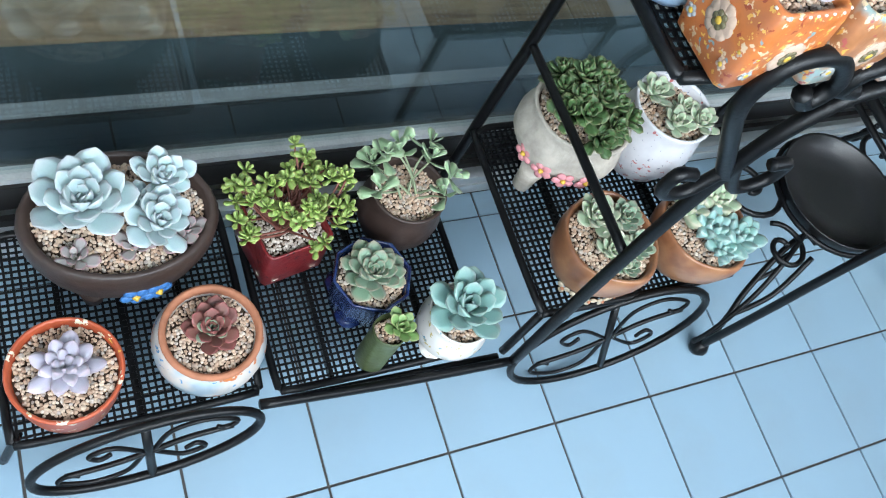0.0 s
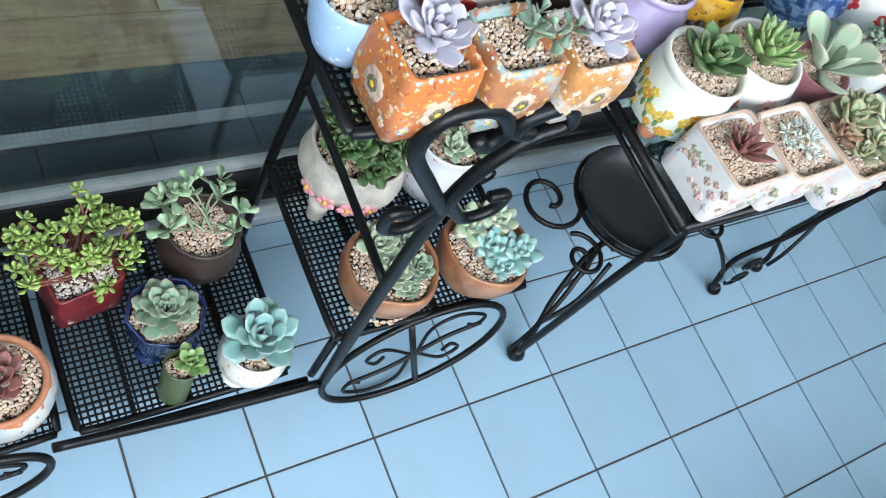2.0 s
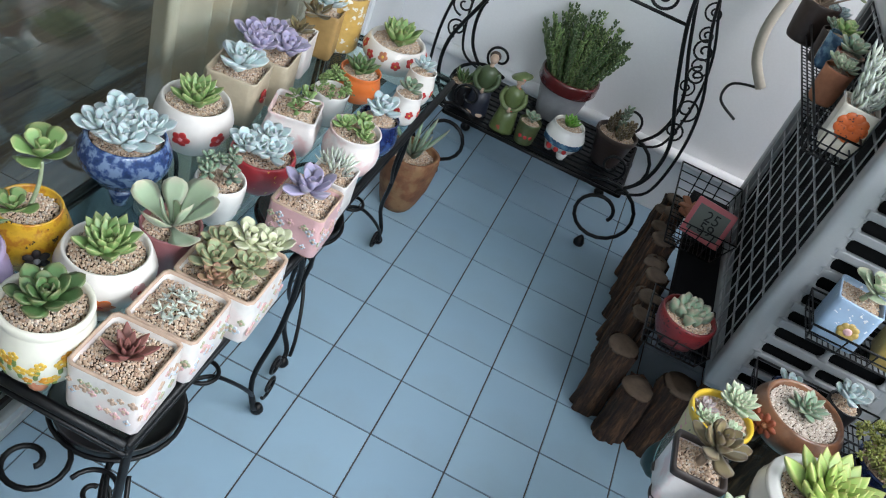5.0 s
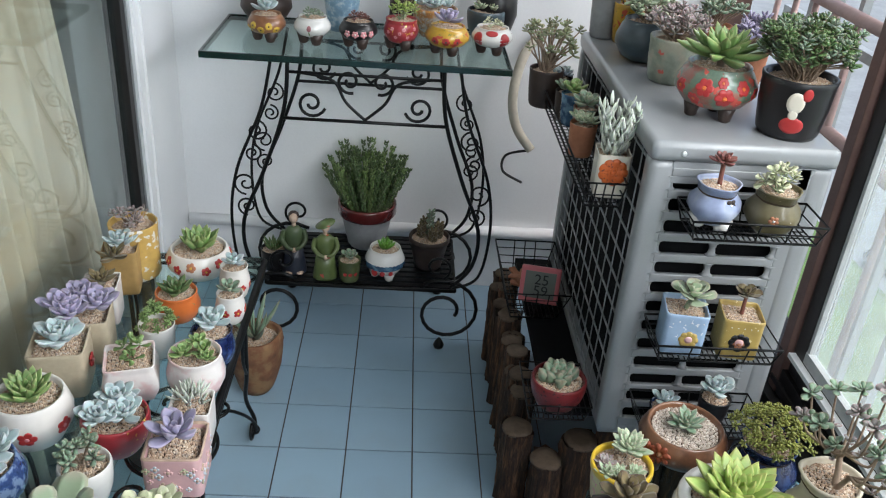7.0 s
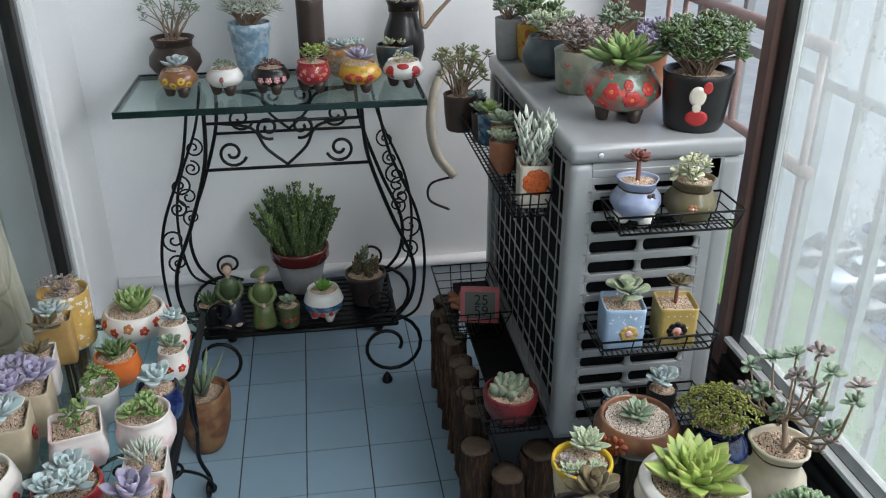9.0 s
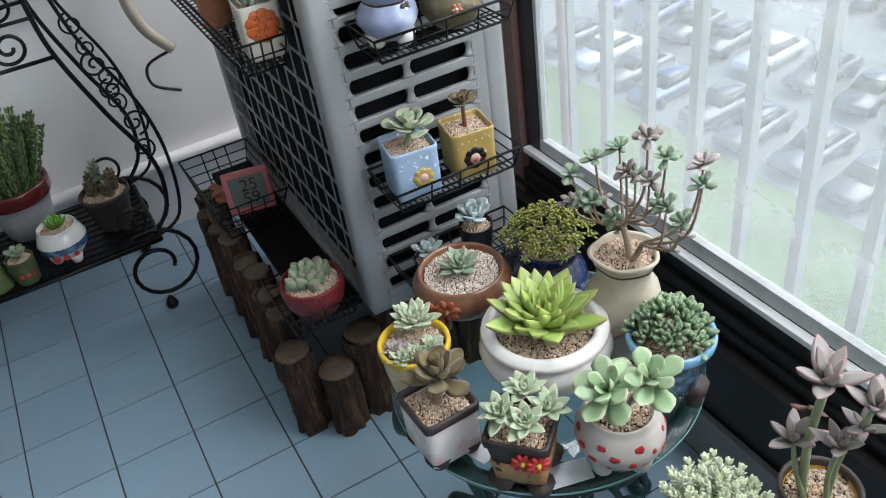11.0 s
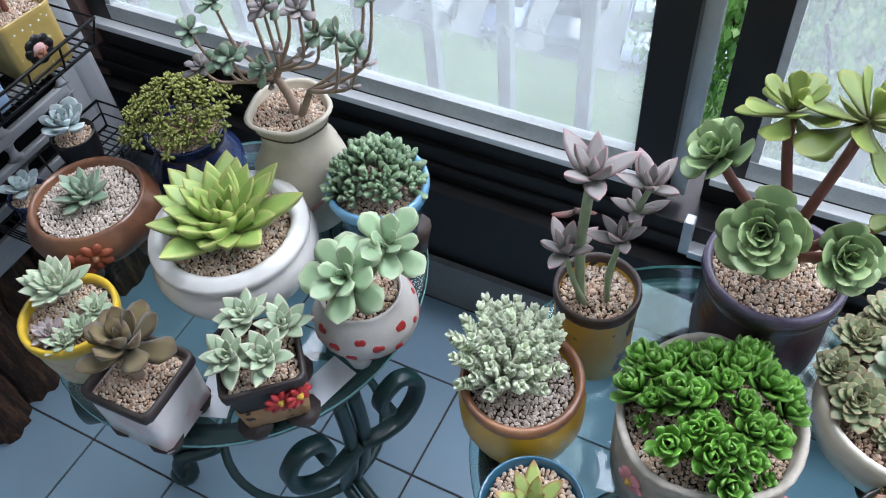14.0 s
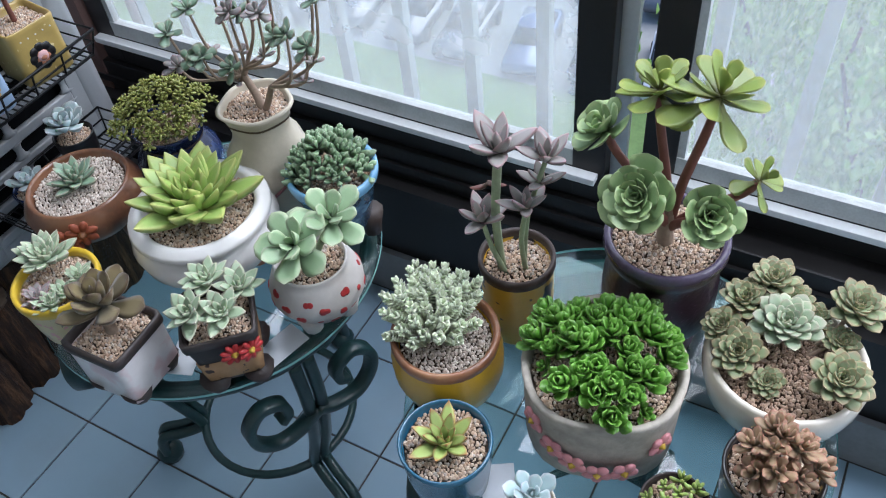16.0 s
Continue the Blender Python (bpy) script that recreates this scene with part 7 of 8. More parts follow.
# ---- on the console's glass ----
for key, lab, mat, form, lf, kind in (
        ((-0.104, 1.442, 1.050, 0.045, 0.080), "small brown footed pot with a blue rosette", G_TERRA_BR, "ball", L_BLUE, "e"), ((0.034, 1.441, 1.050, 0.044, 0.080), "small white footed pot with grey leaves", G_WHITE, "ball", L_JADE, "c"),
        ((0.173, 1.432, 1.050, 0.046, 0.080), "small black footed pot with pink flowers", G_BLACK, "ball", L_RED, "c"), ((0.303, 1.443, 1.050, 0.049, 0.090), "small red pot with yellow-green leaves", G_REDBOWL, "belly", L_LIME, "s"),
        ((0.444, 1.418, 1.050, 0.053, 0.085), "small yellow footed pot with red flowers", G_YELRED, "ball", L_PURPLE, "e"), ((0.584, 1.453, 1.050, 0.050, 0.080), "small white and red footed pot", G_WHITE, "ball", L_CREAM, "c")):
    e, s, r = pot(key, lab, mat, form, feet=3, foot_h=0.022, foot_mat=G_BROWN, stone=0.0036)
    q = key[3]
    if kind == "e":
        eche(e, s + 0.012, q * 0.95, 20, lf)
    elif kind == "c":
        cushion(e, s, q * 0.7, 9, lf, "spoon", 0.014, 9, 0.5, 3)
    else:
        shrub(e, s, q * 0.9, 0.05, 9, lf, "paddle", leaf=0.024, per=8, seed=21, stem_mat=M_STEM_G)
    wall = skin(key, form, 0.022)
    if "brown" in lab:
        for k, a in enumerate((-150, -125, -100, -75, -50)):
            blossom(e, wall, 0.042 + 0.012 * (k % 2), a, 0.011, G_FLOWERYEL, G_BROWN, 8)
    if "yellow footed" in lab:
        for a in (-125, -95, -65):
            blossom(e, wall, 0.05, a, 0.013, G_FLOWERRED, G_DARKCLAY, 6)
    if "white footed" in lab:
        dot(e, 0.055, wall, -95, 0.007, G_MAUVE, "painted_bud", 1.3)
        dot(e, 0.040, wall, -95, 0.002, G_LEAFPAINT, "painted_stalk", 4)
    if "red pot" in lab:
        for k in range(9):
            blossom(e, wall, 0.045 + 0.012 * (k % 3), -150 + 14 * k, 0.006, G_FLOWERPINK, None, 5)
    if "pink" in lab:
        for a in (-120, -95, -70, -45):
            clay_flower(e, 0.05, q * 1.24, a, 0.011, G_FLOWERPINK, G_WHITE)
    if "white and red" in lab:
        for a in (-140, -55):
            dot(e, 0.052, wall, a, 0.019, G_FLOWERRED, "painted_shape", 1.1)
        dot(e, 0.072, wall, -97, 0.02, G_FLOWERRED, "painted_shape", 0.4)
e, s, r = pot((-0.142, 1.678, 1.050, 0.070, 0.130), "tall dark brown pot with a thin leafless shrub", G_BROWN, "vase")
shrub(e, s, 0.10, 0.17, 22, L_JADE, "paddle", leaf=0.022, per=7, seed=22)
e, s, r = pot((0.109, 1.624, 1.050, 0.069, 0.180), "tall blue and white vase with silvery foliage", G_BLUEWHITE, "cone")
shrub(e, s, 0.10, 0.14, 80, L_WHITE, "blade", leaf=0.030, per=12, seed=23)
e, s, r = pot((0.304, 1.66, 1.042, 0.045, 0.25), "tall dark brown cylinder pot with a thick pale stem", G_BROWN, "straight")
stem(e, [(0, 0, s), (-0.02, 0, s + 0.04), (0.02, 0, s + 0.07)], 0.02, 0.012)
e, s, r = pot((0.610, 1.66, 1.042, 0.058, 0.24), "tall black ribbed pot with a winding pale stem", G_BLACK, "vase")
stem(e, [(0, 0, s), (0.05, -0.02, s + 0.02), (0.06, -0.05, s - 0.06), (0.10, -0.05, s - 0.02), (0.16, -0.05, s + 0.04)], 0.010, 0.006)
shrub(e, s, 0.08, 0.08, 8, L_JADE, "paddle", leaf=0.025, per=6, seed=24)
e, s, r = pot((0.410, 1.622, 1.050, 0.071, 0.090), "low colourful pot with blue rosettes", G_ORMIX, "bowl")
for p in ((-0.035, 0), (0.0, -0.02), (0.035, 0.0)):
    eche(e, s + 0.01, 0.035, 18, L_BLUE, p)
e, s, r = pot((0.574, 1.614, 1.050, 0.061, 0.095), "dark green low pot with pale rosettes", G_TEAL, "bowl")
for p in ((-0.02, 0), (0.02, -0.01)):
    eche(e, s + 0.008, 0.032, 16, L_PALE, p)

# ---- on and around the air conditioner ----
e, s, r = pot((1.018, 0.685, 1.150, 0.071, 0.120), "red and teal flowered pot on feet with a green rosette", G_FLORALRED, "ball", feet=3, foot_h=0.025, foot_mat=G_BROWN)
stem(e, [(0, 0, s - 0.004), (0, 0, s + 0.03)], 0.009, 0.008)
agave(e, s + 0.026, 0.098, 32, L_GREEN, inner=76, outer=4, width=0.72)
for h, a, q in ((0.085, -125, 0.020), (0.068, -95, 0.022), (0.09, -68, 0.017), (0.055, -140, 0.015), (0.10, -100, 0.012), (0.07, -40, 0.018), (0.075, -165, 0.017)):
    blossom(e, skin((1.018, 0.685, 1.150, 0.071, 0.120), "ball", 0.025), h, a, q, G_FLOWERRED, G_ORPOT, 6)
e, s, r = pot((1.165, 0.602, 1.150, 0.080, 0.130), "black pot painted with a red and cream motif, bushy plant", G_BLACK, "cup")
shrub(e, s, 0.098, 0.135, 170, L_DARK, "spoon", leaf=0.0185, per=9, seed=25)
shrub(e, s, 0.10, 0.14, 80, L_JADE, "spoon", leaf=0.018, per=9, seed=45)
wall = skin((1.165, 0.602, 1.150, 0.080, 0.130), "cup")
for h, a, q, m, t in ((0.088, -112, 0.019, G_CREAM, 1.25), (0.062, -112, 0.010, G_CREAM, 1.2), (0.038, -110, 0.026, G_FLOWERRED, 0.75), (0.108, -97, 0.011, G_FLOWERRED, 1.3)):
    dot(e, h, wall, a, q, m, "painted_shape", t)
e, s, r = pot((0.989, 0.942, 1.150, 0.063, 0.110), "grey-green painted pot with pinkish leaves", G_MULTI, "cup")
shrub(e, s, 0.075, 0.085, 46, L_PINK, "spoon", leaf=0.021, per=9, seed=26)
e, s, r = pot((0.960, 1.112, 1.150, 0.061, 0.110), "dark teal round pot with mint green leaves", G_TEAL, "ball")
shrub(e, s, 0.065, 0.08, 30, L_PALE, "spoon", leaf=0.025, per=9, seed=27)
for key, lab, mat, lf in (((0.99, 1.19, 1.15, 0.035, 0.10), "dark red cylinder pot", G_MAROON, L_DARK), ((0.955, 1.30, 1.15, 0.045, 0.11), "red and yellow pot with dark leaves", G_YELRED, L_DARK), ((0.895, 1.345, 1.15, 0.042, 0.12), "grey-green pot at the back of the unit", G_GREY, L_JADE), ((1.16, 1.15, 1.15, 0.045, 0.10), "brown clay pot with reddish leaves", G_TERRA, L_JADE), ((1.19, 0.95, 1.15, 0.045, 0.09), "brown clay pot with a violet rosette", G_TERRA, L_PURPLE)):
    e, s, r = pot(key, lab, mat, "cup")
    shrub(e, s, key[3] * 1.4, 0.09, 24, lf, "spoon", leaf=0.025, per=8, seed=28)
e, s, r = pot((0.981, 0.442, 0.990, 0.046, 0.100), "periwinkle blue pouch-shaped pot with a dark red rosette", G_PERI, "vase", "wavy", feet=3, foot_h=0.014, foot_mat=G_WHITE)
stem(e, [(0, 0, s), (0, 0.005, s + 0.05)], 0.005, 0.005, M_STEM_R)
rosette(e, (0, 0.005, s + 0.05), 0.034, 18, L_RED, "spoon", inner=75, outer=0, width=0.7)
clay_flower(e, 0.068, (0.981, 0.442, 0.990, 0.046, 0.100)[3] * 0.95, -70, 0.014, G_BROWN, G_WHITE)
e, s, r = pot((1.106, 0.436, 0.990, 0.048, 0.095), "olive brown pouch-shaped pot with cream leaves", G_OLIVE, "vase", "wavy")
shrub(e, s, 0.035, 0.055, 9, L_CREAM, "paddle", leaf=0.025, per=8, seed=29, stem_mat=M_STEM_G)
for a in (-110, -75):
    clay_flower(e, 0.045, (1.106, 0.436, 0.990, 0.048, 0.095)[3] * 1.12, a, 0.011, G_TERRA, G_WHITE)
e, s, r = pot((0.970, 0.431, 0.690, 0.052, 0.105), "pale blue square pot with a pale green rosette", G_SKY, "straight", "square", turn=-8)
stem(e, [(0, 0, s), (0.01, 0, s + 0.03)], 0.006, 0.005, M_STEM_G)
rosette(e, (0.012, 0, s + 0.03), 0.055, 15, L_PALE, "paddle", inner=75, outer=5, width=1.05)
face_blossom(e, (0.970, 0.431, 0.690, 0.052, 0.105)[3] * 0.895, -98, 0.010, 0.045, 0.022, G_MUSTARD, G_PINK, 8)
for k in range(6):
    face_blossom(e, (0.970, 0.431, 0.690, 0.052, 0.105)[3] * 0.895, -98, -0.032 + 0.013 * k, 0.082 + 0.007 * (k % 2), 0.004, G_WHITE, None, 1)
e, s, r = pot((1.095, 0.423, 0.690, 0.049, 0.100), "mustard yellow square pot with a brownish rosette", G_MUSTARD, "straight", "square", turn=-8)
stem(e, [(0, 0, s), (0.0, 0.0, s + 0.05)], 0.005, 0.004, M_STEM_R)
rosette(e, (0, 0, s + 0.05), 0.035, 14, L_BROWN, "paddle", inner=75, outer=5, width=1.0)
face_blossom(e, (1.095, 0.423, 0.690, 0.049, 0.100)[3] * 0.895, -98, -0.002, 0.045, 0.024, G_BLACK, G_PINK, 8)
face_blossom(e, (1.095, 0.423, 0.690, 0.049, 0.100)[3] * 0.897, -98, -0.002, 0.042, 0.014, G_TERRA, G_TERRA, 6)
for k in range(5):
    face_blossom(e, (1.095, 0.423, 0.690, 0.049, 0.100)[3] * 0.895, -98, -0.028 + 0.014 * k, 0.083, 0.004, G_WHITE, None, 1)
e, s, r = pot((0.809, 0.663, 0.955, 0.042, 0.105), "cream square pot with an orange dotted disc, silvery plant", G_CREAM, "straight", "square", turn=-4)
for k in range(14):
    a = 2.4 * k
    p = (0.018 * math.cos(a), 0.018 * math.sin(a), s)
    foliage(e, [Matrix.Translation((p[0] * (1 + i * 0.11), p[1] * (1 + i * 0.13), s + 0.0085 * i)) @ pose(0, 0, 0, 0, 0, 137.5 * i + 40 * k) @ pose(0, 0, 0, 0, -55, 0) @ Matrix.Diagonal((0.034, 0.05, 0.04, 1)) for i in range((13, 9, 11)[k % 3])], L_WHITE, "blade", "silvery_stem")
face_blossom(e, (0.809, 0.663, 0.955, 0.042, 0.105)[3] * 0.895, -94, 0.0, 0.066, 0.034, surface("orange_dotted_disc", (0.62, 0.12, 0.02), 0.4, 0, 0.2, 60, 0.2, 0.2, spots=(((0.03, 0.02, 0.02), 140, 0.2),)), None, 9)
face_blossom(e, (0.809, 0.663, 0.955, 0.042, 0.105)[3] * 0.896, -94, 0.0, 0.066, 0.020, bpy.data.materials["orange_dotted_disc"], bpy.data.materials["orange_dotted_disc"], 7)
for key, lab, mat, lf in (((0.798, 0.958, 0.970, 0.034, 0.090), "small red-brown lattice pot with blue leaves", G_FLORALRED, L_JADE), ((0.777, 1.048, 0.980, 0.032, 0.085), "small turquoise pot with a green rosette", G_BLUELT, L_GREEN), ((0.738, 1.285, 0.950, 0.052, 0.110), "dark brown pot with a twiggy pinkish shrub", G_BROWN, L_PINK)):
    e, s, r = pot(key, lab, mat, "cup")
    if lf is L_PINK:
        shrub(e, s, 0.08, 0.17, 34, L_HOUSE, "spoon", leaf=0.022, per=8, seed=31, stem_r=0.003)
    else:
        eche(e, s + 0.01, key[3] * 1.3, 20, lf)
for x, y, mat, lab, lf in ((0.785, 0.90, G_TERRA, "red-brown lattice pot with pale rosettes", L_PALE), (0.785, 1.16, G_BROWN, "dark brown pot with a green rosette", L_JADE), (0.785, 1.30, G_BROWN, "dark brown pot with a small blue rosette", L_BLUE)):
    e, s, r = pot((x, y, 0.951, 0.036, 0.085), lab, mat, "cup")
    for p in ((-0.012, -0.012), (0.012, 0.014), (0.012, -0.018), (-0.014, 0.02)):
        eche(e, s + 0.012, 0.027, 16, lf, p)
e, s, r = pot((0.754, 0.586, 0.380, 0.070, 0.085), "red pot with pierced pattern and plump green leaves", G_RED, "bowl")
rosette(e, (0, 0, s), 0.064, 22, L_JADE, "bead", inner=84, outer=30, width=0.95)
e, s, r = pot((0.983, 0.446, 0.440, 0.035, 0.060), "small dark blue pot with a blue-green rosette", G_NAVY, "cup")
eche(e, s + 0.012, 0.035, 20, L_BLUE)
e, s, r = pot((1.084, 0.410, 0.500, 0.037, 0.060), "small dark pot with a grey-blue rosette", G_BLACK, "cup")
eche(e, s + 0.015, 0.046, 24, L_BLUE)

# pink digital thermometer leaning in the low basket
therm = thing("digital_thermometer", 0.77, 1.085, 0.365, "pink square digital thermometer leaning on the lattice", "thermometer", turn=-12)
M_PINKPL = surface("pink_plastic", (0.60, 0.16, 0.18), 0.4, 0, 0.08, 60, 0.03)
M_LCD = surface("grey_lcd", (0.15, 0.17, 0.15), 0.3, 0, 0.1, 60, 0)
M_DIGIT = surface("black_digits", (0.01, 0.012, 0.012), 0.5, 0, 0.1, 60, 0)
tilt = pose(0, 0, 0.005, -14, 0, 0)
part("case", box_geo(-0.062, 0, 0, 0.062, 0.018, 0.118, 0.007), M_PINKPL, therm, m=tilt)
part("screen", box_geo(-0.048, -0.0015, 0.017, 0.048, 0.002, 0.103, 0.001), M_LCD, therm, m=tilt, smooth=False)
for text, z in (("25", 0.062), ("59", 0.026)):
    cu = bpy.data.curves.new("reading", "FONT")
    cu.body, cu.size, cu.align_x, cu.extrude = text, 0.047, "CENTER", 0.0003
    me = bpy.data.meshes.new_from_object(bpy.data.objects.new("tmp_text", cu))
    me.materials.append(M_DIGIT)
    part("reading", me, M_DIGIT, therm, m=tilt @ pose(0.004, -0.0022, z, 90, 0, 0))
for k in range(7):
    sh = part("clay_shard", box_geo(-0.025, -0.012, 0, 0.025, 0.012, 0.008, 0.003), G_TERRA)
    sh.matrix_basis = pose(0.72 + 0.012 * (k % 3), 1.20 + 0.012 * k, 0.366 + 0.006 * (k % 2), 20 * (k % 3), 15, 50 * k)
    tagged(sh, "curled brown clay shard lying in the wire basket", "shard", "shards in the basket")

# ---- first round table ----
e, s, r = pot((0.919, 0.166, 0.560, 0.077, 0.115), "brown bowl on short legs with an orange flower, grey rosette", G_BRBOWL, "rolled", feet=3, foot_h=0.04, gravel=M_PEBBLE_G, wall=0.1)
eche(e, s, 0.046, 30, L_JADE, width=0.95, kind="lance")
for a, h in ((-152, 0.082), (-136, 0.094)):
    clay_flower(e, h, (0.919, 0.166, 0.560, 0.077, 0.115)[3] * 1.12, a, 0.024, G_RUST, G_TERRA_BR, 7)
e, s, r = pot((0.775, 0.078, 0.560, 0.059, 0.090), "cream blossom-painted pot with a yellow rim", G_YELPAINT, "cup", rim_mat=G_YELLOW)
eche(e, s + 0.014, 0.044, 50, L_PALE, (0.018, 0.026), "lance", outer=14, width=1.0)
for p in ((-0.034, 0.0), (-0.012, -0.028), (-0.034, -0.026), (0.018, -0.026)):
    eche(e, s, 0.026, 26, L_PINK if p[1] > -0.01 else L_PALE, p, "lance", width=1.0)
e, s, r = pot((0.740, -0.068, 0.560, 0.050, 0.105), "white square pot with painted flowers, brown felted plant", G_WHITEPINK, "straight", "square", feet=4, foot_h=0.012, foot_mat=G_DARKCLAY, turn=2, rim_mat=G_DARKCLAY, wall=0.12)
stem(e, [(0, 0, s), (0.0, 0.0, s + 0.02)], 0.008, 0.007)
rosette(e, (0.012, 0.012, s + 0.03), 0.060, 16, L_BROWN, "spoon", inner=80, outer=2, width=0.9, first=0.45, rise=0.3)
e, s, r = pot((0.813, -0.184, 0.560, 0.052, 0.115), "black square pot with a carved band and red flowers", G_DARKCLAY, "cone", "square", feet=4, foot_h=0.012, turn=42, wall=0.13)
part("carved_band", lathe_geo([((0.813, -0.184, 0.560, 0.052, 0.115)[3] * 0.74, 0.026), ((0.813, -0.184, 0.560, 0.052, 0.115)[3] * 0.79, 0.028), ((0.813, -0.184, 0.560, 0.052, 0.115)[3] * 0.87, 0.066), ((0.813, -0.184, 0.560, 0.052, 0.115)[3] * 0.85, 0.068)], "square", 48, radians(42), close=False), G_CARVE, e, "tan band carved with clouds")
for p in ((0.028, 0.032), (0.036, -0.014), (-0.024, 0.016), (-0.006, -0.020)):
    eche(e, s + 0.018, 0.036, 24, L_PALE, p, "lance", width=1.15, outer=4, tilt=(-200 * p[1], 200 * p[0] - 10))
for a, q in ((-124, 0.0475), (-103, 0.055)):
    clay_flower(e, 0.086, q, a, 0.019, G_FLOWERRED, G_FLOWERYEL, 9)
e, s, r = pot((0.949, -0.045, 0.560, 0.093, 0.125), "wide white bowl with a rolled rim, large lime green rosette", G_WHITE, "lipped", feet=3, foot_h=0.02, foot_mat=G_TERRA, wall=0.15)
agave(e, s + 0.004, 0.098, 46, L_LIME, inner=80, outer=16, width=0.92)
e, s, r = pot((0.938, -0.243, 0.560, 0.050, 0.115), "white pot with red dots and a mint green plant", G_DOTS, "ball", feet=3, foot_h=0.024)
rosette(e, (-0.022, -0.004, s + 0.055), 0.060, 14, L_MINT, "spoon", inner=70, outer=-18, width=0.98, tilt=(0, -28), first=0.3)
rosette(e, (0.026, -0.030, s + 0.070), 0.054, 12, L_MINT, "spoon", inner=68, outer=-8, width=0.92, tilt=(10, -12), first=0.3)
stem(e, [(0, 0, s - 0.004), (-0.012, -0.002, s + 0.03), (-0.022, -0.004, s + 0.055)], 0.005, 0.004, M_STEM_G)
stem(e, [(0.004, 0, s - 0.004), (0.018, -0.014, s + 0.035), (0.026, -0.030, s + 0.07)], 0.005, 0.004, M_STEM_G)
for k in range(60):
    h = 0.040 + 0.0125 * (k % 5)
    dot(e, h, skin((0.938, -0.243, 0.560, 0.050, 0.115), "ball", 0.024), 130 + 31 * k, 0.0042 if k % 3 else 0.0056, G_FLOWERRED)
e, s, r = pot((1.079, -0.187, 0.560, 0.065, 0.135), "blue pot on legs with a light rim and beady green plant", G_BLUELT, "cone", feet=3, foot_h=0.035, foot_mat=G_BROWN, rim_mat=G_LTBLUE)
cushion(e, s, 0.046, 24, L_BEAD, "club", 0.027, 11, 0.72, 11, inner=88, outer=28, width=0.72)
e, s, r = pot((1.099, -0.056, 0.560, 0.053, 0.200), "tall cream stoneware jug with a pink stroke, twiggy plant", G_JUG, "jug", "wavy", fill=0.95)
rg = random.Random(12)
nodes = [Vector((0.008, 0.014, s + 0.045)), Vector((-0.004, -0.045, s + 0.05)), Vector((0.006, 0.004, s + 0.06))]
stem(e, [(0.0, -0.012, s - 0.004), (0.004, -0.003, s + 0.02), nodes[0]], 0.0068, 0.0052, M_STEM)
stem(e, [(0.0, -0.016, s - 0.004), (-0.002, -0.03, s + 0.02), nodes[1]], 0.0056, 0.0042, M_STEM)
stem(e, [nodes[0], (0.008, 0.009, s + 0.052), nodes[2]], 0.0048, 0.004, M_STEM)
for k, (y, z) in enumerate(((-0.053, 0.163), (0.008, 0.134), (0.045, 0.089), (0.073, 0.142), (-0.129, 0.216), (-0.118, 0.164), (-0.121, 0.13), (-0.052, 0.115), (0.10, 0.059), (0.025, 0.059), (-0.058, 0.194), (0.06, 0.083), (0.0, 0.152), (0.044, 0.165), (0.096, 0.115), (-0.152, 0.205), (-0.02, 0.21))):
    x = 0.03 * math.sin(2.1 * k)
    top, n = Vector((x, y, s + z)), nodes[1 if y < -0.1 else 2 if y < 0.02 else 0]
    mid = n.lerp(top, 0.5) + Vector((0.3 * x, 0.28 * (y - n.y), -0.018))
    stem(e, [n, mid, top], 0.0030, 0.0016)
    foliage(e, rosette_poses(top, 0.024, 9, inner=60, outer=-12, width=0.95, rng=rg, tilt=(rg.uniform(-30, 30), rg.uniform(-40, 0)), first=0.45), L_JADE if k % 4 else L_PINK, "spoon", "sprig")
    if k % 3 == 0:
        foliage(e, rosette_poses(mid, 0.017, 6, inner=60, outer=0, width=0.9, rng=rg), L_PINK, "spoon", "sprig")
part("pink_stroke", tube_geo(smooth_line([Vector((skin((1.099, -0.056, 0.560, 0.053, 0.200), "jug")(z) * outline("wavy", radians(a)) * math.cos(radians(a)), skin((1.099, -0.056, 0.560, 0.053, 0.200), "jug")(z) * outline("wavy", radians(a)) * math.sin(radians(a)), z)) for a, z in ((178, 0.112), (-170, 0.100), (-158, 0.082), (-148, 0.070), (-138, 0.078), (-126, 0.088), (-114, 0.094), (-102, 0.106), (-92, 0.120))], 4), 0.0028, 6), G_MAUVE, e, "painted pink stroke")
e, s, r = pot((1.076, 0.124, 0.560, 0.057, 0.120), "cobalt blue pot with a dense yellow-green bonsai shrub", G_NAVY, "vase")
shrub(e, s, 0.07, 0.06, 30, L_OLIVE, "bead", leaf=0.010, per=9, seed=33, stem_r=0.002)
cushion(e, s + 0.03, 0.078, 125, L_OLIVE, "bead", 0.0105, 10, 0.5, 34, outer=-10, width=0.85)

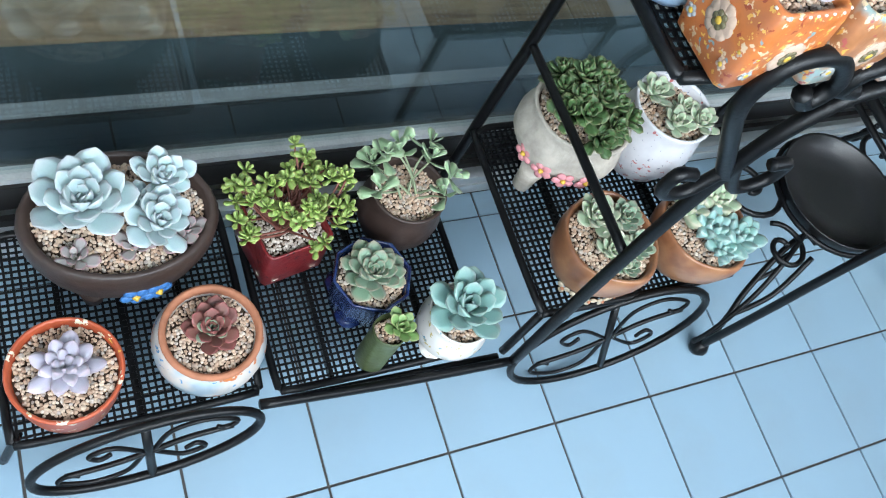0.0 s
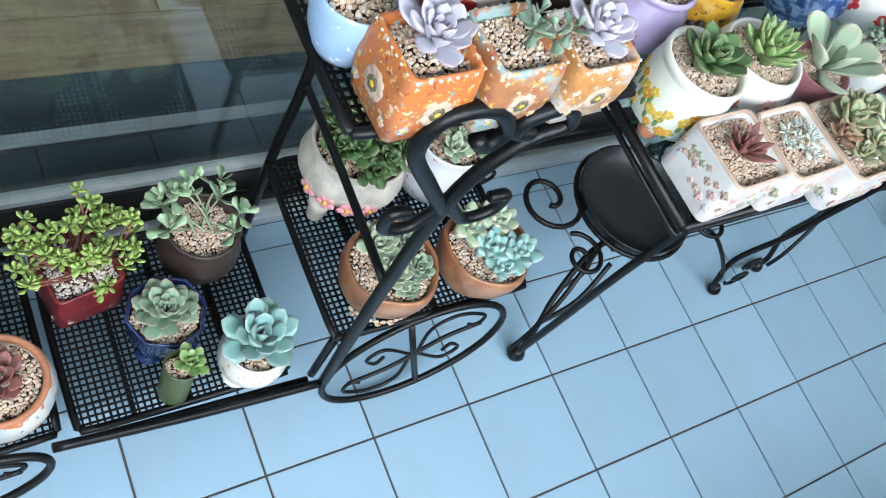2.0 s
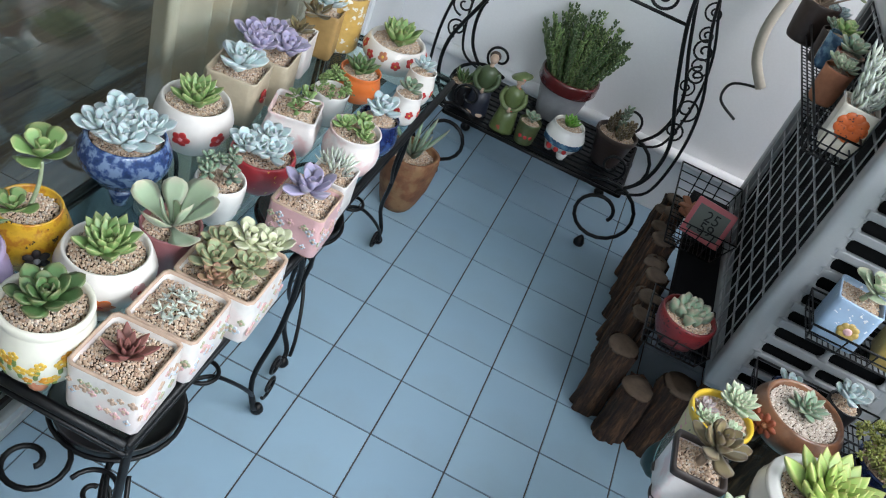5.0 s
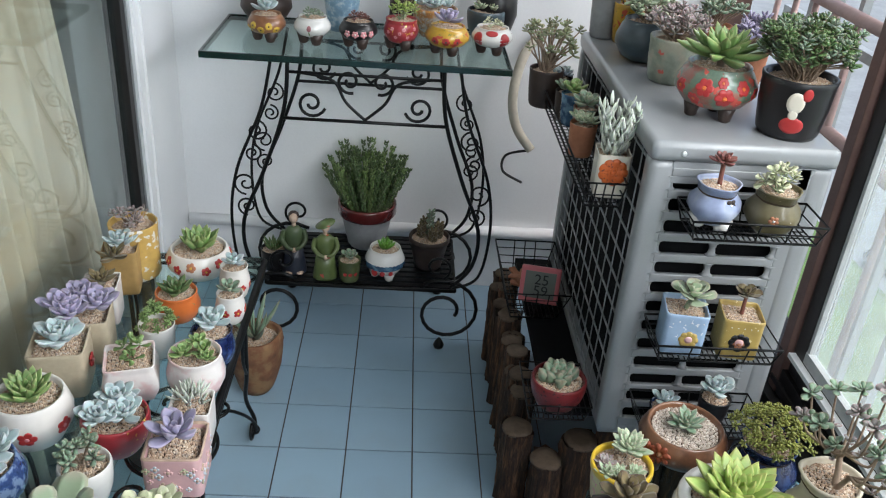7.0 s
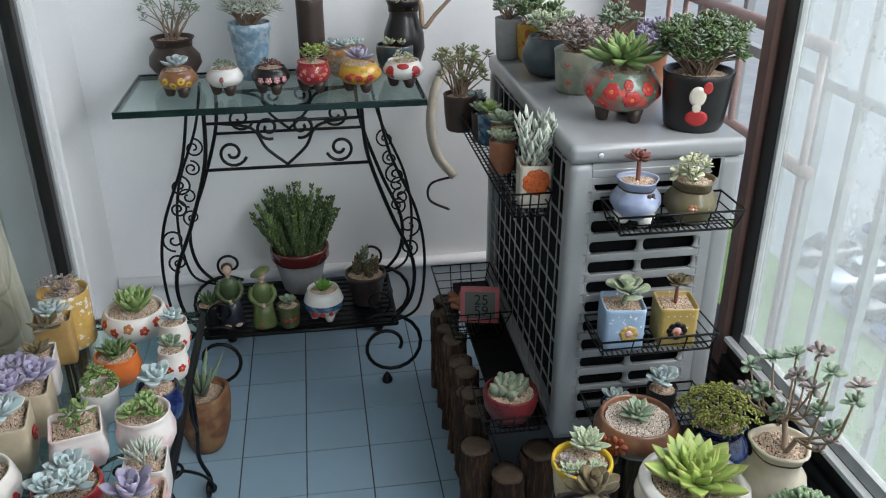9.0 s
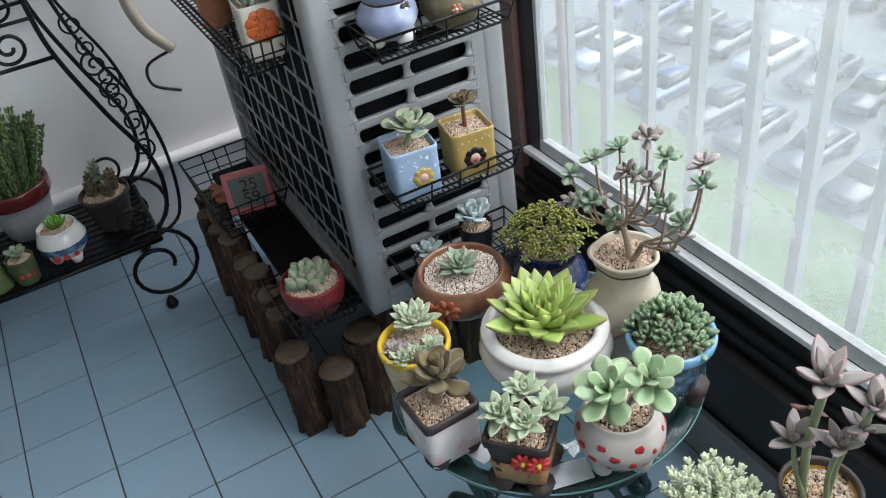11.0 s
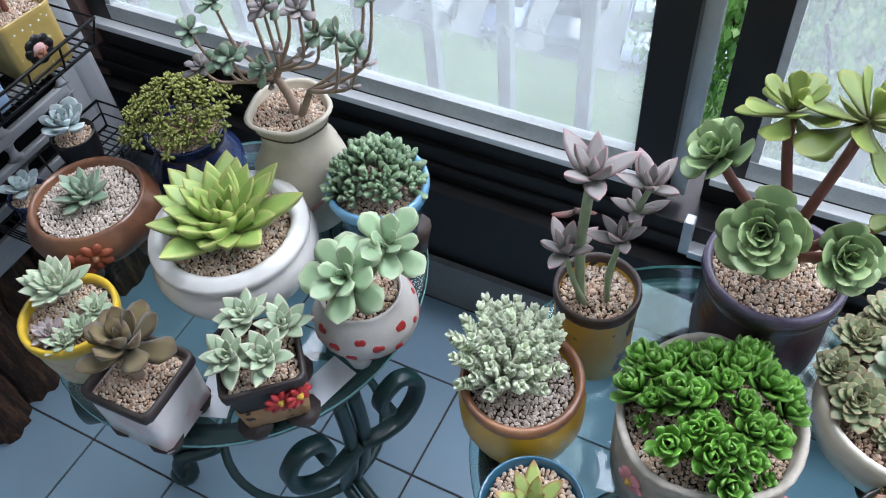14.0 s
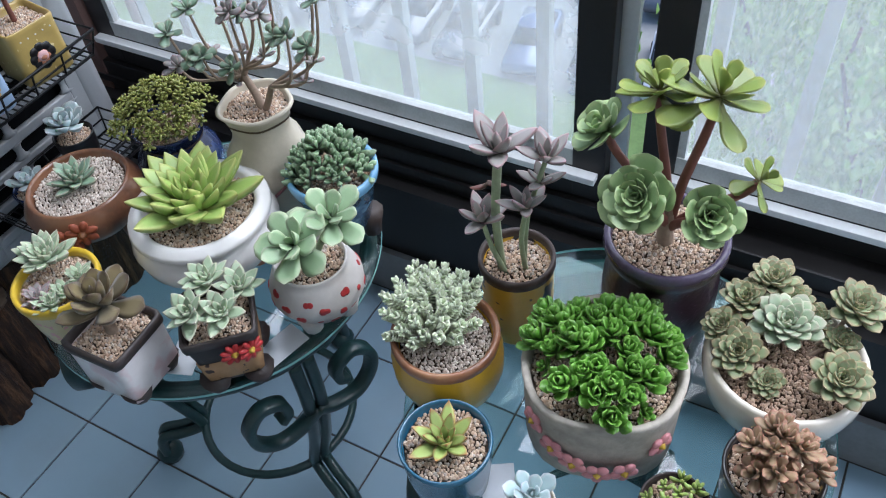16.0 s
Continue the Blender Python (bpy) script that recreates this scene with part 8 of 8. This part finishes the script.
# ---- second round table ----
e, s, r = pot((*(0.908, -0.460, 0.560, 0.065, 0.100)[:4], 0.112), "amber yellow pot with chalky white stacked leaves", G_OCHRE, "pail", feet=3, foot_h=0.018, foot_mat=G_BROWN, gravel=M_PEBBLE_G, rim_mat=G_TERRA_BR)
rg = random.Random(14)
for k in range(44):
    q, a = 0.052 * math.sqrt((k + 0.5) / 44), 2.4 * k
    foot = Vector((0.012 + q * 0.5 * math.cos(a), 0.022 + q * 0.5 * math.sin(a), s - 0.004))
    top = Vector((0.014 + q * 1.2 * math.cos(a), 0.022 + q * 1.2 * math.sin(a), s + 0.056 * (1 - 0.5 * (q / 0.052) ** 2) + rg.uniform(-0.006, 0.010)))
    aim = (top - foot).to_track_quat("Z", "Y").to_matrix().to_4x4()
    ps, w0 = [], rg.uniform(0, 90)
    for i in range(9):
        t = 0.2 + 0.8 * i / 8
        ps += [Matrix.Translation(foot.lerp(top, t)) @ aim @ pose(0, 0, 0, 0, 0, w0 + 90 * j + 10 * i) @ pose(0, 0, 0, 0, -34 if i < 8 else -58, 0) @ Matrix.Diagonal((0.0112, 0.0185, 0.0150, 1)) for j in range(4)]
    foliage(e, ps, L_CHALK, "lance", "stacked_stem")
e, s, r = pot((1.039, -0.494, 0.560, 0.048, 0.130), "yellow and black pot with tall pinkish grey stems", G_YELBLACK, "straight", rim_mat=G_BROWN)
for p0, p1, hh, q in (((-0.014, 0.014), (-0.006, 0.016), 0.185, 0.054), ((0.0, -0.010), (0.0, -0.039), 0.188, 0.042), ((-0.018, 0.006), (-0.022, 0.033), 0.082, 0.044), ((-0.004, -0.014), (-0.02, -0.024), 0.125, 0.036)):
    mid = (p0[0] * 0.6 + p1[0] * 0.4 - 0.004, p0[1] * 0.6 + p1[1] * 0.4 + 0.004, s + hh * 0.5)
    stem(e, [(*p0, s - 0.004), mid, (*p1, s + hh)], 0.0058 if q > 0.05 else 0.0036, 0.0054 if q > 0.05 else 0.003, M_STEM_G)
    rosette(e, (*p1, s + hh), q, 9, L_PINK, "lance", inner=76, outer=14, width=0.92, first=0.55)
    if q == 0.042:
        rosette(e, (p1[0] * 0.85, p1[1] * 0.85, s + hh * 0.8), 0.03, 6, L_PINK, "lance", inner=45, outer=10, width=0.95, first=0.7)
rosette(e, (-0.012, 0.03, s + 0.135), 0.03, 2, L_RED, "blade", inner=-20, outer=-50, width=2.0, first=0.8)
e, s, r = pot((1.094, -0.662, 0.560, 0.071, 0.190), "dark plum glazed urn with a branching aeonium", G_PLUM, "urn", fill=0.95, seg=40, rim_mat=G_PLUMRIM)
stem(e, [(-0.004, 0.0, s - 0.004), (-0.006, 0.002, s + 0.03), (0.0, 0.004, s + 0.07)], 0.011, 0.008, M_STEM)
for p, z, q, t, n in (((-0.062, 0.021), 0.118, 0.062, (-6, -50), 30), ((-0.050, -0.049), 0.105, 0.052, (16, -42), 24), ((-0.014, 0.078), 0.148, 0.056, (-34, -22), 20), ((0.006, 0.031), 0.196, 0.060, (-6, 6), 15), ((0.008, -0.026), 0.204, 0.072, (20, 14), 15), ((0.0, -0.082), 0.122, 0.040, (48, 0), 10)):
    stem(e, [(-0.002, 0.0, s + 0.02), (p[0] * 0.25 - 0.003, p[1] * 0.3, s + z * 0.45), (p[0] * 0.75, p[1] * 0.85, s + z * 0.82), (*p, s + z)], 0.0062, 0.0045, M_STEM_R)
    flat = n > 18
    rosette(e, (*p, s + z), q * (0.72 if flat else 0.86), n, L_AEON_PALE if flat else L_AEON, "paddle", inner=74 if flat else 64, outer=8 if flat else -32, width=1.05 if flat else 0.74, tilt=t, first=0.26 if flat else 0.5, rise=0.16)
e, s, r = pot((0.937, -0.649, 0.560, 0.093, 0.130), "pale stone bowl with pink clay flowers and vivid green rosettes", G_STONE, "straight", "lump", feet=3, foot_h=0.012, wall=0.10, turn=30)
cushion(e, s + 0.004, 0.075, 28, L_VIVID, "spoon", 0.028, 15, 0.40, 15, inner=82, outer=26, width=0.86, first=0.62)
cushion(e, s, 0.076, 30, L_VIVID, "spoon", 0.015, 9, 0.30, 19, outer=24, width=0.9, first=0.6)
for a, h in ((148, 0.092), (166, 0.070), (182, 0.058), (199, 0.048), (217, 0.050), (243, 0.080)):
    clay_flower(e, h, (0.937, -0.649, 0.560, 0.093, 0.130)[3] * 1.0, a, 0.0175, G_FLOWERPINK, G_FLOWERYEL)
e, s, r = pot((1.043, -0.827, 0.560, 0.088, 0.108), "wide cream bowl with a crowd of grey-green rosettes", G_CREAM, "bowl", feet=3, foot_h=0.012, foot_mat=G_BROWN, gravel=M_PEBBLE_B)
for p, h, q in (((0.028, 0.012), 0.024, 0.050), ((-0.024, 0.050), 0.014, 0.040), ((-0.026, -0.055), 0.030, 0.044), ((-0.042, 0.012), 0.006, 0.026), ((0.076, -0.052), 0.034, 0.044), ((0.048, 0.062), 0.022, 0.038), ((0.004, 0.076), 0.016, 0.032), ((0.082, 0.040), 0.030, 0.040), ((0.072, 0.012), 0.018, 0.032), ((0.062, -0.016), 0.012, 0.028), ((0.040, -0.048), 0.012, 0.028), ((0.016, -0.052), 0.006, 0.02)):
    stem(e, [(p[0] * 0.3, p[1] * 0.3, s - 0.004), (p[0] * 0.7, p[1] * 0.7, s + 0.008), (*p, s + h)], 0.003, 0.0026)
    eche(e, s + h - 0.004, q * 0.82, 56, L_HOUSE if q < 0.05 else L_PALE, p, "spoon", width=0.78, outer=2, first=0.22, tilt=(-140 * p[1], 140 * p[0] - 12))
e, s, r = pot((0.791, -0.521, 0.560, 0.054, 0.090), "deep blue cup with a small lime green rosette", G_STEEL, "cup", wall=0.09)
agave(e, s, 0.046, 17, L_REDTIP, inner=78, outer=20, width=0.85)
e, s, r = pot((0.911, -0.849, 0.560, 0.053, 0.090), "black pot with gold flecks and a pinkish brown cluster", surface("black_glaze_with_gold_flecks", (0.014, 0.012, 0.014), 0.3, 0, 0.3, 60, 0.1, 0.4, spots=(((0.55, 0.38, 0.12), 60, 0.2),)), "cup")
cushion(e, s + 0.014, 0.034, 11, L_RUST, "spoon", 0.024, 12, 1.0, 16, width=0.8, first=0.55)
e, s, r = pot((0.775, -0.633, 0.560, 0.027, 0.070), "small pale pot with a pale blue rosette", G_CREAM, "cup")
eche(e, s + 0.012, 0.034, 18, L_BLUE)
e, s, r = pot((0.843, -0.769, 0.560, 0.039, 0.060), "low dark pot with a green cushion", G_DARKCLAY, "cup")
cushion(e, s, 0.03, 9, L_LIME, "bead", 0.014, 9, 0.5, 18)
M_PAPER = surface("white_paper", (0.72, 0.76, 0.80), 0.6, 0, 0.05, 60, 0.05)
for x, y, rot in ((0.80, -0.10, 20), (0.86, -0.215, -15), (0.80, -0.58, 30)):
    sheet = part("paper_sheet", box_geo(-0.038, -0.02, 0, 0.038, 0.02, 0.0008), M_PAPER, smooth=False)
    sheet.matrix_basis = pose(x, y, 0.5562, 0, 0, rot)
    tagged(sheet, "folded white paper sheet under the pots", "paper", "papers on the tables")

# ---- floor tiles ----
TILE = bpy.data.meshes.new("tile")
v, f = box_geo(-0.0979, -0.0979, -0.008, 0.0979, 0.0979, 0.0, 0.0012)
TILE.from_pydata(v, [], f)
TILE.materials.append(M_TILE)
for i in range(-3, 7):
    for j in range(-14, 9):
        x0, x1 = max(0.2 * i, X_DOOR + 0.05), min(0.2 * i + 0.2, X_WIN - 0.005)
        if x1 - x0 < 0.01:
            continue
        ob = part("tile", TILE, M_TILE, floor_base)
        ob.matrix_basis = Matrix.Translation(((x0 + x1) / 2, 0.2 * j + 0.1, 0)) @ Matrix.Diagonal(((x1 - x0) / 0.2, 1, 1, 1))
